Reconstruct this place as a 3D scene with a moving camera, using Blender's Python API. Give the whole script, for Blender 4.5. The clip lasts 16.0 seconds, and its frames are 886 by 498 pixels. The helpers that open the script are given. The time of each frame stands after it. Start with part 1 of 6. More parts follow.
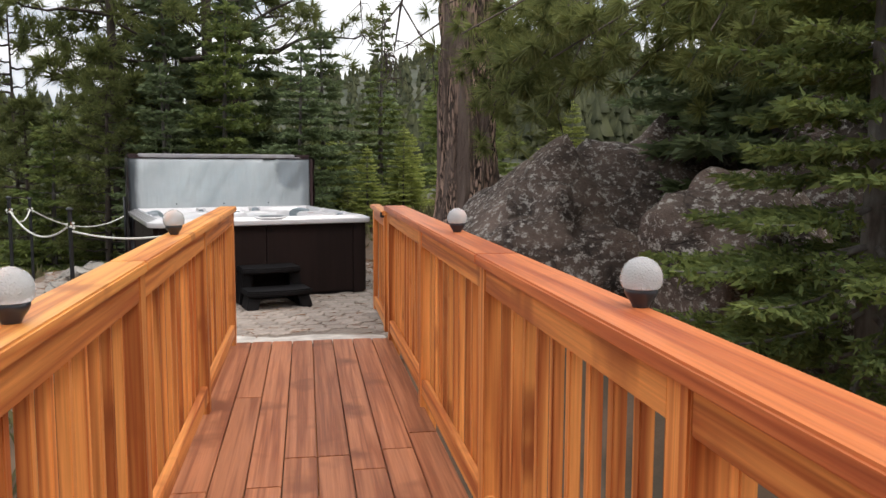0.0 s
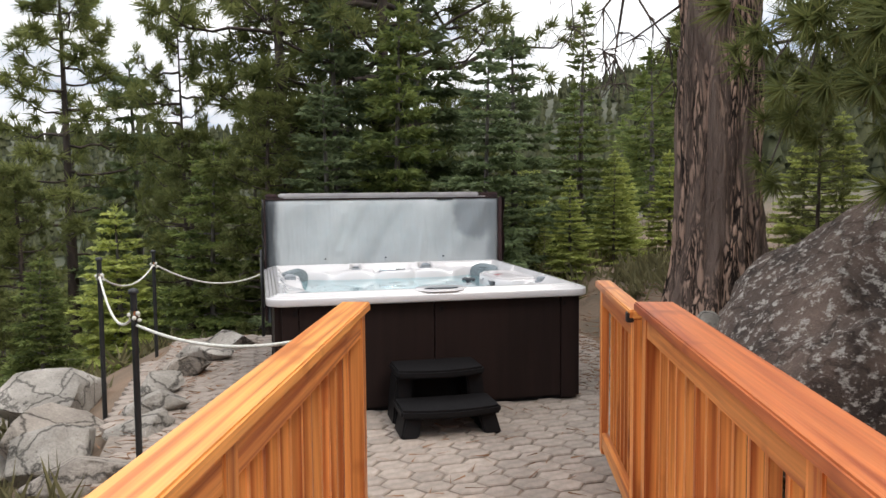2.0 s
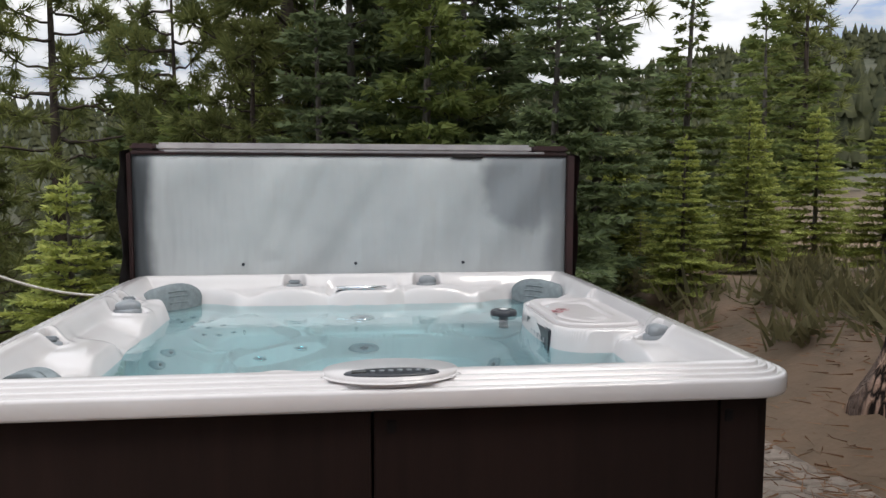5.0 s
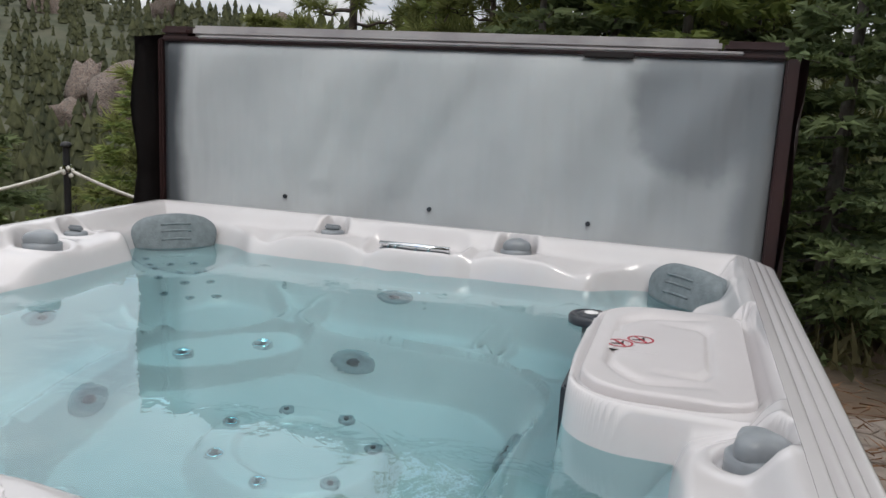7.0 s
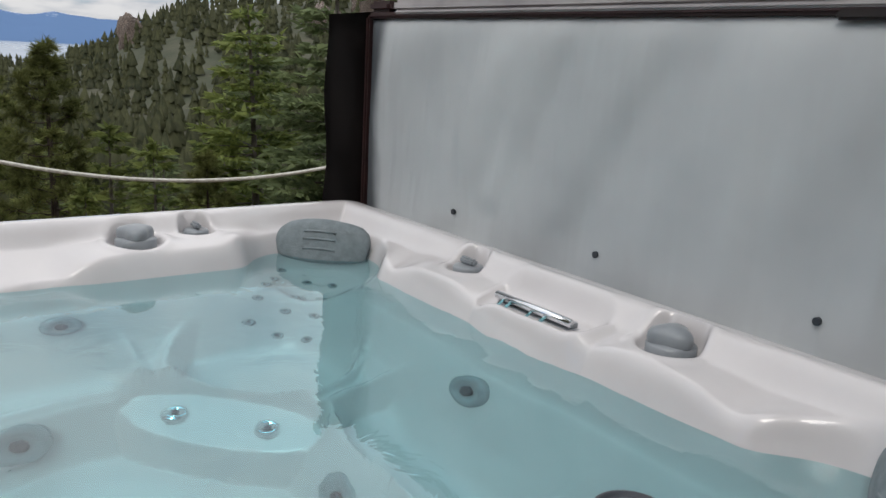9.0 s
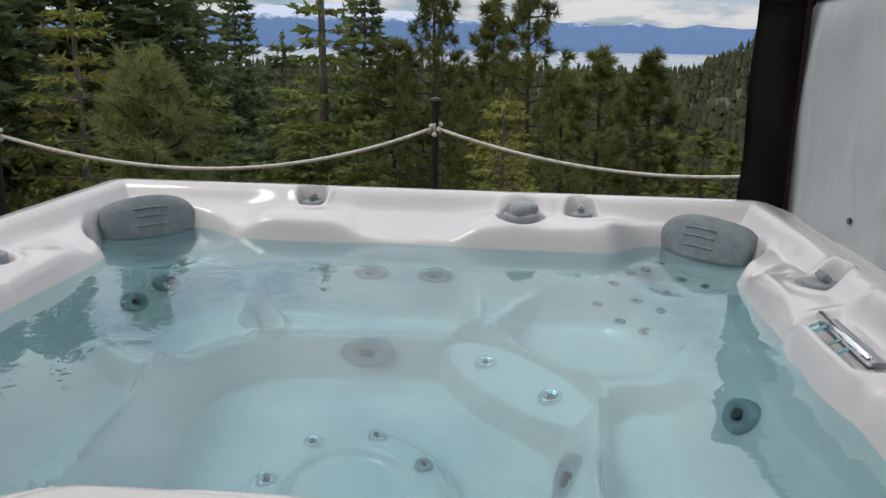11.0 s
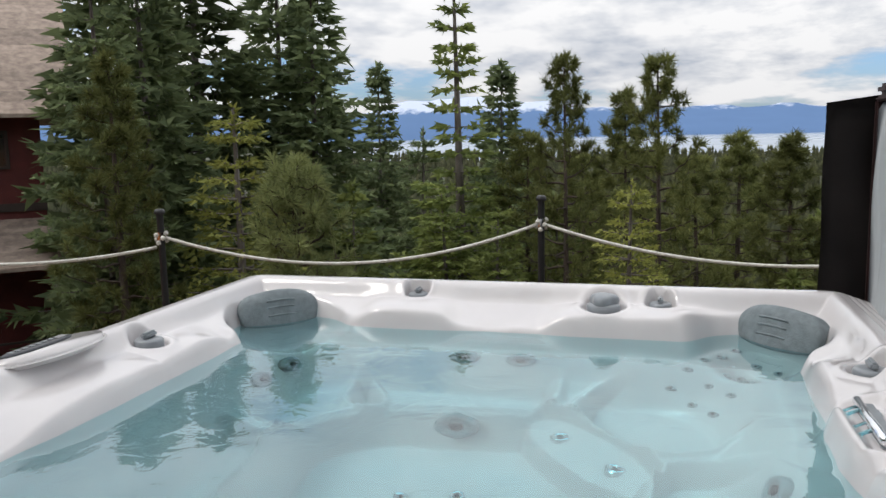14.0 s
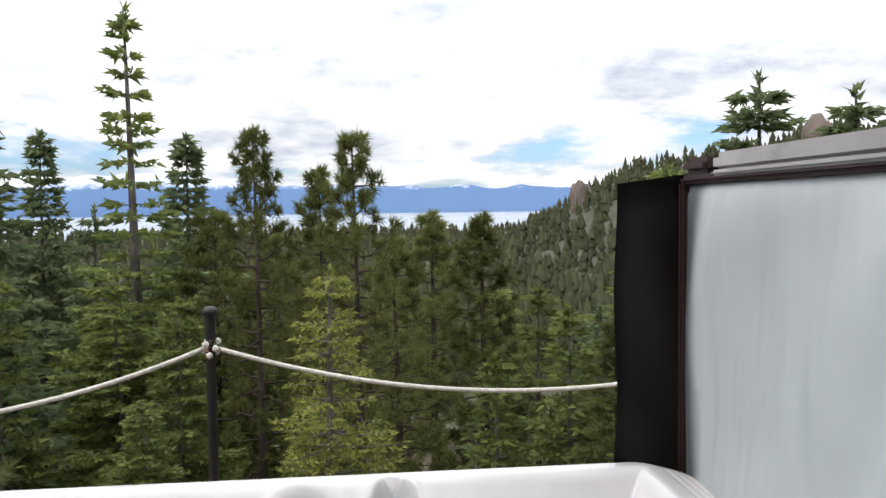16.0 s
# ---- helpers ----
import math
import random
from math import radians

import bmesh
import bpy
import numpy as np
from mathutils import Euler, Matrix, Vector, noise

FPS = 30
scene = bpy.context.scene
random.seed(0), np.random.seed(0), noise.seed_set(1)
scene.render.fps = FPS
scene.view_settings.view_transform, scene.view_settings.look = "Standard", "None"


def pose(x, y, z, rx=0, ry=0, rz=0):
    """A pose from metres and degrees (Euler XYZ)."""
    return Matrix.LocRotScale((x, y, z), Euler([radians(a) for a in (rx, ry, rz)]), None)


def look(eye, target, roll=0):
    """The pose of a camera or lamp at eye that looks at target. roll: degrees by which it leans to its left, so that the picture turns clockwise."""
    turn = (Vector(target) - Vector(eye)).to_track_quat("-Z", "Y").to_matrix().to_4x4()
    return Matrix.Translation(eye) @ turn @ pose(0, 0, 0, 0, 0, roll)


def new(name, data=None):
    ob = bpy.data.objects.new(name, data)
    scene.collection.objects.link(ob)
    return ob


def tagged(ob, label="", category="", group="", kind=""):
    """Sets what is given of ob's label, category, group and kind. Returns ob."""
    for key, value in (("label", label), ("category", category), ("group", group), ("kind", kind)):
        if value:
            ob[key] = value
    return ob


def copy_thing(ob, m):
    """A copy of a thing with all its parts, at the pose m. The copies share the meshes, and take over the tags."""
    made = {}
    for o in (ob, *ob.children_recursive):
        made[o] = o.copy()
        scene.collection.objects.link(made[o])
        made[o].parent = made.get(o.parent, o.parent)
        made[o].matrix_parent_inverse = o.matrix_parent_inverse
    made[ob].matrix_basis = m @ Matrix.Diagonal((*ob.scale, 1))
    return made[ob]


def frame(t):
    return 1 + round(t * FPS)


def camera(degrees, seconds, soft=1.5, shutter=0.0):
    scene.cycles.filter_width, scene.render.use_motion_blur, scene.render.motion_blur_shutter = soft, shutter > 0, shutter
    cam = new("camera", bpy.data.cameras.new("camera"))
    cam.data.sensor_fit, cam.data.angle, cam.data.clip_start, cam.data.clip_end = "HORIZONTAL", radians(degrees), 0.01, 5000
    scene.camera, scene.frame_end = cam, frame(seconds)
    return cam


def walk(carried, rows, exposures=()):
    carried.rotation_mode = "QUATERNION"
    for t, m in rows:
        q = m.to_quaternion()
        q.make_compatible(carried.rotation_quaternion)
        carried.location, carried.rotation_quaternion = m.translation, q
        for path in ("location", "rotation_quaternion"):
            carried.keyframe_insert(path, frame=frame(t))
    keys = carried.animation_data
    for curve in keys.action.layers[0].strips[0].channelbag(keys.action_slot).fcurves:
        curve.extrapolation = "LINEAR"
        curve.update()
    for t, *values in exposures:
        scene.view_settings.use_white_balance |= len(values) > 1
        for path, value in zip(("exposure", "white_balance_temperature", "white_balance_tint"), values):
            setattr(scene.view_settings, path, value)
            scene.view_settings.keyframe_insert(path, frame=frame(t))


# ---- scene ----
cam = camera(57.4, 16.0)
PATH = [
    (0, (-2.028, -9.516, 1.406), (-1.158, -7.727, 1.199), 0.2),
    (0.5, (-1.804, -8.871, 1.498), (-1.137, -7.003, 1.242), -0.5),
    (1, (-1.642, -8.167, 1.52), (-1.077, -6.268, 1.242), -0.9),
    (1.5, (-1.433, -7.464, 1.538), (-0.928, -5.539, 1.341), -1.2),
    (2, (-1.199, -6.713, 1.57), (-0.759, -4.768, 1.421), -0.5),
    (2.5, (-0.968, -6.007, 1.617), (-0.576, -4.056, 1.42), -0.1),
    (3, (-0.792, -5.344, 1.61), (-0.362, -3.4, 1.422), 1.4),
    (3.2, (-0.725, -5.104, 1.604), (-0.277, -3.162, 1.432), 1.8),
    (5.3, (0.054, -2.883, 1.352), (0.216, -0.898, 1.168), 0.2),
    (5.5, (0.142, -2.681, 1.343), (0.222, -0.691, 1.159), 0.8),
    (6, (0.353, -2.311, 1.331), (0.261, -0.328, 1.091), 0.7),
    (6.5, (0.63, -2.002, 1.321), (0.308, -0.052, 1.017), 2.1),
    (7, (0.885, -1.685, 1.303), (0.326, 0.2, 0.938), 2.9),
    (7.5, (1.062, -1.414, 1.293), (0.204, 0.342, 0.872), 2.3),
    (8, (1.202, -1.058, 1.316), (0.018, 0.489, 0.866), 1.8),
    (8.5, (1.277, -0.684, 1.339), (-0.067, 0.73, 0.897), 2.2),
    (9, (1.325, -0.366, 1.354), (-0.229, 0.807, 0.896), 3.3),
    (9.5, (1.328, -0.122, 1.327), (-0.483, 0.603, 0.884), 2.9),
    (10, (1.348, 0.042, 1.318), (-0.586, 0.336, 0.903), 2.3),
    (12.3, (1.818, 0.459, 1.338), (-0.061, 0.053, 0.784), -1.0),
    (12.5, (1.841, 0.484, 1.322), (-0.037, 0.046, 0.793), -1.1),
    (12.8, (1.845, 0.505, 1.318), (-0.037, 0.024, 0.845), -1.4),
    (13, (1.837, 0.5, 1.33), (-0.047, 0.002, 0.879), -1.5),
    (13.5, (1.817, 0.486, 1.368), (-0.071, -0.065, 1.005), -1.5),
    (14, (1.781, 0.477, 1.401), (-0.127, -0.053, 1.118), -1.2),
    (14.5, (1.741, 0.484, 1.43), (-0.209, 0.098, 1.214), -0.6),
    (15, (1.31, 0.415, 1.45), (-0.67, 0.23, 1.228), -0.7),
    (15.5, (0.655, 0.425, 1.432), (-1.33, 0.385, 1.187), -0.7),
    (16, (0.62, 0.40, 1.43), (-1.366, 0.605, 1.324), -0.7),
]
LIGHT = [(0.0, -0.47), (1.5, -0.42), (3.0, -0.35), (5.3, -0.8), (7.0, -0.92), (9.5, -1.12), (10.2, -1.15), (12.5, -1.1), (14.5, -0.8), (15.5, -0.78), (16.0, -0.45)]
walk(cam, [(t, look(eye, target, roll)) for t, eye, target, roll in PATH], LIGHT)

# == world ==
from math import cos, sin, pi


def node(nt, kind, **kw):
    n = nt.nodes.new(kind)
    for k, v in kw.items():
        n.inputs[k].default_value = v
    return n


def make_world():
    w = bpy.data.worlds.new("sky_world")
    scene.world = w
    w.use_nodes = True
    nt = w.node_tree
    nt.nodes.clear()
    L = nt.links.new
    out = nt.nodes.new("ShaderNodeOutputWorld")
    sky = nt.nodes.new("ShaderNodeTexSky")
    sky.sky_type, sky.sun_disc = "NISHITA", False
    sky.sun_elevation, sky.sun_rotation = radians(52), radians(150)
    tc = nt.nodes.new("ShaderNodeTexCoord")
    sep = nt.nodes.new("ShaderNodeSeparateXYZ")
    L(tc.outputs["Generated"], sep.inputs[0])
    # project the direction on a cloud layer: x/(z+a), y/(z+a)
    add = nt.nodes.new("ShaderNodeMath"); add.operation = "MAXIMUM"; add.inputs[1].default_value = 0.0
    L(sep.outputs["Z"], add.inputs[0])
    add2 = nt.nodes.new("ShaderNodeMath"); add2.operation = "ADD"; add2.inputs[1].default_value = 0.20
    L(add.outputs[0], add2.inputs[0])
    dx = nt.nodes.new("ShaderNodeMath"); dx.operation = "DIVIDE"
    dy = nt.nodes.new("ShaderNodeMath"); dy.operation = "DIVIDE"
    L(sep.outputs["X"], dx.inputs[0]); L(add2.outputs[0], dx.inputs[1])
    L(sep.outputs["Y"], dy.inputs[0]); L(add2.outputs[0], dy.inputs[1])
    comb = nt.nodes.new("ShaderNodeCombineXYZ")
    L(dx.outputs[0], comb.inputs[0]); L(dy.outputs[0], comb.inputs[1])
    n1 = node(nt, "ShaderNodeTexNoise", Scale=0.75, Detail=7.0, Roughness=0.56)
    n2 = node(nt, "ShaderNodeTexNoise", Scale=1.5, Detail=8.0, Roughness=0.62)
    L(comb.outputs[0], n1.inputs["Vector"]); L(comb.outputs[0], n2.inputs["Vector"])
    cover = nt.nodes.new("ShaderNodeMapRange")
    cover.inputs[1].default_value, cover.inputs[2].default_value = 0.415, 0.495
    north = nt.nodes.new("ShaderNodeMath"); north.operation = "MULTIPLY_ADD"; north.inputs[1].default_value = 0.07
    L(sep.outputs["Y"], north.inputs[0]); L(n1.outputs["Fac"], north.inputs[2])
    high = nt.nodes.new("ShaderNodeMath"); high.operation = "MULTIPLY_ADD"; high.inputs[1].default_value = 0.45
    L(add.outputs[0], high.inputs[0]); L(north.outputs[0], high.inputs[2])
    L(high.outputs[0], cover.inputs[0])
    shade = nt.nodes.new("ShaderNodeValToRGB")
    shade.color_ramp.elements[0].position, shade.color_ramp.elements[0].color = 0.36, (0.50, 0.55, 0.64, 1)
    shade.color_ramp.elements[1].position, shade.color_ramp.elements[1].color = 0.56, (1.0, 1.0, 1.01, 1)
    L(n2.outputs["Fac"], shade.inputs[0])
    bg_sky = node(nt, "ShaderNodeBackground", Strength=0.2)
    tint = nt.nodes.new("ShaderNodeMix"); tint.data_type = "RGBA"; tint.blend_type = "MULTIPLY"
    tint.inputs[0].default_value = 1.0
    tint.inputs[7].default_value = (0.75, 0.96, 1.35, 1)
    L(sky.outputs[0], tint.inputs[6]); L(tint.outputs[2], bg_sky.inputs[0])
    bg_cloud = node(nt, "ShaderNodeBackground", Strength=1.25)
    L(shade.outputs[0], bg_cloud.inputs[0])
    # a cloudy sky is brighter overhead than at the horizon
    lift = nt.nodes.new("ShaderNodeMath"); lift.operation = "MULTIPLY_ADD"
    lift.inputs[1].default_value, lift.inputs[2].default_value = 1.9, 1.5
    L(add.outputs[0], lift.inputs[0]); L(lift.outputs[0], bg_cloud.inputs["Strength"])
    mix = nt.nodes.new("ShaderNodeMixShader")
    L(cover.outputs[0], mix.inputs[0]); L(bg_sky.outputs[0], mix.inputs[1]); L(bg_cloud.outputs[0], mix.inputs[2])
    L(mix.outputs[0], out.inputs[0])


make_world()
sun_data = bpy.data.lights.new("sun", "SUN")
sun_data.energy, sun_data.angle, sun_data.color = 2.0, radians(20), (1.0, 0.95, 0.88)
sun = new("sun", sun_data)
sun.matrix_world = look((0, 0, 0), (-sin(radians(150)) * cos(radians(52)), -cos(radians(150)) * cos(radians(52)) , -sin(radians(52))))

# == materials ==


def material(name, c1, c2=None, rough=0.6, scale=6.0, bump=0.0, bump_scale=None, metal=0.0, stretch=None, spec=0.5, contrast=(0.35, 0.65), rand=0.0, coat=0.0):
    """A principled material: two colours mixed by noise at two scales, with a bump."""
    m = bpy.data.materials.new(name)
    m.use_nodes = True
    nt = m.node_tree
    L = nt.links.new
    b = nt.nodes["Principled BSDF"]
    b.inputs["Roughness"].default_value, b.inputs["Metallic"].default_value = rough, metal
    b.inputs["Specular IOR Level"].default_value = spec
    b.inputs["Coat Weight"].default_value = coat
    tc = nt.nodes.new("ShaderNodeTexCoord")
    mp = nt.nodes.new("ShaderNodeMapping")
    if stretch:
        mp.inputs["Scale"].default_value = stretch
    L(tc.outputs["Object"], mp.inputs[0])
    c2 = c2 or tuple(v * 0.8 for v in c1)
    n1 = node(nt, "ShaderNodeTexNoise", Scale=scale, Detail=6.0, Roughness=0.6)
    L(mp.outputs[0], n1.inputs["Vector"])
    ramp = nt.nodes.new("ShaderNodeValToRGB")
    ramp.color_ramp.elements[0].position, ramp.color_ramp.elements[1].position = contrast
    ramp.color_ramp.elements[0].color, ramp.color_ramp.elements[1].color = (*c2, 1), (*c1, 1)
    L(n1.outputs["Fac"], ramp.inputs[0])
    col = ramp.outputs[0]
    if rand:
        oi = nt.nodes.new("ShaderNodeObjectInfo")
        mr = nt.nodes.new("ShaderNodeMapRange")
        mr.inputs[3].default_value, mr.inputs[4].default_value = 1 - rand, 1 + rand
        L(oi.outputs["Random"], mr.inputs[0])
        mul = nt.nodes.new("ShaderNodeHueSaturation")
        L(mr.outputs[0], mul.inputs["Value"]); L(col, mul.inputs["Color"])
        col = mul.outputs[0]
    L(col, b.inputs["Base Color"])
    if bump:
        n2 = node(nt, "ShaderNodeTexNoise", Scale=bump_scale or scale * 6, Detail=4.0)
        L(mp.outputs[0], n2.inputs["Vector"])
        bp = node(nt, "ShaderNodeBump", Strength=bump, Distance=0.01)
        L(n2.outputs["Fac"], bp.inputs["Height"]); L(bp.outputs[0], b.inputs["Normal"])
    return m


def wood_material(name, light, dark, along="X", rand=0.18, rough=0.5):
    """Planed redwood or cedar: long grain bands along one axis, darker streaks, knots."""
    m = bpy.data.materials.new(name)
    m.use_nodes = True
    nt = m.node_tree
    L = nt.links.new
    b = nt.nodes["Principled BSDF"]
    tc = nt.nodes.new("ShaderNodeTexCoord")
    oi = nt.nodes.new("ShaderNodeObjectInfo")
    geo = nt.nodes.new("ShaderNodeNewGeometry")
    shift = nt.nodes.new("ShaderNodeVectorMath"); shift.operation = "MULTIPLY_ADD"
    rnd = nt.nodes.new("ShaderNodeMath"); rnd.operation = "ADD"
    L(oi.outputs["Random"], rnd.inputs[0]); L(geo.outputs["Random Per Island"], rnd.inputs[1])
    cmb = nt.nodes.new("ShaderNodeCombineXYZ")
    for i in range(3):
        L(rnd.outputs[0], cmb.inputs[i])
    shift.inputs[1].default_value = (17, 23, 31)
    L(cmb.outputs[0], shift.inputs[0]); L(tc.outputs["Object"], shift.inputs[2])
    mp = nt.nodes.new("ShaderNodeMapping")
    sc = {"X": (0.22, 9, 9), "Y": (9, 0.22, 9), "Z": (9, 9, 0.22)}[along]
    mp.inputs["Scale"].default_value = sc
    L(shift.outputs[0], mp.inputs[0])
    n1 = node(nt, "ShaderNodeTexNoise", Scale=1.6, Detail=3.0, Distortion=0.25)
    L(mp.outputs[0], n1.inputs["Vector"])
    mulw = nt.nodes.new("ShaderNodeMath"); mulw.operation = "MULTIPLY"; mulw.inputs[1].default_value = 7.0
    L(n1.outputs["Fac"], mulw.inputs[0])
    fr = nt.nodes.new("ShaderNodeMath"); fr.operation = "PINGPONG"; fr.inputs[1].default_value = 1.0
    L(mulw.outputs[0], fr.inputs[0])
    n2 = node(nt, "ShaderNodeTexNoise", Scale=14.0, Detail=4.0)
    L(mp.outputs[0], n2.inputs["Vector"])
    n3 = node(nt, "ShaderNodeTexNoise", Scale=2.3, Detail=3.0)
    L(shift.outputs[0], n3.inputs["Vector"])
    r1 = nt.nodes.new("ShaderNodeValToRGB")
    r1.color_ramp.elements[0].color, r1.color_ramp.elements[1].color = (*light, 1), (*dark, 1)
    r1.color_ramp.elements[0].position, r1.color_ramp.elements[1].position = 0.25, 1.0
    L(fr.outputs[0], r1.inputs[0])
    mx = nt.nodes.new("ShaderNodeMix"); mx.data_type = "RGBA"; mx.blend_type = "MULTIPLY"
    mx.inputs[0].default_value = 0.55
    L(r1.outputs[0], mx.inputs[6]); L(n2.outputs["Fac"], mx.inputs[7])
    mx2 = nt.nodes.new("ShaderNodeMix"); mx2.data_type = "RGBA"
    ramp3 = nt.nodes.new("ShaderNodeMapRange"); ramp3.inputs[1].default_value, ramp3.inputs[2].default_value = 0.6, 0.72
    L(n3.outputs["Fac"], ramp3.inputs[0])
    L(ramp3.outputs[0], mx2.inputs[0]); L(mx.outputs[2], mx2.inputs[6])
    mx2.inputs[7].default_value = (*[v * 0.55 for v in dark], 1)
    hs = nt.nodes.new("ShaderNodeHueSaturation")
    mr = nt.nodes.new("ShaderNodeMapRange")
    mr.inputs[2].default_value = 2.0
    mr.inputs[3].default_value, mr.inputs[4].default_value = 1.55 * (1 - rand), 1.55 * (1 + rand)
    L(rnd.outputs[0], mr.inputs[0]); L(mr.outputs[0], hs.inputs["Value"]); L(mx2.outputs[2], hs.inputs["Color"])
    L(hs.outputs[0], b.inputs["Base Color"])
    b.inputs["Roughness"].default_value = rough
    b.inputs["Specular IOR Level"].default_value = 0.35
    bp = node(nt, "ShaderNodeBump", Strength=0.25, Distance=0.004)
    L(n2.outputs["Fac"], bp.inputs["Height"]); L(bp.outputs[0], b.inputs["Normal"])
    return m


CEDAR_L, CEDAR_D = (0.57, 0.225, 0.062), (0.29, 0.075, 0.019)
M_RAIL = wood_material("cedar_rail", CEDAR_L, CEDAR_D, "Y")
M_CAP = wood_material("redwood_cap", (0.45, 0.135, 0.045), (0.28, 0.065, 0.024), "Y", rough=0.42)
M_CAPL = wood_material("cedar_cap", (0.64, 0.28, 0.075), (0.40, 0.12, 0.03), "Y", rough=0.42)
M_BAL = wood_material("cedar_baluster", CEDAR_L, CEDAR_D, "Z", 0.42)
M_DECK = wood_material("redwood_deck", (0.34, 0.13, 0.06), (0.20, 0.062, 0.026), "Y", 0.22, 0.5)
M_SHELL = material("pearl_acrylic", (0.63, 0.605, 0.61), (0.58, 0.555, 0.56), rough=0.3, scale=2.2, bump=0.03, bump_scale=5, coat=1.0)
M_SHELL2 = material("pearl_acrylic_lid", (0.60, 0.57, 0.575), (0.56, 0.53, 0.535), rough=0.28, scale=3, bump=0.03, bump_scale=9, coat=0.3)
M_CAB = material("espresso_panel", (0.019, 0.0105, 0.009), (0.013, 0.0075, 0.0065), rough=0.55, scale=1.5, bump=0.15, bump_scale=60, stretch=(8, 8, 0.6), spec=0.14)
M_STEP = material("black_plastic", (0.009, 0.008, 0.0085), (0.006, 0.0055, 0.006), rough=0.55, scale=14, bump=0.1, bump_scale=160, spec=0.14)
M_VINYL = material("brown_vinyl", (0.050, 0.022, 0.022), (0.030, 0.016, 0.016), rough=0.48, scale=5, bump=0.2, bump_scale=14)
M_VINYLD = material("dark_vinyl", (0.018, 0.012, 0.011), (0.012, 0.009, 0.009), rough=0.55, scale=5, bump=0.2, bump_scale=14)
M_GREYTOP = material("weathered_vinyl", (0.46, 0.44, 0.44), (0.34, 0.32, 0.33), rough=0.6, scale=5, bump=0.3, bump_scale=12)
M_PILLOW = material("grey_foam", (0.20, 0.235, 0.25), (0.15, 0.18, 0.195), rough=0.7, scale=40, bump=0.2, bump_scale=180)
M_GREYPL = material("grey_plastic", (0.27, 0.29, 0.31), (0.20, 0.22, 0.24), rough=0.32, scale=9)
M_DARKPL = material("dark_plastic", (0.030, 0.035, 0.045), (0.02, 0.024, 0.03), rough=0.3, scale=9)
M_JET = material("jet_plastic", (0.30, 0.34, 0.36), (0.22, 0.25, 0.27), rough=0.4, scale=20)
M_CHROME = material("chrome", (0.8, 0.82, 0.84), (0.72, 0.74, 0.76), rough=0.1, scale=20, metal=1.0)
M_WHITE = material("white_sticker", (0.78, 0.77, 0.77), (0.74, 0.73, 0.73), rough=0.5)
M_RED = material("red_print", (0.42, 0.03, 0.05), (0.36, 0.025, 0.045), rough=0.5)
M_INK = material("dark_print", (0.06, 0.03, 0.03), (0.05, 0.03, 0.03), rough=0.5)
M_POST = material("black_steel", (0.016, 0.016, 0.017), (0.010, 0.010, 0.011), rough=0.45, scale=20, bump=0.1)
M_ROPE = material("white_rope", (0.74, 0.72, 0.66), (0.55, 0.53, 0.48), rough=0.85, scale=60, bump=0.6, bump_scale=120)
M_PAVER = material("grey_tan_paver", (0.35, 0.285, 0.24), (0.24, 0.20, 0.167), rough=0.85, scale=14, bump=0.35, bump_scale=90, rand=0.16)
M_SAND = material("joint_sand", (0.27, 0.22, 0.18), (0.17, 0.14, 0.115), rough=0.95, scale=20, bump=0.5, bump_scale=90)
M_SLAB = material("pale_granite", (0.62, 0.57, 0.51), (0.40, 0.36, 0.32), rough=0.8, scale=6, bump=0.4, bump_scale=40)
M_BARK = material("ponderosa_bark", (0.20, 0.095, 0.06), (0.035, 0.022, 0.018), rough=0.9, scale=5, bump=0.9, bump_scale=16, stretch=(1, 1, 0.28), contrast=(0.42, 0.62))
M_BARKG = material("grey_fir_bark", (0.20, 0.18, 0.165), (0.075, 0.06, 0.052), rough=0.9, scale=8, bump=0.8, bump_scale=30, stretch=(1, 1, 0.4))
M_BARKD = material("dark_pine_bark", (0.085, 0.06, 0.048), (0.03, 0.022, 0.018), rough=0.9, scale=8, bump=0.8, bump_scale=30, stretch=(1, 1, 0.4))
M_SHINGLE = material("wood_shingle", (0.34, 0.27, 0.22), (0.20, 0.155, 0.13), rough=0.85, scale=5, bump=0.4, rand=0.2)
M_REDWALL = material("red_siding", (0.13, 0.025, 0.022), (0.095, 0.018, 0.017), rough=0.7, scale=3, bump=0.2)
M_TRIM = material("dark_trim", (0.05, 0.035, 0.03), (0.04, 0.028, 0.024), rough=0.7)
M_PANE = material("window_glass", (0.03, 0.035, 0.035), (0.02, 0.022, 0.022), rough=0.06, spec=0.8)


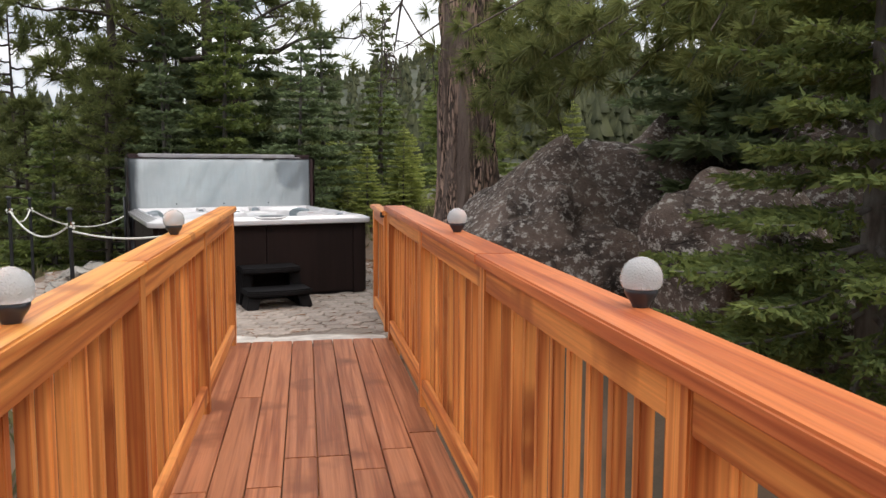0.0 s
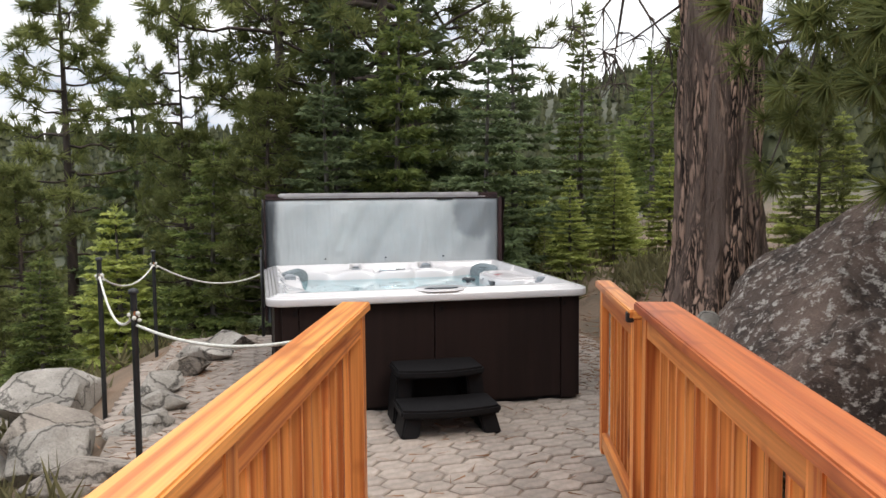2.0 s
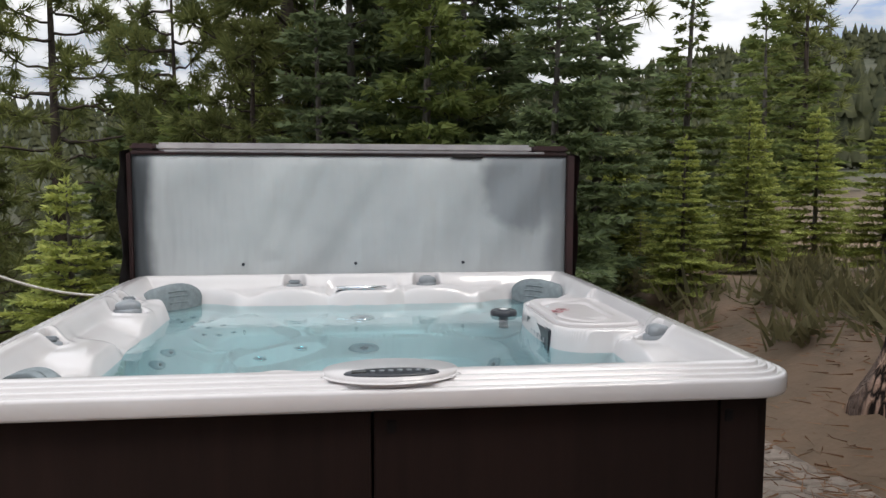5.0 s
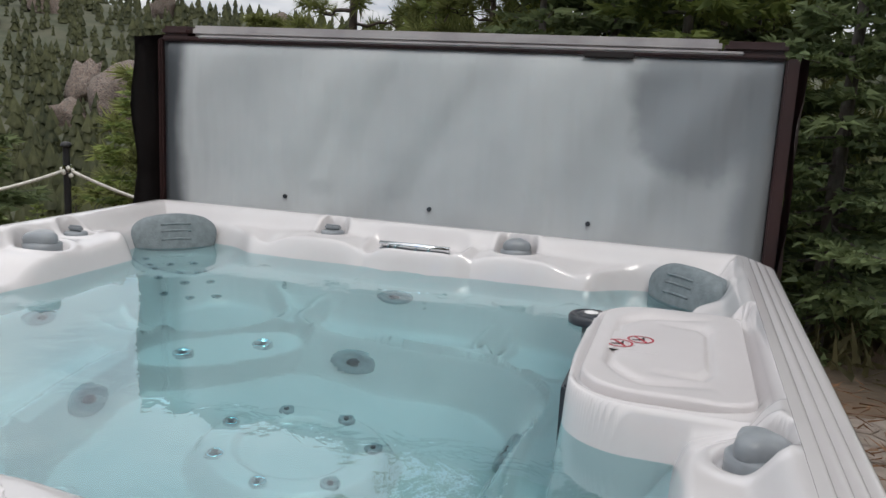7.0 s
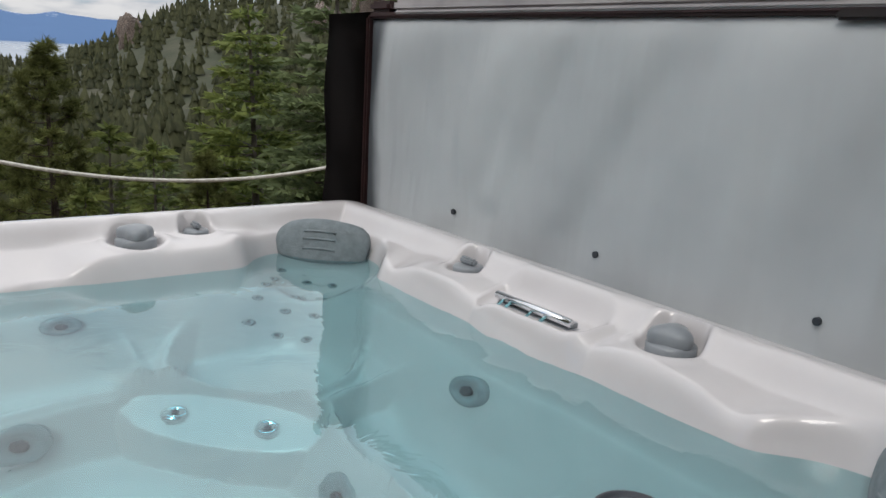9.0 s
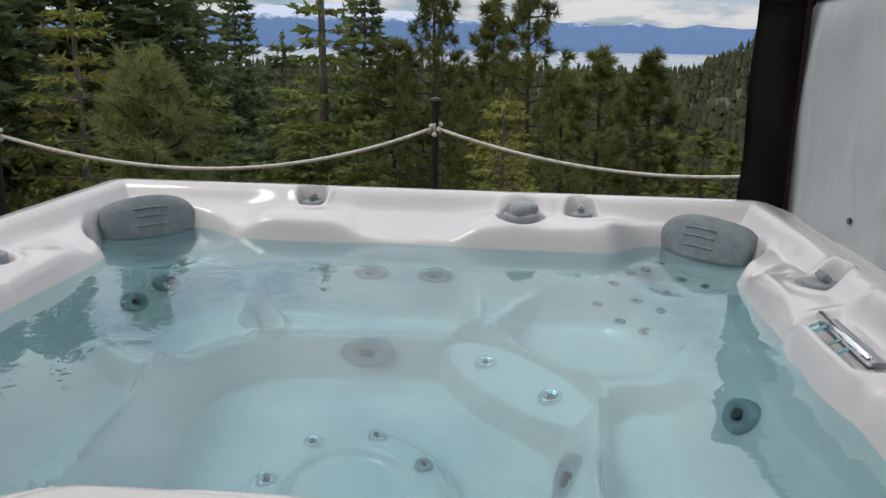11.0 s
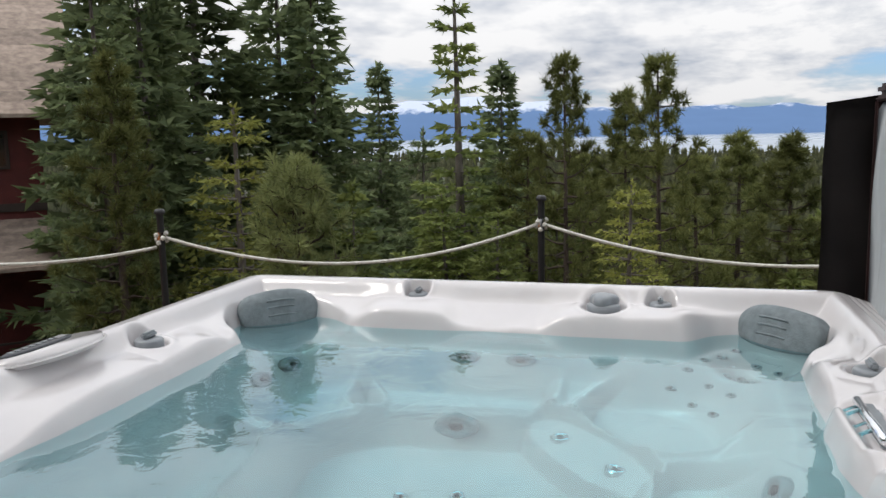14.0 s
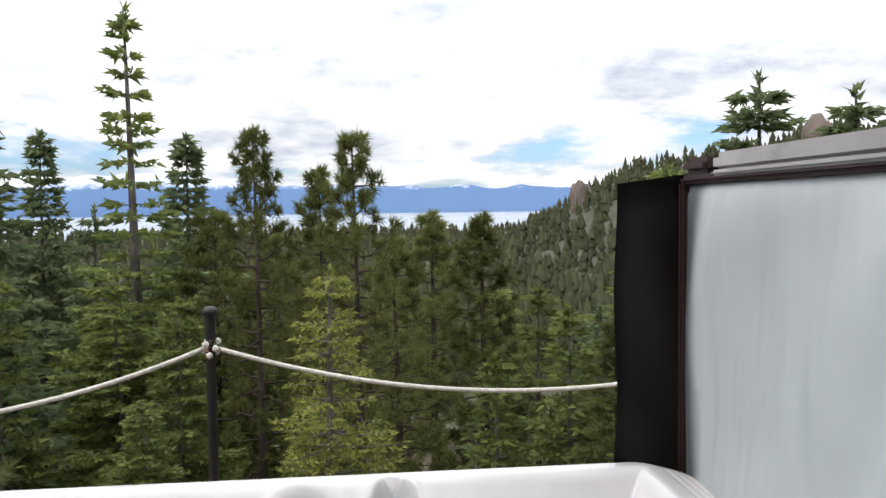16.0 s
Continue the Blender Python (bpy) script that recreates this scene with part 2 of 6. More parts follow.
def leaf_material(name, c1, c2, rough=0.6):
    m = bpy.data.materials.new(name)
    m.use_nodes = True
    nt = m.node_tree
    L = nt.links.new
    nt.nodes.clear()
    out = nt.nodes.new("ShaderNodeOutputMaterial")
    geo = nt.nodes.new("ShaderNodeNewGeometry")
    oi = nt.nodes.new("ShaderNodeObjectInfo")
    tc = nt.nodes.new("ShaderNodeTexCoord")
    nz = node(nt, "ShaderNodeTexNoise", Scale=1.3, Detail=3.0)
    L(tc.outputs["Object"], nz.inputs["Vector"])
    a = nt.nodes.new("ShaderNodeMath"); a.operation = "MULTIPLY_ADD"; a.inputs[1].default_value = 0.5
    L(geo.outputs["Random Per Island"], a.inputs[0]); L(nz.outputs["Fac"], a.inputs[2])
    rp = nt.nodes.new("ShaderNodeValToRGB")
    rp.color_ramp.elements[0].position, rp.color_ramp.elements[1].position = 0.35, 1.0
    rp.color_ramp.elements[0].color, rp.color_ramp.elements[1].color = (*c2, 1), (*c1, 1)
    L(a.outputs[0], rp.inputs[0])
    hs = nt.nodes.new("ShaderNodeHueSaturation")
    mr = nt.nodes.new("ShaderNodeMapRange"); mr.inputs[3].default_value, mr.inputs[4].default_value = 0.85, 1.35
    L(oi.outputs["Random"], mr.inputs[0]); L(mr.outputs[0], hs.inputs["Value"]); L(rp.outputs[0], hs.inputs["Color"])
    d = nt.nodes.new("ShaderNodeBsdfDiffuse")
    t = nt.nodes.new("ShaderNodeBsdfTranslucent")
    g = node(nt, "ShaderNodeBsdfGlossy", Roughness=0.45)
    g.inputs[0].default_value = (0.16, 0.16, 0.14, 1)
    L(hs.outputs[0], d.inputs[0]); L(hs.outputs[0], t.inputs[0])
    m1 = node(nt, "ShaderNodeMixShader"); m1.inputs[0].default_value = 0.42
    m2 = node(nt, "ShaderNodeMixShader"); m2.inputs[0].default_value = 0.06
    L(d.outputs[0], m1.inputs[1]); L(t.outputs[0], m1.inputs[2])
    L(m1.outputs[0], m2.inputs[1]); L(g.outputs[0], m2.inputs[2])
    L(m2.outputs[0], out.inputs[0])
    return m


M_FIR = leaf_material("fir_needles", (0.224, 0.262, 0.079), (0.079, 0.113, 0.046))
M_FIRG = leaf_material("bright_fir_needles", (0.50, 0.53, 0.16), (0.22, 0.27, 0.09))
M_FIRY = leaf_material("young_fir_needles", (0.30, 0.31, 0.08), (0.12, 0.145, 0.045))
M_FIRD = leaf_material("dark_fir_needles", (0.20, 0.245, 0.115), (0.08, 0.11, 0.062))
M_PINE = leaf_material("pine_needles", (0.205, 0.22, 0.075), (0.082, 0.10, 0.038))
M_PINEB = leaf_material("young_pine_needles", (0.28, 0.31, 0.125), (0.125, 0.155, 0.065))
M_FARTREE = leaf_material("far_conifers", (0.105, 0.11, 0.055), (0.042, 0.05, 0.03))
M_FARDRY = leaf_material("far_dry_brush", (0.218, 0.192, 0.096), (0.102, 0.096, 0.051))


def rock_material(name, base, dark, lichen, amount=(0.55, 0.62), strata=1.0, crack=0.28):
    m = bpy.data.materials.new(name)
    m.use_nodes = True
    nt = m.node_tree
    L = nt.links.new
    b = nt.nodes["Principled BSDF"]
    tc = nt.nodes.new("ShaderNodeTexCoord")
    n1 = node(nt, "ShaderNodeTexNoise", Scale=1.8, Detail=8.0, Roughness=0.65)
    n2 = node(nt, "ShaderNodeTexNoise", Scale=15.0, Detail=9.0, Roughness=0.72)
    n3 = node(nt, "ShaderNodeTexNoise", Scale=60.0, Detail=5.0)
    mp = nt.nodes.new("ShaderNodeMapping"); mp.inputs["Scale"].default_value = (1, 1, strata); mp.inputs["Rotation"].default_value = (0.25, 0.15, 0)
    L(tc.outputs["Object"], mp.inputs[0])
    for n in (n1, n2, n3):
        L(mp.outputs[0], n.inputs["Vector"])
    r1 = nt.nodes.new("ShaderNodeValToRGB")
    r1.color_ramp.elements[0].position, r1.color_ramp.elements[1].position = 0.36, 0.64
    r1.color_ramp.elements[0].color, r1.color_ramp.elements[1].color = (*dark, 1), (*base, 1)
    L(n1.outputs["Fac"], r1.inputs[0])
    mr = nt.nodes.new("ShaderNodeMapRange"); mr.inputs[1].default_value, mr.inputs[2].default_value = amount
    L(n2.outputs["Fac"], mr.inputs[0])
    mx = nt.nodes.new("ShaderNodeMix"); mx.data_type = "RGBA"
    L(mr.outputs[0], mx.inputs[0]); L(r1.outputs[0], mx.inputs[6]); mx.inputs[7].default_value = (*lichen, 1)
    mx2 = nt.nodes.new("ShaderNodeMix"); mx2.data_type = "RGBA"; mx2.blend_type = "MULTIPLY"; mx2.inputs[0].default_value = 0.5
    L(mx.outputs[2], mx2.inputs[6]); L(n3.outputs["Fac"], mx2.inputs[7])
    # dark joints and cracks running through the stone
    warp = nt.nodes.new("ShaderNodeVectorMath"); warp.operation = "MULTIPLY_ADD"; warp.inputs[1].default_value = (0.5, 0.5, 0.5)
    L(n1.outputs["Color"], warp.inputs[0]); L(mp.outputs[0], warp.inputs[2])
    vo = node(nt, "ShaderNodeTexVoronoi", Scale=2.1); vo.feature = "DISTANCE_TO_EDGE"
    L(warp.outputs[0], vo.inputs["Vector"])
    cr = nt.nodes.new("ShaderNodeMapRange"); cr.inputs[1].default_value, cr.inputs[2].default_value, cr.inputs[3].default_value = 0.0, 0.035, crack
    L(vo.outputs["Distance"], cr.inputs[0])
    mx3 = nt.nodes.new("ShaderNodeMix"); mx3.data_type = "RGBA"; mx3.blend_type = "MULTIPLY"; mx3.inputs[0].default_value = 1.0
    L(mx2.outputs[2], mx3.inputs[6]); L(cr.outputs[0], mx3.inputs[7])
    hs = nt.nodes.new("ShaderNodeHueSaturation"); hs.inputs["Value"].default_value = 1.3
    L(mx3.outputs[2], hs.inputs["Color"]); L(hs.outputs[0], b.inputs["Base Color"])
    b.inputs["Roughness"].default_value = 0.9
    b.inputs["Specular IOR Level"].default_value = 0.2
    bp = node(nt, "ShaderNodeBump", Strength=0.7, Distance=0.03)
    ad = nt.nodes.new("ShaderNodeMath"); ad.operation = "MULTIPLY_ADD"; ad.inputs[1].default_value = 0.4
    L(n3.outputs["Fac"], ad.inputs[0]); L(n2.outputs["Fac"], ad.inputs[2])
    ad2 = nt.nodes.new("ShaderNodeMath"); ad2.operation = "MULTIPLY_ADD"; ad2.inputs[1].default_value = 0.9
    L(cr.outputs[0], ad2.inputs[0]); L(ad.outputs[0], ad2.inputs[2])
    L(ad2.outputs[0], bp.inputs["Height"]); L(bp.outputs[0], b.inputs["Normal"])
    return m


M_ROCK = rock_material("lichen_granite", (0.185, 0.135, 0.11), (0.05, 0.039, 0.034), (0.40, 0.365, 0.33), (0.525, 0.60), 1.4, 0.55)
M_ROCKG = rock_material("grey_granite", (0.46, 0.42, 0.375), (0.21, 0.19, 0.165), (0.075, 0.07, 0.065), (0.58, 0.68), 1.2)
M_ROCKT = rock_material("tan_granite", (0.42, 0.365, 0.31), (0.22, 0.19, 0.165), (0.12, 0.11, 0.10), (0.60, 0.70), 1.2)


def water_material():
    m = bpy.data.materials.new("tub_water")
    m.use_nodes = True
    nt = m.node_tree
    nt.nodes.clear()
    L = nt.links.new
    out = nt.nodes.new("ShaderNodeOutputMaterial")
    clear = node(nt, "ShaderNodeBsdfRefraction", Color=(0.56, 0.87, 0.92, 1), Roughness=0.0, IOR=1.33)
    gloss = node(nt, "ShaderNodeBsdfGlossy", Color=(0.95, 0.98, 1.0, 1), Roughness=0.0)
    fres = node(nt, "ShaderNodeFresnel", IOR=1.7)
    mix = nt.nodes.new("ShaderNodeMixShader")
    tc = nt.nodes.new("ShaderNodeTexCoord")
    n1 = node(nt, "ShaderNodeTexNoise", Scale=9.0, Detail=3.0, Distortion=0.6)
    n2 = node(nt, "ShaderNodeTexNoise", Scale=2.2, Detail=1.0)
    L(tc.outputs["Object"], n1.inputs["Vector"]); L(tc.outputs["Object"], n2.inputs["Vector"])
    bp = node(nt, "ShaderNodeBump", Strength=0.065, Distance=0.02)
    b2 = node(nt, "ShaderNodeBump", Strength=0.02, Distance=0.06)
    L(n1.outputs["Fac"], bp.inputs["Height"]); L(n2.outputs["Fac"], b2.inputs["Height"]); L(b2.outputs[0], bp.inputs["Normal"])
    for q in (clear, gloss, fres):
        L(bp.outputs[0], q.inputs["Normal"])
    L(fres.outputs[0], mix.inputs[0]); L(clear.outputs[0], mix.inputs[1]); L(gloss.outputs[0], mix.inputs[2])
    L(mix.outputs[0], out.inputs[0])
    return m


M_WATER = water_material()


def cover_material():
    """Grey underside of the cover: vertical folds, a dark band by the left hem, a damp stain at the top."""
    m = bpy.data.materials.new("grey_cover_underside")
    m.use_nodes = True
    nt = m.node_tree
    L = nt.links.new
    b = nt.nodes["Principled BSDF"]
    tc = nt.nodes.new("ShaderNodeTexCoord")
    sep = nt.nodes.new("ShaderNodeSeparateXYZ")
    L(tc.outputs["Object"], sep.inputs[0])
    wob = node(nt, "ShaderNodeTexNoise", Scale=4.0, Detail=4.0)
    L(tc.outputs["Object"], wob.inputs["Vector"])

    def edge(sock, a, c, w=0.07):
        ad = nt.nodes.new("ShaderNodeMath"); ad.operation = "MULTIPLY_ADD"; ad.inputs[1].default_value = w
        L(wob.outputs["Fac"], ad.inputs[0]); L(sock, ad.inputs[2])
        r = nt.nodes.new("ShaderNodeMapRange"); r.interpolation_type = "SMOOTHSTEP"
        r.inputs[1].default_value, r.inputs[2].default_value = a, c
        L(ad.outputs[0], r.inputs[0])
        return r.outputs[0]

    left = edge(sep.outputs["X"], -0.97, -1.05)
    right = edge(sep.outputs["X"], 1.06, 1.16, 0.14)
    vm = nt.nodes.new("ShaderNodeVectorMath"); vm.operation = "DISTANCE"; vm.inputs[1].default_value = (0.92, 0.0, 1.36)
    L(tc.outputs["Object"], vm.inputs[0])
    stain = edge(vm.outputs["Value"], 0.44, 0.34, 0.28)

    def mx(a, c, col, k):
        f = nt.nodes.new("ShaderNodeMath"); f.operation = "MULTIPLY"; f.inputs[1].default_value = k
        L(a, f.inputs[0])
        q = nt.nodes.new("ShaderNodeMix"); q.data_type = "RGBA"
        L(f.outputs[0], q.inputs[0]); L(c, q.inputs[6]); q.inputs[7].default_value = (*col, 1)
        return q.outputs[2]

    n1 = node(nt, "ShaderNodeTexNoise", Scale=1.6, Detail=4.0)
    L(tc.outputs["Object"], n1.inputs["Vector"])
    rp = nt.nodes.new("ShaderNodeValToRGB")
    rp.color_ramp.elements[0].color, rp.color_ramp.elements[1].color = (0.40, 0.425, 0.44, 1), (0.52, 0.545, 0.555, 1)
    rp.color_ramp.elements[0].position, rp.color_ramp.elements[1].position = 0.35, 0.65
    L(n1.outputs["Fac"], rp.inputs[0])
    c = mx(left, rp.outputs[0], (0.085, 0.095, 0.105), 0.95)
    c = mx(right, c, (0.15, 0.165, 0.18), 0.7)
    c = mx(stain, c, (0.20, 0.22, 0.24), 0.75)
    L(c, b.inputs["Base Color"])
    b.inputs["Roughness"].default_value = 0.55
    b.inputs["Specular IOR Level"].default_value = 0.3
    mp = nt.nodes.new("ShaderNodeMapping"); mp.inputs["Scale"].default_value = (5.5, 1, 0.9)
    mp.inputs["Rotation"].default_value = (0, radians(16), 0)
    L(tc.outputs["Object"], mp.inputs[0])
    n2 = node(nt, "ShaderNodeTexNoise", Scale=1.5, Detail=2.0)
    L(mp.outputs[0], n2.inputs["Vector"])
    bp = node(nt, "ShaderNodeBump", Strength=0.8, Distance=0.035)
    L(n2.outputs["Fac"], bp.inputs["Height"]); L(bp.outputs[0], b.inputs["Normal"])
    return m


M_COVER = cover_material()

# == mesh helpers ==


def link(name, bm, mat, parent=None, label="", smooth=False):
    me = bpy.data.meshes.new(name)
    bm.to_mesh(me)
    bm.free()
    if smooth:
        me.shade_smooth()
    me.materials.append(mat)
    ob = new(name, me)
    if parent:
        ob.parent = parent
    if label:
        ob["label"] = label
    return ob


part = link


def raw(name, verts, faces, mat, parent=None, smooth=False):
    me = bpy.data.meshes.new(name)
    verts = np.asarray(verts, dtype=np.float32)
    if isinstance(faces, np.ndarray):
        n, k = faces.shape
        me.vertices.add(len(verts)); me.vertices.foreach_set("co", verts.ravel())
        me.loops.add(n * k); me.loops.foreach_set("vertex_index", faces.astype(np.int32).ravel())
        me.polygons.add(n); me.polygons.foreach_set("loop_start", np.arange(0, n * k, k, dtype=np.int32))
        me.update(calc_edges=True)
    else:
        me.from_pydata([tuple(v) for v in verts], [], faces)
    if smooth:
        me.shade_smooth()
    me.materials.append(mat)
    ob = new(name, me)
    if parent:
        ob.parent = parent
    return ob


def box(bm, x0, x1, y0, y1, z0, z1, bevel=0.0, m=None):
    r = bmesh.ops.create_cube(bm, size=1)
    vs = r["verts"]
    bmesh.ops.scale(bm, vec=(x1 - x0, y1 - y0, z1 - z0), verts=vs)
    bmesh.ops.translate(bm, vec=((x0 + x1) / 2, (y0 + y1) / 2, (z0 + z1) / 2), verts=vs)
    if bevel:
        es = list({e for v in vs for e in v.link_edges})
        r2 = bmesh.ops.bevel(bm, geom=es, offset=bevel, segments=2, affect="EDGES")
        vs = list({v for f in r2["faces"] for v in f.verts} | {v for v in vs if v.is_valid})
    if m is not None:
        bmesh.ops.transform(bm, matrix=m, verts=vs)
    return vs


def cyl(bm, x, y, z0, z1, r0, r1=None, n=16, m=None):
    r = bmesh.ops.create_cone(bm, cap_ends=True, segments=n, radius1=r0, radius2=r0 if r1 is None else r1, depth=z1 - z0)
    bmesh.ops.translate(bm, vec=(x, y, (z0 + z1) / 2), verts=r["verts"])
    if m is not None:
        bmesh.ops.transform(bm, matrix=m, verts=r["verts"])
    return r["verts"]


def boxpart(name, dims, mat, parent=None, bevel=0.004, label="", m=None):
    bm = bmesh.new()
    box(bm, *dims, bevel=bevel, m=m)
    return link(name, bm, mat, parent, label)


def thing(name, label, category, m=None, group="", kind=""):
    e = tagged(new(name), label, category, group, kind)
    if m is not None:
        e.matrix_basis = m
    return e


def lathe(name, profile, mat, parent=None, n=24, m=None, label=""):
    """A turned piece from (radius, z) pairs."""
    bm = bmesh.new()
    rings = [[bm.verts.new((r * cos(2 * pi * i / n), r * sin(2 * pi * i / n), z)) for i in range(n)] for r, z in profile]
    for a, c in zip(rings, rings[1:]):
        for i in range(n):
            bm.faces.new((a[i], a[(i + 1) % n], c[(i + 1) % n], c[i]))
    bm.faces.new(rings[-1]); bm.faces.new(list(reversed(rings[0])))
    if m is not None:
        bmesh.ops.transform(bm, matrix=m, verts=bm.verts[:])
    return link(name, bm, mat, parent, label, smooth=True)


def tube(name, pts, radius, mat, parent=None, n=8, taper=None):
    bm = bmesh.new()
    rings = []
    for i, p in enumerate(pts):
        p = Vector(p)
        d = (Vector(pts[min(i + 1, len(pts) - 1)]) - Vector(pts[max(i - 1, 0)])).normalized()
        a = d.orthogonal().normalized() if abs(d.z) > 0.9 else d.cross(Vector((0, 0, 1))).normalized()
        c = d.cross(a)
        r = radius if taper is None else radius + (taper - radius) * i / (len(pts) - 1)
        rings.append([bm.verts.new(p + a * r * cos(2 * pi * k / n) + c * r * sin(2 * pi * k / n)) for k in range(n)])
    for q, w in zip(rings, rings[1:]):
        for i in range(n):
            bm.faces.new((q[i], q[(i + 1) % n], w[(i + 1) % n], w[i]))
    bm.faces.new(rings[0]); bm.faces.new(list(reversed(rings[-1])))
    bmesh.ops.recalc_face_normals(bm, faces=bm.faces[:])
    return link(name, bm, mat, parent, smooth=True)


def sstep(a, c, v):
    t = np.clip((v - a) / (c - a), 0, 1)
    return t * t * (3 - 2 * t)

# == ground and far land ==
AZ = [-180, -130, -40, 10, 13, 19, 30, 60, 100, 180]
RIDGE = [24, 10, 0, 0, 9, 27, 35, 38, 34, 22]


def ground_z(x, y):
    """Height of the ground: a levelled terrace, falling away west and north, hills north and east, a lake basin west."""
    x, y = np.asarray(x, float), np.asarray(y, float)
    dx = np.maximum(np.maximum(-2.1 - x, x - 2.3), 0)
    dy = np.maximum(np.maximum(-3.3 - y, y - 2.3), 0)
    q = np.hypot(dx, dy)
    az = np.degrees(np.arctan2(y + 0.0, -x))
    fall = sstep(-75, -30, az) * (1 - sstep(95, 125, az))
    z = -15 * (1 - np.exp(-q / 30)) * fall
    near_e = sstep(2.0, 3.2, x) * sstep(-3.6, -2.0, y) * (1 - sstep(4, 9, y))
    z = z + near_e * 0.42 + 0.03 * q * (1 - fall) * (x > 0) * sstep(4, 12, q)
    gully = sstep(-3.35, -4.3, y) * (1 - sstep(1.2, 2.6, x)) * (1 - sstep(14, 22, q))
    z = z - 0.75 * gully - 2.2 * sstep(6, 18, q) * sstep(-75, -60, az) * (1 - sstep(-40, -25, az))
    ridge = np.interp(az, AZ, RIDGE)
    z = z + ridge * sstep(50, 300, q) * (1 + 0.08 * np.sin(x * 0.021) + 0.07 * np.sin(y * 0.033 + 1))
    west = 1 - sstep(2, 14, np.abs(np.where(az > 0, np.maximum(az - 10, 0), az * 0.25)))
    z = z - 26 * sstep(450, 900, q) * west
    lumps = 0.04 * np.sin(x * 2.1 + 1.3 * np.sin(y * 1.7)) * np.cos(y * 1.9 + np.sin(x * 1.3)) * sstep(0.2, 1.2, q)
    return z + lumps - 0.03


def make_ground():
    rings = np.concatenate([np.arange(0.02, 9, 0.3), np.geomspace(9.2, 4880, 75)])
    segs = 200
    a = np.linspace(0, 2 * pi, segs, endpoint=False)
    R, A = np.meshgrid(rings, a, indexing="ij")
    X, Y = R * np.cos(A), R * np.sin(A)
    V = np.stack([X, Y, ground_z(X, Y)], -1).reshape(-1, 3)
    i, j = np.meshgrid(np.arange(len(rings) - 1), np.arange(segs), indexing="ij")
    k = (j + 1) % segs
    F = np.stack([i * segs + j, (i + 1) * segs + j, (i + 1) * segs + k, i * segs + k], -1).reshape(-1, 4)
    m = material("forest_floor", (0.20, 0.13, 0.085), (0.10, 0.075, 0.05), rough=0.95, scale=1.2, bump=0.6, bump_scale=25)
    nt = m.node_tree
    L = nt.links.new
    b = nt.nodes["Principled BSDF"]
    old = b.inputs["Base Color"].links[0].from_socket
    tc = nt.nodes.new("ShaderNodeTexCoord")
    ln = nt.nodes.new("ShaderNodeVectorMath"); ln.operation = "LENGTH"
    L(tc.outputs["Object"], ln.inputs[0])
    mr = nt.nodes.new("ShaderNodeMapRange"); mr.inputs[1].default_value, mr.inputs[2].default_value = 12, 55
    L(ln.outputs["Value"], mr.inputs[0])
    nz = node(nt, "ShaderNodeTexNoise", Scale=0.09, Detail=8.0, Roughness=0.7)
    L(tc.outputs["Object"], nz.inputs["Vector"])
    rp = nt.nodes.new("ShaderNodeValToRGB")
    rp.color_ramp.elements[0].position, rp.color_ramp.elements[1].position = 0.42, 0.66
    rp.color_ramp.elements[0].color, rp.color_ramp.elements[1].color = (0.042, 0.050, 0.026, 1), (0.085, 0.082, 0.052, 1)
    L(nz.outputs["Fac"], rp.inputs[0])
    mx = nt.nodes.new("ShaderNodeMix"); mx.data_type = "RGBA"
    L(mr.outputs[0], mx.inputs[0]); L(old, mx.inputs[6]); L(rp.outputs[0], mx.inputs[7]); L(mx.outputs[2], b.inputs["Base Color"])
    ob = raw("ground", V, F, m, smooth=True)
    tagged(ob, "brown forest floor of pine duff and soil", "ground", kind="structure")


make_ground()


def make_lake():
    bm = bmesh.new()
    pts = [bm.verts.new((-r * cos(radians(a)), r * sin(radians(a)), -32)) for r in (380, 4350) for a in range(-80, 81, 10)]
    n = len(pts) // 2
    for i in range(n - 1):
        bm.faces.new((pts[i], pts[i + 1], pts[n + i + 1], pts[n + i]))
    m = material("lake_water", (0.30, 0.36, 0.43), (0.24, 0.30, 0.37), rough=0.25, scale=0.004, spec=0.5)
    tagged(link("water", bm, m), "pale blue lake far below the forest", "lake", kind="structure")


make_lake()


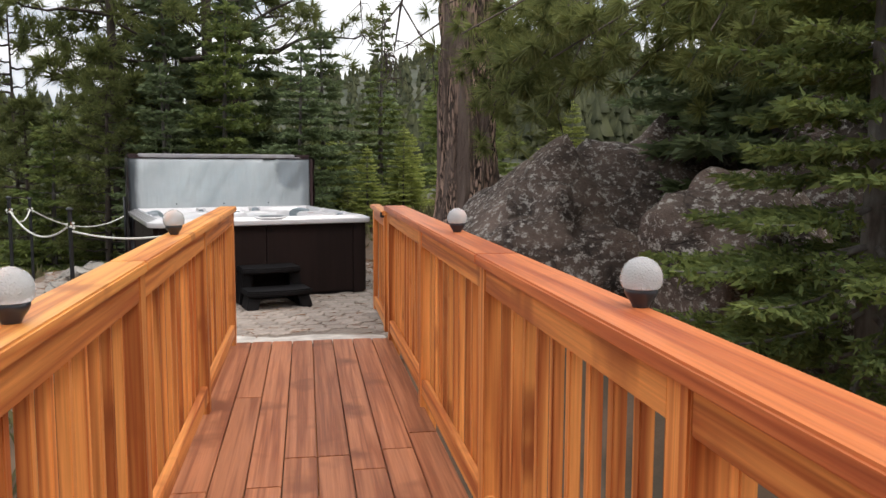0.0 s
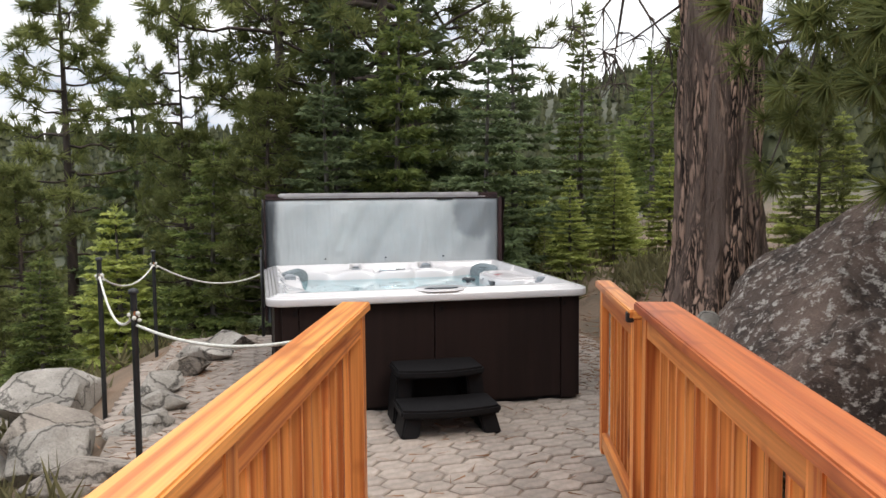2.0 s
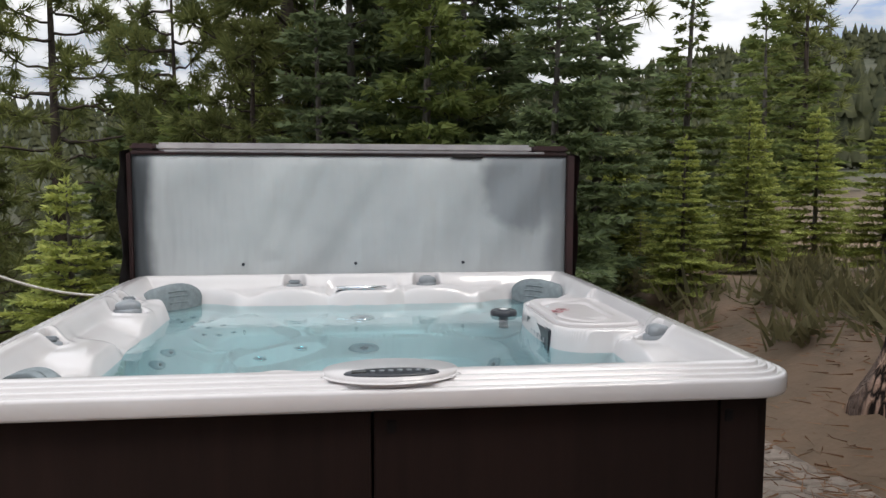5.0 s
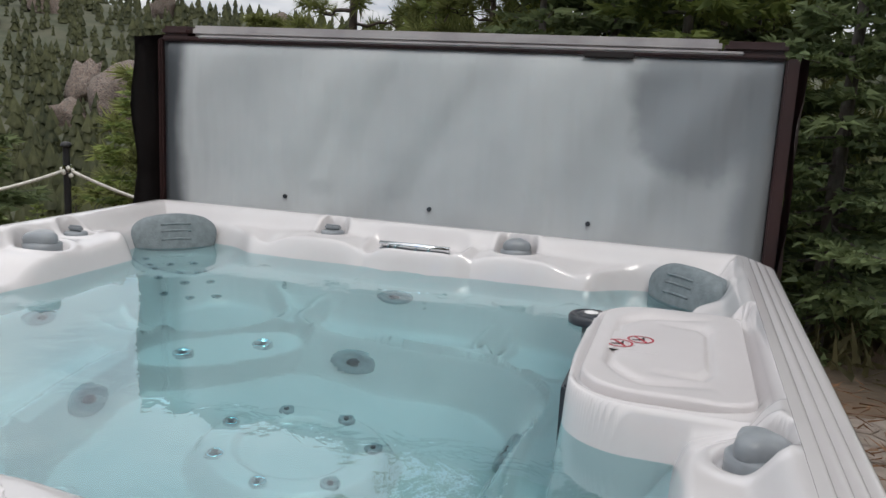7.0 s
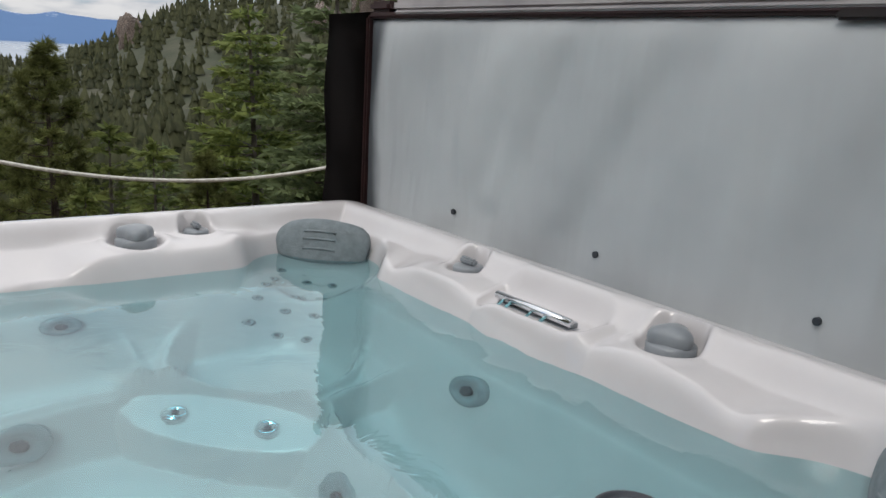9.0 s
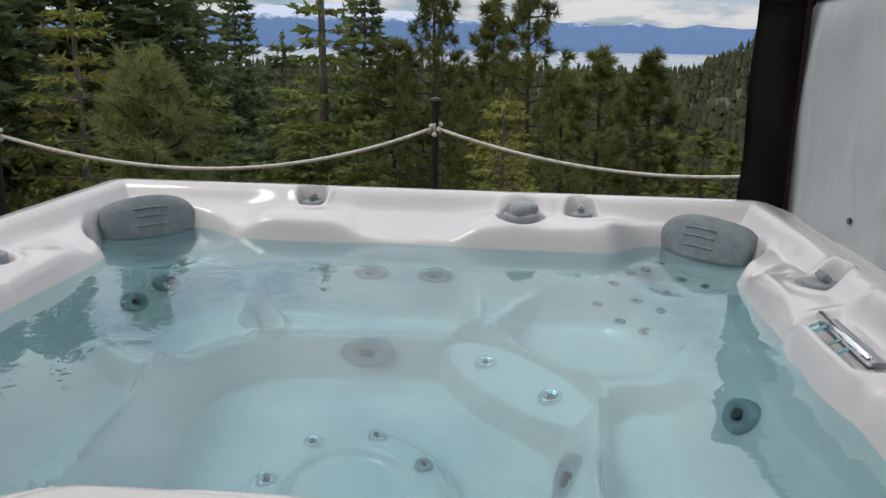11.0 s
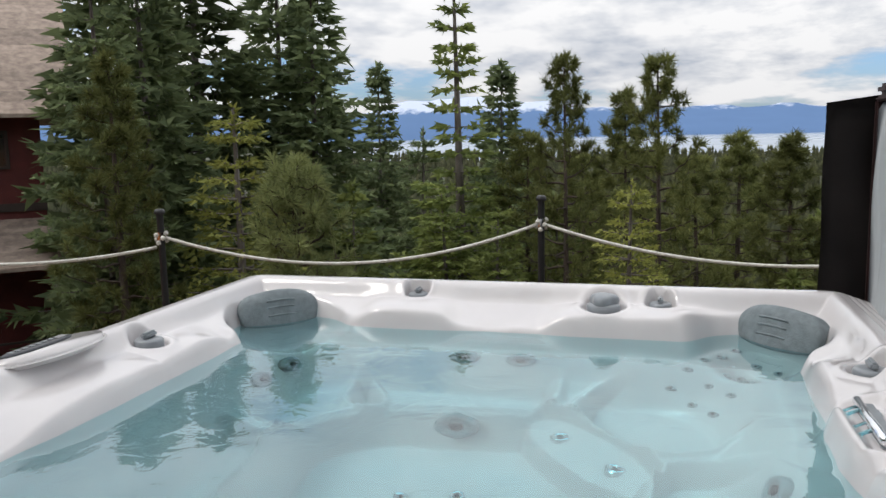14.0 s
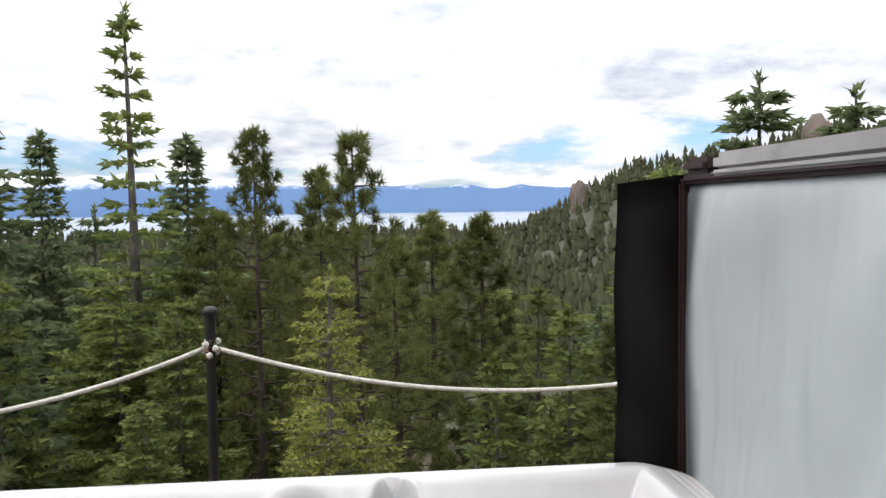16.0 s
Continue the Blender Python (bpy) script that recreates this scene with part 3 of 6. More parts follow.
def make_mountains():
    segs, rows = 260, 16
    V, F = [], []
    for i in range(segs + 1):
        a = radians(-70 + 140 * i / segs)
        d = degs = -70 + 140 * i / segs
        h = 128 + 44 * noise.noise((d * 0.11, 3.1, 0)) + 26 * noise.noise((d * 0.37, 7.7, 0)) + 12 * noise.noise((d * 1.1, 1.7, 0))
        h += 60 * math.exp(-((d + 14) / 9) ** 2) - 16 * math.exp(-((d - 6) / 9) ** 2)
        for j in range(rows + 1):
            f = j / rows
            r = 4330 + 420 * f
            n = noise.noise((d * 0.9, f * 5, 2)) * 12 * f * (1 - f) * 2
            V.append((-r * cos(a), r * sin(a), -33 + (h + 33) * f ** 0.8 + n))
    w = rows + 1
    F = [(i * w + j, i * w + j + 1, (i + 1) * w + j + 1, (i + 1) * w + j) for i in range(segs) for j in range(rows)]
    m = bpy.data.materials.new("haze_blue_range")
    m.use_nodes = True
    nt = m.node_tree
    L = nt.links.new
    b = nt.nodes["Principled BSDF"]
    b.inputs["Roughness"].default_value, b.inputs["Specular IOR Level"].default_value = 1.0, 0.0
    tc = nt.nodes.new("ShaderNodeTexCoord")
    sep = nt.nodes.new("ShaderNodeSeparateXYZ")
    L(tc.outputs["Object"], sep.inputs[0])
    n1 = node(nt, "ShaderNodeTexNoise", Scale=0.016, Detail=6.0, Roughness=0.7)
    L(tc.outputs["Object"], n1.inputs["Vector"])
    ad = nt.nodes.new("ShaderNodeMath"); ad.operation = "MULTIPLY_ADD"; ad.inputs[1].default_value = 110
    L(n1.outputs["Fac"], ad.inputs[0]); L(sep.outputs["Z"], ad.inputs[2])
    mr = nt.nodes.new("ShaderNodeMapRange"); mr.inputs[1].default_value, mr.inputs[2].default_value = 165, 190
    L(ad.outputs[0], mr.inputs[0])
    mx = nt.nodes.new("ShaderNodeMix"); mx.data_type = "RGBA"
    # blue of aerial haze is put into both base colours, rock and snow
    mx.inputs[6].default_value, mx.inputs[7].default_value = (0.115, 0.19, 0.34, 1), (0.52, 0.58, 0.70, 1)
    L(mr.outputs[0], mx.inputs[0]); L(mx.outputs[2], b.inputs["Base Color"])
    tagged(raw("backdrop", V, F, m, smooth=True), "mountain range with snow patches across the lake, distance haze painted in blue", "mountains", kind="structure")


make_mountains()

# == patio ==


def make_patio():
    bm = bmesh.new()
    ring = [(-2.15, -2.05), (-1.6, -2.9), (-0.9, -3.34), (0.55, -3.6), (0.95, -2.6), (2.0, -2.2), (2.2, -0.8), (2.15, 2.15), (-2.0, 2.2), (-2.25, 0.6)]
    top = [bm.verts.new((x, y, -0.006)) for x, y in ring]
    low = [bm.verts.new((x * 1.01, y * 1.01, -0.15)) for x, y in ring]
    bm.faces.new(top)
    for i in range(len(ring)):
        k = (i + 1) % len(ring)
        bm.faces.new((low[i], low[k], top[k], top[i]))
    bmesh.ops.recalc_face_normals(bm, faces=bm.faces[:])
    return tagged(link("pavement", bm, M_SAND), "worn grey-tan paver patio with sandy joints", "patio", kind="structure"), ring


pavement, RING = make_patio()

# == deck bridge: local y runs along it, local x across ==
DECK_YAW = -16.3
DECK = pose(0, 0, 0, 0, 0, DECK_YAW)
DECK_TOP, RAIL_TOP = 0.03, 1.085
U0, U1 = -12.5, -3.36


def make_deck():
    deck = thing("deck", "redwood boardwalk deck of lengthwise planks", "deck", DECK, kind="structure")
    rng = random.Random(4)
    w = 0.149
    for i in range(8):
        x0 = 0.145 + i * (w + 0.006)
        cuts = [U0, -9.4 + rng.uniform(-1, 1), -5.95 if i in (3, 4) else (-4.9 + rng.uniform(-1.6, 0.4)), U1 + rng.uniform(-0.004, 0.012)]
        for a, b in zip(cuts, cuts[1:]):
            boxpart("plank", (x0, x0 + w, a + 0.002, b - 0.002, DECK_TOP - 0.036, DECK_TOP + rng.uniform(-0.0015, 0.0015)), M_DECK, deck, 0.004)
    for x in (0.2, 0.78, 1.34):
        boxpart("joist", (x - 0.04, x + 0.04, U0, U1 - 0.06, DECK_TOP - 0.24, DECK_TOP - 0.04), M_RAIL, deck)
    return deck


make_deck()


def make_railing(name, xc, side, u_end, u_start, posts, cap_mat, label):
    """A guard rail along the deck. side: +1 where the walkway lies at larger x."""
    t = thing(name, label, "railing", DECK)
    rng = random.Random(int(xc * 100))
    seams = [u_start] + [p for p in posts[1:-1:2]] + [u_end + 0.03]
    for a, b in zip(seams, seams[1:]):
        bm = bmesh.new()
        box(bm, xc - (0.064 if side > 0 else 0.072), xc + (0.062 if side > 0 else 0.094), a + 0.002, b - 0.002, RAIL_TOP - 0.04, RAIL_TOP, bevel=0.006)
        link("cap_rail", bm, cap_mat, t)
    for k, p in enumerate(posts):
        boxpart("post", (xc - 0.045, xc + 0.045, p - 0.045, p + 0.045, -0.35 if k < len(posts) - 1 else -0.1, RAIL_TOP - 0.042), M_BAL, t, 0.005)
    for a, b in zip(posts, posts[1:]):
        lo, hi = a + 0.047, b - 0.047
        boxpart("top_rail", (xc - 0.019 + 0.022 * side, xc + 0.019 + 0.022 * side, lo, hi, RAIL_TOP - 0.135, RAIL_TOP - 0.044), M_RAIL, t, 0.004)
        boxpart("bottom_rail", (xc - 0.019 + 0.022 * side, xc + 0.019 + 0.022 * side, lo, hi, 0.10, 0.19), M_RAIL, t, 0.004)
        n = max(2, round((hi - lo) / 0.142))
        for i in range(n):
            u = lo + (i + 0.5) * (hi - lo) / n + rng.uniform(-0.006, 0.006)
            boxpart("baluster", (xc - 0.017 - 0.017 * side, xc + 0.017 - 0.017 * side, u - 0.018, u + 0.018, 0.12, RAIL_TOP - 0.05), M_BAL, t, 0.003)
    return t


rail_left = make_railing("railing", 0.14, 1, -3.36, U0, [-12.4, -10.2, -8.6, -6.9, -5.15, -3.42], M_CAPL, "cedar deck railing with square balusters and pale cap board")
rail_right = make_railing("railing", 1.40, -1, -3.36, U0, [-12.4, -10.0, -8.42, -6.84, -5.2, -3.42], M_CAP, "cedar deck railing with square balusters and reddish cap board")


def make_gate():
    g = thing("deck_gate", "open cedar deck gate swung back beside the patio", "gate", DECK)
    a, b, xc = -3.28, -2.16, 1.36
    boxpart("cap_rail", (xc - 0.045, xc + 0.045, a, b + 0.02, 1.0, 1.04), M_CAPL, g, 0.006)
    for u in (a + 0.045, b - 0.045):
        boxpart("stile", (xc - 0.02, xc + 0.02, u - 0.045, u + 0.045, 0.06, 0.998), M_BAL, g, 0.004)
    for z in (0.10, 0.91):
        boxpart("cross_rail", (xc - 0.019, xc + 0.019, a + 0.092, b - 0.092, z, z + 0.087), M_RAIL, g, 0.004)
    for i in range(8):
        u = a + 0.09 + (i + 0.5) * (b - a - 0.18) / 8
        boxpart("baluster", (xc + 0.021, xc + 0.057, u - 0.018, u + 0.018, 0.09, 0.995), M_BAL, g, 0.003)
    for z in (0.25, 0.88):
        bm = bmesh.new()
        box(bm, xc + 0.02, xc + 0.03, a - 0.06, a + 0.05, z, z + 0.03, bevel=0.002)
        cyl(bm, xc + 0.02, a - 0.03, z - 0.01, z + 0.04, 0.010, n=10)
        link("hinge", bm, M_POST, g, "black steel gate hinge")
    bm = bmesh.new()
    box(bm, xc - 0.052, xc - 0.02, a + 0.005, a + 0.045, 0.985, 1.03, bevel=0.004)
    link("latch", bm, M_POST, g, "black gate latch")


make_gate()


def globe_materials():
    m = bpy.data.materials.new("crackle_glass")
    m.use_nodes = True
    nt = m.node_tree
    L = nt.links.new
    b = nt.nodes["Principled BSDF"]
    b.inputs["Base Color"].default_value = (0.86, 0.86, 0.86, 1)
    b.inputs["Roughness"].default_value, b.inputs["Transmission Weight"].default_value = 0.15, 0.65
    b.inputs["IOR"].default_value = 1.15
    tc = nt.nodes.new("ShaderNodeTexCoord")
    v = node(nt, "ShaderNodeTexVoronoi", Scale=120.0)
    v.feature = "DISTANCE_TO_EDGE"
    L(tc.outputs["Object"], v.inputs["Vector"])
    bp = node(nt, "ShaderNodeBump", Strength=0.7, Distance=0.004)
    L(v.outputs["Distance"], bp.inputs["Height"]); L(bp.outputs[0], b.inputs["Normal"])
    return m


M_GLOBE = globe_materials()


def make_globe(xc, u):
    p = DECK @ Vector((xc, u, RAIL_TOP))
    g = thing("solar_globe_lamp", "crackle glass globe lamp with black cup base on railing cap", "lamp", Matrix.Translation(p) @ Matrix.Scale(0.86, 4), "globe lamps on the railings")
    lathe("base", [(0.022, 0.0), (0.024, 0.006), (0.028, 0.014), (0.038, 0.028), (0.044, 0.040), (0.044, 0.05)], M_DARKPL, g, label="black plastic cup base")
    prof = [(0.045, 0.0505)] + [(0.056 * cos(a), 0.078 + 0.056 * sin(a)) for a in np.linspace(-0.46, 1.5, 14)] + [(0.002, 0.1345)]
    lathe("globe", prof, M_GLOBE, g, label="clear crackle glass globe")


for gx, gu in ((1.475, -7.98), (0.135, -7.97), (0.13, -5.87), (1.44, -5.89)):
    make_globe(gx, gu)

# == hot tub ==
HX, Y0, Y1 = 1.15, -1.16, 1.10
YC, HY = (Y0 + Y1) / 2, (Y1 - Y0) / 2
RIM, WATER = 0.860, 0.725


def rounded(x, y, cx, cy, hx, hy, r):
    """Signed distance to a rounded rectangle, negative inside."""
    ax, ay = np.abs(x - cx) - hx + r, np.abs(y - cy) - hy + r
    return np.hypot(np.maximum(ax, 0), np.maximum(ay, 0)) + np.minimum(np.maximum(ax, ay), 0) - r


KNOBS = [(-0.964, 0.277, 0.045), (-1.005, 0.464, 0.03), (-1.04, -0.405, 0.03), (-0.318, 0.963, 0.034), (0.357, 0.963, 0.042),
         (-0.241, -0.996, 0.034), (1.025, -0.485, 0.038)]
BOX = (0.925, 0.0, 0.205, 0.36, 0.12)
LID = (0.885, 0.0, 0.155, 0.315, 0.11)
LIDZ = 0.816
SHELF = 0.806


def win(v, c, w, p=4):
    """A flat-topped window round c."""
    return np.exp(-np.abs((v - c) / w) ** p)


def smax(a, c, k):
    h = np.maximum(k - np.abs(a - c), 0) / k
    return np.maximum(a, c) + h * h * k * 0.25


def shell_height(x, y):
    # the pool's outline, and the shelves on the sloping rim where the fittings sit
    shelf_w = np.maximum(win(y, 0.36, 0.27, 8), win(y, -0.41, 0.17, 6))
    shelf_n = np.maximum(win(x, 0.06, 0.20, 6), np.maximum(win(x, -0.33, 0.17), win(x, 0.38, 0.18)))
    shelf_s = np.maximum(win(x, -0.30, 0.20), win(x, 0.05, 0.27))
    shelf_e = win(y, -0.53, 0.16)
    g_w = 0.297 - (x + HX)
    g_n = 0.255 + 0.02 * win(x, 0.03, 0.18) - (Y1 - y)
    g_s = 0.285 - (y - Y0)
    g_e = 0.237 - (HX - x)
    sd = smax(smax(g_w, g_e, 0.02), smax(g_n, g_s, 0.02), 0.22)
    # pockets for the pillows, each between two raised horns
    horn = 0 * x
    for px, py in ((-0.86, 0.82), (-0.86, -0.90), (0.90, 0.83)):
        c = np.hypot(x - px * 0.905, y - py * 0.905) - 0.20
        h = np.maximum(0.05 - np.abs(sd - c), 0) / 0.05
        horn = horn + np.exp(-((sd - c) / 0.055) ** 2) * np.exp(-((c - 0.025) / 0.04) ** 2)
        sd = np.minimum(sd, c) - h * h * 0.0125
    s = -sd
    edge = np.minimum(np.minimum(x + HX, HX - x), np.minimum(y - Y0, Y1 - y))
    near = lambda d: np.exp(-(np.maximum(d, 0) / 0.34) ** 6)
    shelf = np.maximum(np.maximum(shelf_w * near(x + HX), shelf_n * near(Y1 - y)), np.maximum(0.8 * shelf_s * near(y - Y0), 0.7 * shelf_e * near(HX - x)))
    # a narrow flat ledge, then a hollow slope to the water's edge; shelves stand level on it
    slope = RIM - 0.050 * sstep(0.085, 0.145, edge) - 0.085 * np.clip((edge - 0.11) / 0.20, 0, 1.2)
    level = SHELF + 0.002 + (RIM - SHELF - 0.002) * sstep(0.155, 0.09, edge)
    z = slope + (level - slope) * shelf * sstep(0.08, 0.11, edge)
    # round bowls that hold the fittings
    for kx, ky, kr in KNOBS:
        d = np.hypot(x - kx, y - ky)
        z = z + (SHELF - 0.022 - z) * sstep(kr * 1.75, kr * 1.4, d) + 0.005 * np.exp(-((d - kr * 2.0) / 0.013) ** 2)
    # recess of the waterfall
    d = rounded(x, y, 0.02, 0.915, 0.16, 0.055, 0.03)
    z = z - 0.020 * sstep(0.025, -0.015, d) + 0.006 * np.exp(-((d - 0.025) / 0.014) ** 2)
    z = z + 0.016 * np.minimum(horn, 1)
    # soft flutes running down the wall beside each pillow
    ang = np.arctan2(y - YC, x)
    z = z + 0.006 * np.cos(ang * 26 + 0.8) * np.exp(-((s - 0.01) / 0.05) ** 2) * (1 - 0.8 * shelf)
    # wall, then the backrest down to the seats
    z = z + (0.575 - z) * sstep(-0.022, 0.060, s) - sstep(0.045, 0.17, s) * 0.16 - sstep(0.14, 0.25, s) * 0.07
    deep = sstep(0.10, 0.22, s)
    # moulded seat pads: a dish with a rolled front edge
    for cx, cy, rx, ry, yaw, dep in ((-0.64, -0.17, 0.21, 0.33, 0, 0.045), (-0.58, 0.54, 0.30, 0.24, -45, 0.045), (0.10, 0.60, 0.32, 0.165, 0, 0.045),
                                     (0.60, 0.60, 0.24, 0.22, 40, 0.05), (-0.53, -0.67, 0.30, 0.24, 45, 0.045), (0.12, -0.71, 0.30, 0.17, 0, 0.045), (0.62, -0.58, 0.26, 0.24, -45, 0.06)):
        ca, sa = cos(radians(yaw)), sin(radians(yaw))
        u, v = (x - cx) * ca + (y - cy) * sa, -(x - cx) * sa + (y - cy) * ca
        e = (np.abs(u / rx) ** 3.2 + np.abs(v / ry) ** 3.2) ** (1 / 3.2)
        z = z - 1.8 * dep * sstep(1.0, 0.84, e) * deep + 0.026 * np.exp(-((e - 1.03) / 0.05) ** 2) * deep
    # footwell with a rounded brow, a low step on the corner side that holds two round jets
    f = rounded(x, y, 0.04, -0.06, 0.54, 0.47, 0.30) + 0.018 * np.cos(ang * 5 + 0.6)
    z = z + 0.030 * np.exp(-((f - 0.028) / 0.02) ** 2) * deep
    well = np.minimum(z, 0.062 + 0.26 * sstep(-0.07, 0.03, f) + 0.010 * sstep(-0.26, -0.12, f))
    z = np.where(f < 0.03, well, z)
    q = (x + 0.34) * -0.7071 + (y - 0.28) * 0.7071
    p = (x + 0.34) * 0.7071 + (y - 0.28) * 0.7071
    step = sstep(1.0, 0.86, (np.abs(p / 0.27) ** 2.4 + np.abs(q / 0.085) ** 2.4) ** (1 / 2.4))
    z = z + step * (0.235 + 0.5 * q - z)
    # round dome of foot jets in the middle
    dd = np.hypot(x - 0.06, (y + 0.06) * 1.1)
    z = z + 0.085 * sstep(0.265, 0.205, dd) - 0.022 * sstep(0.155, 0.125, dd)
    # housing of the filter at the side, its water face bowed
    bd = rounded(x, y, *BOX)
    bow = bd - 0.022 * np.cos(np.clip(y / 0.36, -1, 1) * pi / 2) * sstep(0.85, 0.72, x)
    z = np.where(bow < 0.04, np.maximum(z * sstep(1.02, 1.09, x), np.maximum(0.10 + (LIDZ - 0.004 - 0.10) * sstep(0.035, -0.004, bow), z * (bow > 0))), z)
    z = RIM + (z - RIM) * sstep(0.079, 0.094, edge)
    # joint round the lid
    z = z - 0.014 * np.exp(-((rounded(x, y, *LID) - 0.004) / 0.007) ** 2)
    return z


def make_shell(tub):
    n = 420
    u = np.linspace(-1, 1, n)
    X, Y = np.meshgrid(u * (HX - 0.078), YC + u * (HY - 0.078), indexing="ij")
    # fold the grid's corners onto the rounded outline
    for _ in range(3):
        o = rounded(X, Y, 0, YC, HX - 0.078, HY - 0.078, 0.042)
        ax, ay = np.abs(X) - (HX - 0.12), np.abs(Y - YC) - (HY - 0.12)
        cor = (ax > 0) & (ay > 0) & (o > 0)
        ln = np.hypot(ax, ay) + 1e-9
        X = np.where(cor, X - np.sign(X) * ax / ln * o, X)
        Y = np.where(cor, Y - np.sign(Y - YC) * ay / ln * o, Y)
    Z = shell_height(X, Y)
    V = np.stack([X, Y, Z], -1).reshape(-1, 3)
    i, j = np.meshgrid(np.arange(n - 1), np.arange(n - 1), indexing="ij")
    F = np.stack([i * n + j, (i + 1) * n + j, (i + 1) * n + j + 1, i * n + j + 1], -1).reshape(-1, 4)
    ob = raw("shell", V, F, M_SHELL, tub, smooth=True)
    ob["label"] = "moulded pearl-white acrylic shell with seats"
    # rolled lip with stepped front, swept round the outline
    prof = [(-0.0775, RIM)]
    for k in range(3):
        o, zz = -0.055 + 0.025 * k, RIM - 0.009 * k
        prof += [(o - 0.006, zz), (o - 0.002, zz - 0.001), (o + 0.001, zz - 0.004), (o + 0.002, zz - 0.0135), (o + 0.007, zz - 0.0135), (o + 0.012, zz - 0.0092)]
    prof += [(0.019, RIM - 0.0285), (0.0225, RIM - 0.031), (0.025, RIM - 0.037), (0.025, RIM - 0.074), (0.021, RIM - 0.082), (0.012, RIM - 0.085), (-0.05, RIM - 0.082)]
    seg = 14
    loop = []
    for cx, cy, a0 in ((HX - 0.12, Y1 - 0.12, 0), (-HX + 0.12, Y1 - 0.12, 90), (-HX + 0.12, Y0 + 0.12, 180), (HX - 0.12, Y0 + 0.12, 270)):
        loop += [(cx, cy, radians(a0 + 90 * k / seg)) for k in range(seg + 1)]
    bm = bmesh.new()
    rings = [[bm.verts.new((cx + (0.12 + o) * cos(a), cy + (0.12 + o) * sin(a), z)) for cx, cy, a in loop] for o, z in prof]
    for a, b in zip(rings, rings[1:]):
        for k in range(len(loop)):
            q = (k + 1) % len(loop)
            bm.faces.new((a[k], b[k], b[q], a[q]))
    bmesh.ops.recalc_face_normals(bm, faces=bm.faces[:])
    part("rim_lip", bm, M_SHELL, tub, "stepped pearl-white rim lip", smooth=True)


def rot_to(x, y, z, yaw, tilt=0):
    return pose(x, y, z, 0, 0, yaw) @ pose(0, 0, 0, tilt, 0, 0)


def make_tub():
    tub = thing("hot_tub", "square hot tub with pearl-white shell and espresso-brown cabinet", "hot tub")
    make_shell(tub)
    # cabinet: corner posts and panels
    cx, y0, y1 = 1.117, Y0 + 0.035, Y1 - 0.035
    bm = bmesh.new()
    box(bm, -cx + 0.03, cx - 0.03, y0 + 0.03, y1 - 0.03, 0.0, 0.05)
    part("base", bm, M_STEP, tub, "black base pan")
    for sx in (-1, 1):
        for yy in (y0, y1):
            bm = bmesh.new()
            sy = -1 if yy == y0 else 1
            vs = box(bm, min(sx * cx, sx * (cx - 0.16)), max(sx * cx, sx * (cx - 0.16)), min(yy, yy - sy * 0.16), max(yy, yy - sy * 0.16), 0.012, 0.79)
            es = [e for e in bm.edges if abs(e.verts[0].co.z - e.verts[1].co.z) > 0.3 and abs(e.verts[0].co.x - sx * cx) < 1e-4 and abs(e.verts[0].co.y - yy) < 1e-4]
            bmesh.ops.bevel(bm, geom=es, offset=0.05, segments=5, affect="EDGES")
            part("corner_panel", bm, M_CAB, tub)
    for a, b in ((-cx + 0.163, -0.0035), (0.0035, cx - 0.163)):
        boxpart("front_panel", (a, b, y0 + 0.006, y0 + 0.03, 0.03, 0.79), M_CAB, tub, 0.004)
        boxpart("back_panel", (a, b, y1 - 0.03, y1 - 0.006, 0.03, 0.79), M_CAB, tub, 0.004)
    for a, b in ((y0 + 0.163, YC - 0.0035), (YC + 0.0035, y1 - 0.163)):
        boxpart("side_panel", (cx - 0.03, cx - 0.006, a, b, 0.03, 0.79), M_CAB, tub, 0.004)
        boxpart("side_panel", (-cx + 0.006, -cx + 0.03, a, b, 0.03, 0.79), M_CAB, tub, 0.004)
    for x in (-0.98, 0.05, 0.98):
        bm = bmesh.new()
        box(bm, x - 0.012, x + 0.012, y0 - 0.004, y0 + 0.012, 0.70, 0.735, bevel=0.003)
        part("fastener", bm, M_STEP, tub, "small black panel fastener")
    # pillows
    for px, py, yaw in ((-0.905, 0.845, 45), (-0.905, -0.92, 135), (0.935, 0.85, -45)):
        m = rot_to(px * 0.985, py * 0.985, 0.760, yaw) @ pose(0, 0, 0, -14, 0, 0)
        bm = bmesh.new()
        box(bm, -0.145, 0.145, -0.035, 0.03, -0.092, 0.080)
        bmesh.ops.subdivide_edges(bm, edges=bm.edges[:], cuts=9, use_grid_fill=True)
        for v in bm.verts:
            t, w = v.co.x / 0.145, v.co.z / (0.080 if v.co.z > 0 else 0.092)
            v.co.z -= 0.014 * t * t * (1 if v.co.z > 0 else -0.3)
            v.co.y += -0.018 * (1 - t * t) + 0.012 * t * t + (0.016 * w ** 4 if v.co.y < 0 else 0)
            v.co.x *= (1 - 0.30 * abs(w) ** 3) * (1.03 + 0.07 * w)
        bmesh.ops.transform(bm, matrix=m, verts=bm.verts[:])
        p = part("pillow", bm, M_PILLOW, tub, "grey foam headrest pillow", smooth=True)
        mod = p.modifiers.new("soft", "SUBSURF"); mod.levels = mod.render_levels = 1
        for k, z in enumerate((-0.018, 0.012, 0.036)):
            tubepts = [m @ Vector((-0.052 + 0.104 * i / 6, -0.0545 + 0.002 * abs(i - 3), z + 0.004 * cos((i - 3) * 0.4))) for i in range(7)]
            tube("rib", tubepts, 0.0035, M_PILLOW, p, n=6)
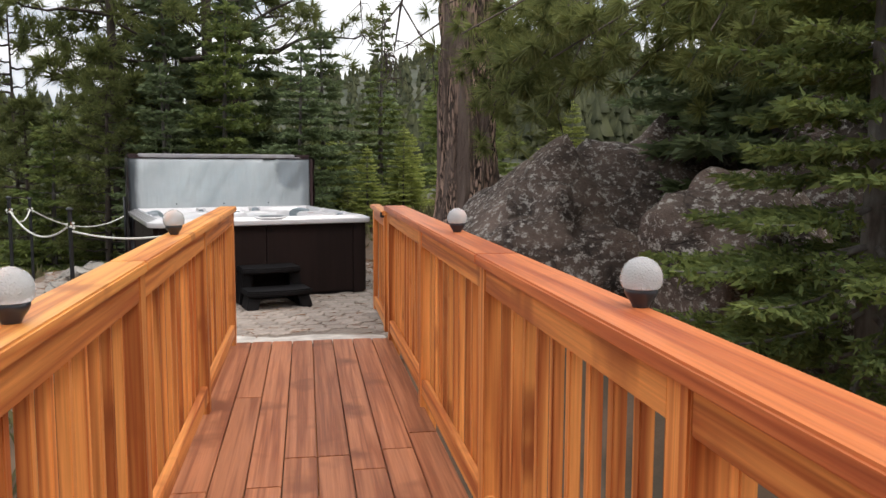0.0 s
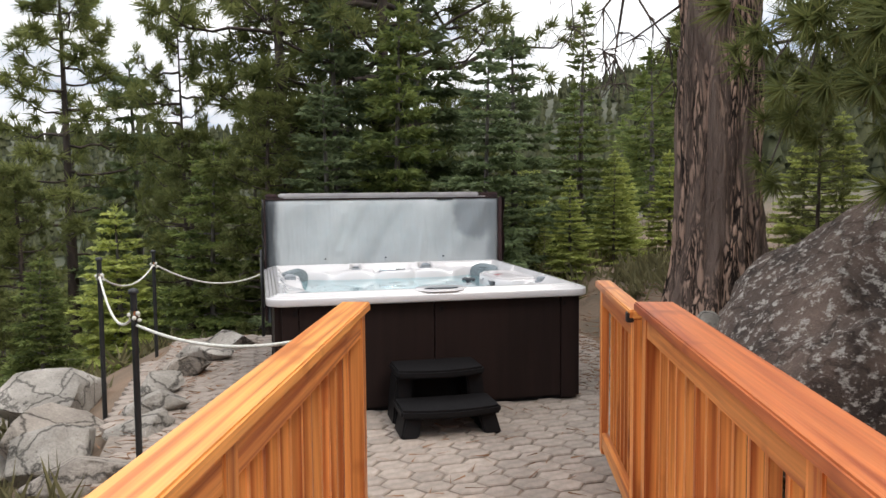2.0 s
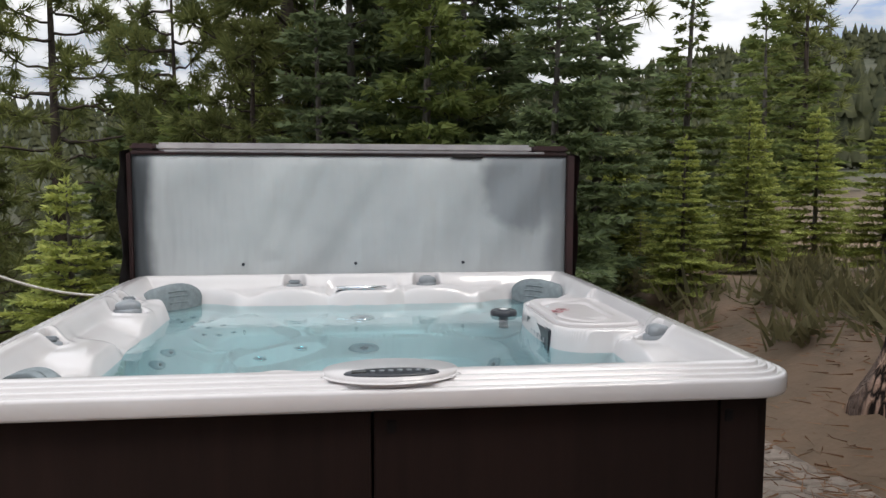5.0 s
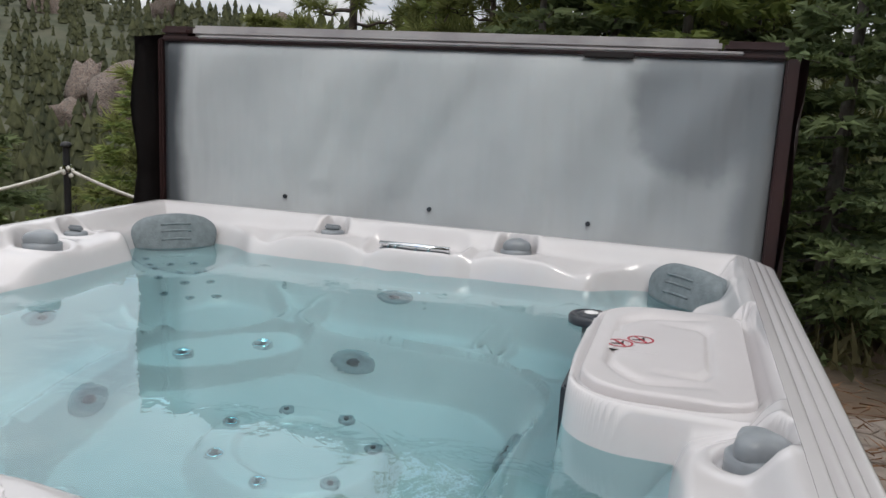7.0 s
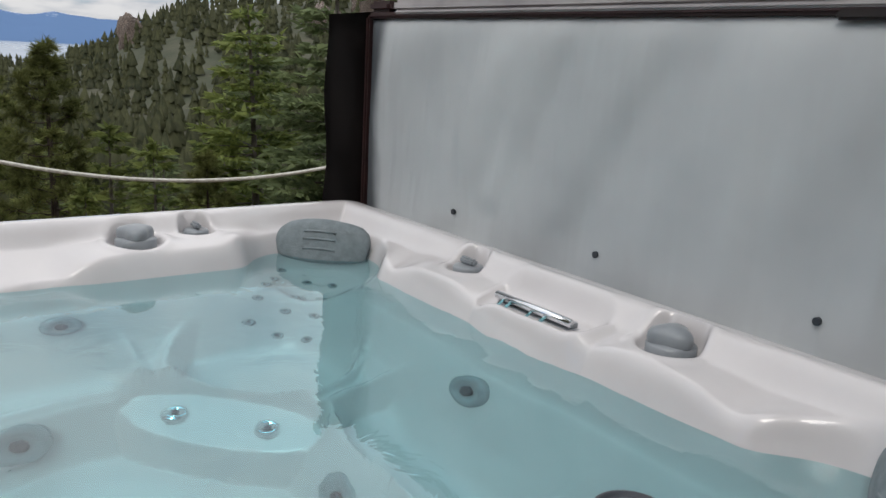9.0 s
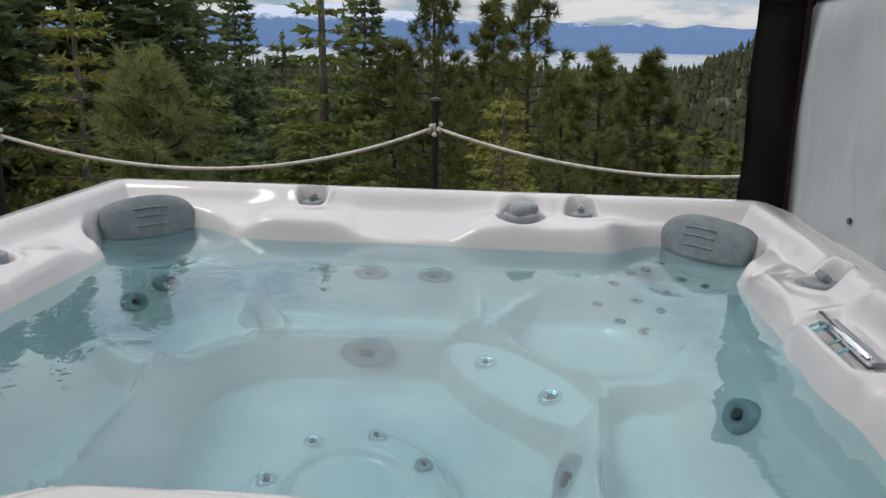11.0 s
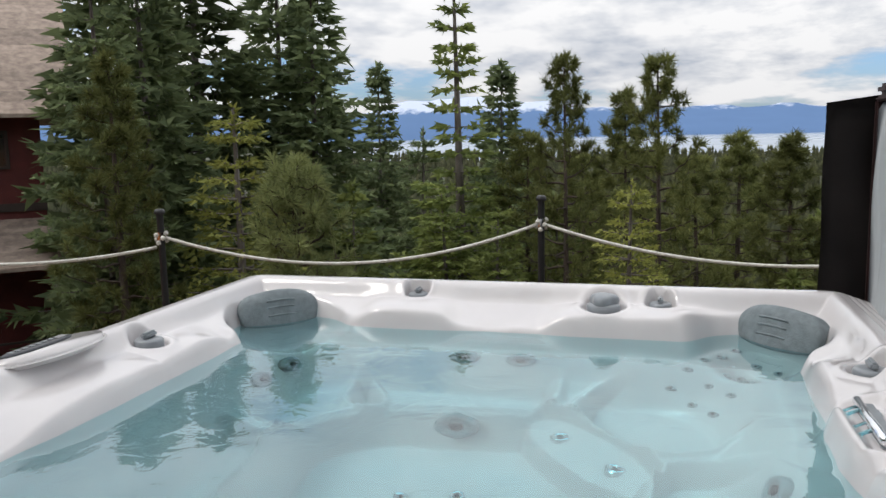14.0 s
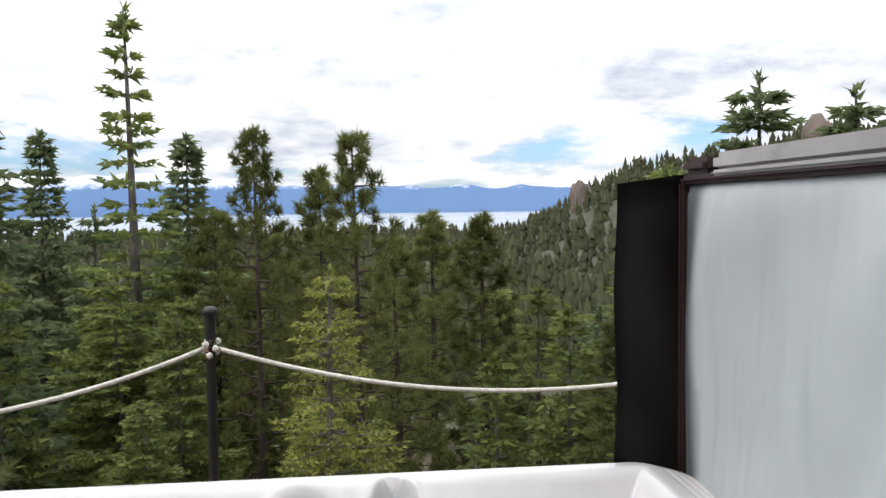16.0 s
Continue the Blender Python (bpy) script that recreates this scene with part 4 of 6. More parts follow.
    # diverter knobs and caps on the rim
    for kx, ky, kr in KNOBS:
        z = SHELF
        k = lathe("diverter_cap", [(kr * 1.25, z - 0.035), (kr * 1.25, z + 0.006), (kr * 1.1, z + 0.011), (kr * 0.75, z + 0.013)], M_GREYPL, tub, m=Matrix.Translation((kx, ky, 0)), label="grey plastic control ring")
        if kr > 0.036:
            bm = bmesh.new()
            rings = [[bm.verts.new((kx + kr * g * (1.02 + lobe * cos(3 * w + 0.5)) * cos(w), ky + kr * g * (1.02 + lobe * cos(3 * w + 0.5)) * sin(w), z + hh)) for w in np.linspace(0, 2 * pi, 36, endpoint=False)]
                     for g, hh, lobe in ((1.0, 0.010, 0.16), (1.04, 0.020, 0.17), (1.0, 0.030, 0.17), (0.9, 0.037, 0.16), (0.68, 0.042, 0.13), (0.40, 0.046, 0.05), (0.1, 0.047, 0))]
            for p_, q_ in zip(rings, rings[1:]):
                for w in range(36):
                    bm.faces.new((p_[w], p_[(w + 1) % 36], q_[(w + 1) % 36], q_[w]))
            bm.faces.new(rings[-1])
            part("dial", bm, M_GREYPL, k, "grey lobed dial", smooth=True)
        else:
            bm = bmesh.new()
            box(bm, kx - kr * 0.9, kx + kr * 0.9, ky - kr * 0.3, ky + kr * 0.3, z + 0.0125, z + 0.032, bevel=0.006)
            part("lever", bm, M_GREYPL, k, "grey lever")
    # waterfall spout with its chrome bar
    bm = bmesh.new()
    box(bm, -0.11, 0.15, 0.884, 0.93, 0.77, 0.799, bevel=0.012)
    spout = part("waterfall_spout", bm, M_GREYPL, tub, "grey waterfall spout with chrome bar")
    tube("chrome_bar", [(-0.105, 0.888, 0.803), (0.02, 0.885, 0.804), (0.145, 0.888, 0.803)], 0.0100, M_CHROME, spout, n=10)
    # thin strands falling from the spout
    for k, x in enumerate((-0.07, -0.045, 0.03, 0.075)):
        w = tube("water_strand", [(x, 0.878, 0.800), (x + 0.004, 0.850, 0.788), (x + 0.002, 0.836, 0.755), (x + 0.005, 0.832, 0.722)], 0.0035 + 0.0012 * (k % 2), M_WATER, spout, n=8)
        w.visible_shadow = False
    # control panel on the front rim
    bm = bmesh.new()
    vs = bmesh.ops.create_circle(bm, cap_ends=True, radius=1, segments=36)["verts"]
    bmesh.ops.transform(bm, matrix=Matrix.Translation((0.05, -1.088, RIM - 0.017)) @ pose(0, 0, 0, 5, 0, 0) @ Matrix.Diagonal((0.19, 0.098, 1, 1)), verts=vs)
    r = bmesh.ops.extrude_face_region(bm, geom=bm.faces[:])
    bmesh.ops.translate(bm, vec=(0, 0, 0.022), verts=[v for v in r["geom"] if isinstance(v, bmesh.types.BMVert)])
    bmesh.ops.bevel(bm, geom=bm.edges[:], offset=0.012, segments=3, affect="EDGES")
    bmesh.ops.recalc_face_normals(bm, faces=bm.faces[:])
    hump = part("panel_hump", bm, M_SHELL, tub, "raised pearl-white surround", smooth=True)
    panel = lathe("control_panel", [(1.0, 0.0), (1.0, 0.5), (0.95, 0.9), (0.8, 1.0)], M_DARKPL, tub, n=36,
                  m=Matrix.Translation((0.05, -1.128, RIM - 0.002)) @ pose(0, 0, 0, 5, 0, 0) @ Matrix.Diagonal((0.125, 0.031, 0.010, 1)), label="dark oval control panel")
    for i in range(7):
        x = -0.05 + i * 0.024
        bm = bmesh.new()
        cyl(bm, 0.05 + x, -1.130 + 0.004 * sin(i * 0.5), RIM + 0.004, RIM + 0.0105, 0.0075, n=10)
        part("button", bm, M_GREYPL, panel, "small grey button")
    boxpart("display", (0.05 - 0.105, 0.05 - 0.065, -1.142, -1.116, RIM + 0.003, RIM + 0.0095), M_PANE, panel, 0.002)
    # lid of the filter housing
    bx, by, bhx, bhy, br = BOX
    bm = bmesh.new()
    lx, ly, lhx, lhy, lr = LID
    loop = []
    for sx, sy, a0 in ((1, 1, 0), (-1, 1, 90), (-1, -1, 180), (1, -1, 270)):
        rr = 0.05 if sx > 0 else lr
        loop += [(lx + sx * (lhx - rr) + rr * cos(radians(a0 + 9 * k)), ly + sy * (lhy - rr) + rr * sin(radians(a0 + 9 * k))) for k in range(11)]
    rings = []
    for f in [1.0, 1.0, 0.985] + [0.96 - 0.03 * k for k in range(31)]:
        ring = []
        for x, y in loop:
            qx, qy = lx + (x - lx) * f, ly + (y - ly) * f
            e = math.hypot((qx - 0.868) / 0.115, qy / 0.245)
            edge = 0.55 + 0.45 * abs(qy) / 0.245
            z = LIDZ + 0.0055 + 0.004 * (e > 1) * (1 - math.exp(-((e - 1) / 0.12) ** 2)) - 0.010 * edge * math.exp(-((e - 1) / 0.075) ** 2)
            ring.append(bm.verts.new((qx, qy, z if f < 0.99 else (LIDZ + 0.003 if rings else LIDZ - 0.012))))
        rings.append(ring)
    for a, b in zip(rings, rings[1:]):
        for k in range(len(loop)):
            q = (k + 1) % len(loop)
            bm.faces.new((a[k], a[q], b[q], b[k]))
    bm.faces.new(rings[-1])
    lid = part("filter_lid", bm, M_SHELL2, tub, "white filter compartment lid with oval recess", smooth=True)
    bm = bmesh.new()
    box(bm, 0.752, 0.862, -0.064, 0.070, LIDZ + 0.0052, LIDZ + 0.0058)
    label = part("sticker", bm, M_SHELL2, lid, "clear-backed warning sticker")
    for dx, dy in ((0.785, -0.022), (0.825, 0.023)):
        bm = bmesh.new()
        o = [bm.verts.new((dx + 0.028 * cos(a), dy + 0.028 * sin(a), LIDZ + 0.0068)) for a in np.linspace(0, 2 * pi, 24, endpoint=False)]
        i_ = [bm.verts.new((dx + 0.0235 * cos(a), dy + 0.0235 * sin(a), LIDZ + 0.0068)) for a in np.linspace(0, 2 * pi, 24, endpoint=False)]
        for k in range(24):
            bm.faces.new((o[k], o[(k + 1) % 24], i_[(k + 1) % 24], i_[k]))
        vs = box(bm, -0.002, 0.002, -0.026, 0.026, 0, 0.0008)
        bmesh.ops.transform(bm, matrix=Matrix.Translation((dx, dy, LIDZ + 0.0064)) @ pose(0, 0, 0, 0, 0, 35), verts=vs)
        part("red_ring_sign", bm, M_RED, lid, "red prohibition ring")
        bm = bmesh.new()
        for q in range(4):
            vs = box(bm, -0.0018, 0.0018, -0.012, 0.012, 0, 0.0006)
            bmesh.ops.transform(bm, matrix=Matrix.Translation((dx - 0.006 + 0.004 * q, dy + 0.003 * q - 0.004, LIDZ + 0.0062)) @ pose(0, 0, 0, 0, 0, -70 + 25 * q), verts=vs)
        part("sign_figure", bm, M_INK, lid, "dark printed figure")
    # weir grille on the water side of the housing
    grille = boxpart("weir_grille", (0.698, 0.716, -0.24, 0.12, 0.60, 0.790), M_DARKPL, tub, 0.006, "dark skimmer opening with grille")
    for i in range(5):
        for k in range(3):
            boxpart("grille_hole", (0.6945, 0.6995, -0.19 + i * 0.05, -0.165 + i * 0.05, 0.66 + k * 0.035, 0.678 + k * 0.035), M_GREYPL, grille, 0.0)
    # floating filter cap on its stem
    lathe("filter_float", [(0.023, 0.42), (0.023, 0.70), (0.058, 0.705), (0.062, 0.712), (0.062, 0.738), (0.057, 0.745), (0.048, 0.747), (0.046, 0.744), (0.034, 0.745), (0.032, 0.748), (0.02, 0.749)], M_DARKPL, tub, n=28, m=Matrix.Translation((0.672, 0.49, 0)), label="black round filter cap standing in the water")
    lathe("cap_badge", [(0.019, 0.7485), (0.019, 0.7505), (0.015, 0.7512)], M_WHITE, tub, m=Matrix.Translation((0.672, 0.49, 0)), label="pale round badge")
    # jets
    def jet(x, y, z, r, yaw, tilt, bright=False):
        m = Matrix.Translation((x, y, z)) @ pose(0, 0, 0, 0, 0, yaw) @ pose(0, 0, 0, tilt, 0, 0)
        j = lathe("jet", [(r, -0.02), (r, 0.004), (r * 0.9, 0.009), (r * 0.62, 0.008), (r * 0.55, 0.003), (r * 0.35, 0.002)], M_CHROME if bright else M_JET, tub, n=20, m=m, label="bright steel jet" if bright else "grey plastic jet")
        lathe("nozzle", [(r * 0.3, 0.0), (r * 0.3, 0.010), (r * 0.16, 0.011)], M_DARKPL, j, n=12, m=m)

    for x, y in ((-0.42, 0.20), (-0.26, 0.36)):
        jet(x, y, float(shell_height(np.array([x]), np.array([y]))[0]) + 0.006, 0.03, 0, 0, True)
    def on_wall(x, y, dx, dy, z):
        for k in range(200):
            px, py = x + dx * k * 0.005, y + dy * k * 0.005
            if float(shell_height(np.array([px]), np.array([py]))[0]) > z:
                return px, py
        return px, py

    for yj in (-0.16, 0.03):
        jx, jy = on_wall(-0.6, yj, -1, 0, 0.52)
        jet(jx + 0.012, jy, 0.52, 0.05, 90, 74)
    jx, jy = on_wall(0.02, 0.6, 0, 1, 0.5)
    jet(jx, jy - 0.012, 0.5, 0.06, 0, 70)
    for xj in (-0.45, -0.62):
        jx, jy = on_wall(xj, -0.6, 0, -1, 0.46)
        jet(jx, jy + 0.012, 0.46, 0.055, 0, -66)
    for x0, y0_, dx, dy, yaw, tilt in ((-0.2, -0.12, -1, 0, 90, 72), (0.02, 0.1, 0, 1, 0, 72), (0.3, 0.06, 1, 0, 90, -72), (0.3, -0.22, 1, 0, 90, -72)):
        jx, jy = on_wall(x0, y0_, dx, dy, 0.20)
        jet(jx - 0.012 * dx, jy - 0.012 * dy, 0.20, 0.07, yaw, tilt)
    for k in range(5):
        for c in range(3):
            x, y = -0.86 + 0.055 * k + 0.06 * (c - 1), 0.76 - 0.05 * k + 0.06 * (c - 1)
            z = float(shell_height(np.array([x]), np.array([y]))[0])
            if z < 0.66:
                jet(x, y, z + 0.004, 0.016, 45, 35)
    for k in range(7):
        a = radians(50 * k + 20)
        x, y = 0.06 + 0.19 * cos(a), -0.06 + 0.17 * sin(a)
        jet(x, y, float(shell_height(np.array([x]), np.array([y]))[0]) + 0.006, 0.022, 0, 0, k in (3, 4, 5))
    return tub


hot_tub = make_tub()


def make_water():
    n = 60
    u = np.linspace(-1, 1, n)
    X, Y = np.meshgrid(u * 1.07, -0.035 + u * 1.045, indexing="ij")
    Z = WATER + 0 * X
    # rings where the spout falls
    d = np.hypot(X - 0.02, Y - 0.80)
    Z = Z + 0.004 * np.sin(d * 55) * np.exp(-d * 7)
    V = np.stack([X, Y, Z], -1).reshape(-1, 3)
    i, j = np.meshgrid(np.arange(n - 1), np.arange(n - 1), indexing="ij")
    F = np.stack([i * n + j, (i + 1) * n + j, (i + 1) * n + j + 1, i * n + j + 1], -1).reshape(-1, 4)
    ob = raw("tub_water", V, F, M_WATER, smooth=True)
    ob.visible_shadow = False
    tagged(ob, "clear turquoise water filling the hot tub", "water", kind="stuff")


make_water()


def make_cover():
    """The folded insulating cover standing on its edge behind the tub."""
    c = thing("tub_cover", "folded hot tub cover standing open with grey underside and brown skirt", "tub cover", Matrix.Translation((0, 1.125, 0)))

    def panel(name, x0, x1, yy0, yy1, z0, z1, mat, label, puff=0.012, cutsx=24, cutsz=12):
        bm = bmesh.new()
        box(bm, x0, x1, yy0, yy1, z0, z1, bevel=0.018)
        bmesh.ops.bisect_plane(bm, geom=bm.verts[:] + bm.edges[:] + bm.faces[:], plane_co=(0, 0, 0), plane_no=(1, 0, 0))
        for k in range(1, cutsx):
            x = x0 + (x1 - x0) * k / cutsx
            bmesh.ops.bisect_plane(bm, geom=bm.verts[:] + bm.edges[:] + bm.faces[:], plane_co=(x, 0, 0), plane_no=(1, 0, 0))
        for k in range(1, cutsz):
            z = z0 + (z1 - z0) * k / cutsz
            bmesh.ops.bisect_plane(bm, geom=bm.verts[:] + bm.edges[:] + bm.faces[:], plane_co=(0, 0, z), plane_no=(0, 0, 1))
        for v in bm.verts:
            fx, fz = (v.co.x - x0) / (x1 - x0), (v.co.z - z0) / (z1 - z0)
            n = noise.noise((v.co.x * 2.2 - v.co.z * 0.9, v.co.z * 0.8, 4.2))
            if v.co.y < (yy0 + yy1) / 2:
                v.co.y -= puff * (math.sin(pi * min(max(fx, 0), 1)) ** 0.5 * math.sin(pi * min(max(fz, 0), 1)) ** 0.5) + 0.010 * n
            if fz > 0.97:
                v.co.z += 0.006 * noise.noise((v.co.x * 3, 0, 1))
        bmesh.ops.recalc_face_normals(bm, faces=bm.faces[:])
        return part(name, bm, mat, c, label, smooth=True)

    nx, nz = 72, 40
    xs, zs = np.linspace(-1.145, 1.145, nx), np.linspace(0.30, 1.478, nz)
    V = []
    for side in (0, 1):
        for x in xs:
            for z in zs:
                if side:
                    V.append((x, 0.085, z))
                    continue
                e = min(1.145 - abs(x), 1.478 - z)
                fold = 0.030 * noise.noise((x * 4.2 - z * 2.6, z * 0.7, 4.2)) + 0.020 * noise.noise((x * 1.7 - z * 0.8, z * 0.6, 9.0))
                crease = 0.020 * math.exp(-((x + 0.42 - (z - 1.0) * 0.45) / 0.04) ** 2) + 0.011 * math.exp(-((x + 0.15 - (z - 1.0) * 0.6) / 0.05) ** 2)
                V.append((x, 0.018 * math.exp(-e / 0.02) - 0.012 * (1 - math.exp(-e / 0.12)) - fold * min(1, e / 0.12) - crease * (z > 0.95) * min(1, e / 0.12), z))
    F = []
    half = nx * nz
    for i in range(nx - 1):
        for j in range(nz - 1):
            a_, b_, c_, d_ = i * nz + j, (i + 1) * nz + j, (i + 1) * nz + j + 1, i * nz + j + 1
            F += [(a_, b_, c_, d_), (half + d_, half + c_, half + b_, half + a_)]
    for j in range(nz - 1):
        F += [(j + 1, half + j + 1, half + j, j), ((nx - 1) * nz + j, half + (nx - 1) * nz + j, half + (nx - 1) * nz + j + 1, (nx - 1) * nz + j + 1)]
    for i in range(nx - 1):
        F += [(i * nz, half + i * nz, half + (i + 1) * nz, (i + 1) * nz), ((i + 1) * nz + nz - 1, half + (i + 1) * nz + nz - 1, half + i * nz + nz - 1, i * nz + nz - 1)]
    raw("front_panel", V, F, M_COVER, c, smooth=True)["label"] = "grey fabric underside with dark stains"
    panel("back_panel", -1.145, 1.145, 0.10, 0.19, 0.30, 1.50, M_VINYL, "brown vinyl outer panel", 0.0)
    boxpart("hem", (-1.15, 1.15, -0.004, 0.10, 1.472, 1.492), M_VINYL, c, 0.008, "brown vinyl hem")
    boxpart("top_flap", (-1.02, 0.95, 0.012, 0.185, 1.493, 1.535), M_GREYTOP, c, 0.012, "weathered pale vinyl fold")
    boxpart("piping", (-0.98, 1.02, -0.007, 0.03, 1.485, 1.497), M_GREYTOP, c, 0.005)
    for x0, x1 in ((-1.15, -1.025), (0.96, 1.15)):
        boxpart("corner_cap", (x0, x1, 0.0, 0.185, 1.493, 1.53), M_VINYL, c, 0.012, "brown vinyl corner")
    boxpart("strap_handle", (0.51, 0.68, -0.014, 0.0, 1.462, 1.482), M_VINYLD, c, 0.005, "dark strap handle")
    # hanging skirts
    for sx, lab in ((-1, "dark skirt flap"), (1, "brown skirt flap")):
        bm = bmesh.new()
        nz, ny = 16, 7
        grid = []
        for k in range(nz + 1):
            z = 0.46 + (1.475 - 0.46) * k / nz
            row = []
            for q in range(ny + 1):
                y = (-0.145 if sx < 0 else -0.01) + (0.235 if sx < 0 else 0.20) * q / ny
                w = 0.008 * math.sin(k * 0.9 + q) + 0.012 * noise.noise((k * 0.3, q * 0.5, sx))
                row.append(bm.verts.new((sx * (1.172 + (0.034 if sx > 0 else 0.0)) + w, y, z + (0.03 * q / ny if k == nz else 0))))
            grid.append(row)
        for a, b in zip(grid, grid[1:]):
            for q in range(ny):
                bm.faces.new((a[q], a[q + 1], b[q + 1], b[q]))
        bmesh.ops.solidify(bm, geom=bm.faces[:], thickness=0.012)
        bmesh.ops.recalc_face_normals(bm, faces=bm.faces[:])
        part("skirt", bm, M_VINYLD if sx < 0 else M_VINYL, c, lab, smooth=True)
        boxpart("side_band", (min(sx * 1.147, sx * 1.168), max(sx * 1.147, sx * (1.168 if sx < 0 else 1.188)), 0.0, 0.19, 0.32, 1.48), M_VINYL, c, 0.006)
    for x in (-0.59, -0.005, 0.572):
        bm = bmesh.new()
        cyl(bm, 0, 0, -0.012, 0.004, 0.0085, n=12, m=Matrix.Translation((x, -0.014, 0.903)) @ pose(0, 0, 0, 90, 0, 0))
        part("grommet", bm, M_DARKPL, c, "small drain grommet")
    # lifter arms under the cover
    for sx in (-1, 1):
        tube("lifter_arm", [(sx * 1.19, 0.10, 0.16), (sx * 1.19, 0.11, 0.6), (sx * 1.19, 0.12, 1.0)], 0.016, M_POST, c)


make_cover()


def make_steps():
    s = thing("tub_steps", "black moulded plastic two-tread spa steps on the patio", "steps")
    xc = -0.045
    for yf, yb, z, w in ((-1.83, -1.51, 0.19, 0.325), (-1.53, -1.20, 0.375, 0.30)):
        bm = bmesh.new()
        box(bm, xc - w, xc + w, yf, yb, z - 0.055, z)
        for k in range(1, 12):
            x = xc - w + 2 * w * k / 12
            bmesh.ops.bisect_plane(bm, geom=bm.verts[:] + bm.edges[:] + bm.faces[:], plane_co=(x, 0, 0), plane_no=(1, 0, 0))
        for v in bm.verts:
            if v.co.y < yf + 0.01:
                v.co.y -= 0.06 * (1 - ((v.co.x - xc) / w) ** 2)
        bmesh.ops.bevel(bm, geom=[e for e in bm.edges if e.calc_face_angle(0) > 0.5], offset=0.014, segments=2, affect="EDGES")
        part("tread", bm, M_STEP, s, "black textured tread")
    for sx in (-1, 1):
        x0, x1 = xc + sx * 0.18, xc + sx * 0.295
        bm = bmesh.new()
        box(bm, min(x0, x1), max(x0, x1), -1.80, -1.56, 0.0, 0.136)
        for v in bm.verts:
            if v.co.z < 0.05:
                v.co.x += sx * 0.035
                v.co.y -= 0.03 if v.co.y < -1.7 else 0
        bmesh.ops.bevel(bm, geom=bm.edges[:], offset=0.012, segments=2, affect="EDGES")
        part("front_leg", bm, M_STEP, s)
        bm = bmesh.new()
        box(bm, min(x0, x1), max(x0, x1), -1.49, -1.24, 0.0, 0.321)
        for v in bm.verts:
            if v.co.z < 0.05:
                v.co.x += sx * 0.03
        bmesh.ops.bevel(bm, geom=bm.edges[:], offset=0.012, segments=2, affect="EDGES")
        part("rear_leg", bm, M_STEP, s)
    boxpart("back_web", (xc - 0.2, xc + 0.2, -1.28, -1.25, 0.02, 0.32), M_STEP, s, 0.004)


make_steps()

# == rope fence ==
POSTS = [(-1.88, -2.07, 1.015), (-2.40, -0.15, 1.045), (-2.25, 1.83, 0.955), (-1.0, 3.1, 0.8)]


def make_fence():
    tops = []
    for x, y, h in POSTS:
        g = float(ground_z(x, y))
        p = thing("fence_post", "slim black steel rope-fence post with knob top", "post", Matrix.Translation((x, y, g)), "rope fence posts")
        bm = bmesh.new()
        cyl(bm, 0, 0, -0.15, h - g, 0.018, n=14)
        part("shaft", bm, M_POST, p)
        lathe("finial", [(0.026, h - g), (0.028, h - g + 0.006), (0.026, h - g + 0.018), (0.018, h - g + 0.026), (0.006, h - g + 0.028)], M_POST, p)
        bm = bmesh.new()
        cyl(bm, 0, 0, h - g - 0.135, h - g - 0.095, 0.023, n=14)
        part("eyelet", bm, M_CHROME, p, "small steel rope eyelet")
        tops.append(Vector((x, y, h - 0.125)))
    start = DECK @ Vector((0.09, -3.42, 0.97))
    runs = [(start, tops[0] - Vector((0, 0, 0.05)), 0.09), (tops[0], tops[1], 0.17), (tops[1], tops[2], 0.13), (tops[2], tops[3], 0.2)]
    for a, b, sag in runs:
        d = (b - a).normalized() * 0.024
        a2, b2 = a + d, b - d
        pts = [a2.lerp(b2, k / 24) - Vector((0, 0, sag * 4 * (k / 24) * (1 - k / 24))) for k in range(25)]
        r = tube("rope", pts, 0.0085, M_ROPE)
        tagged(r, "white braided rope slung between black posts", "rope", "rope spans")
    for t in tops[:3]:
        bm = bmesh.new()
        for k in range(7):
            r = bmesh.ops.create_icosphere(bm, subdivisions=1, radius=0.014)
            a = k * 2.4
            bmesh.ops.translate(bm, vec=t + Vector((0.026 * cos(a), 0.026 * sin(a), 0.008 * (k - 3))), verts=r["verts"])
        tagged(link("rope_knot", bm, M_ROPE, smooth=True), "white rope knot tied round a fence post", "rope knot", "rope knots")


make_fence()

# == rocks ==


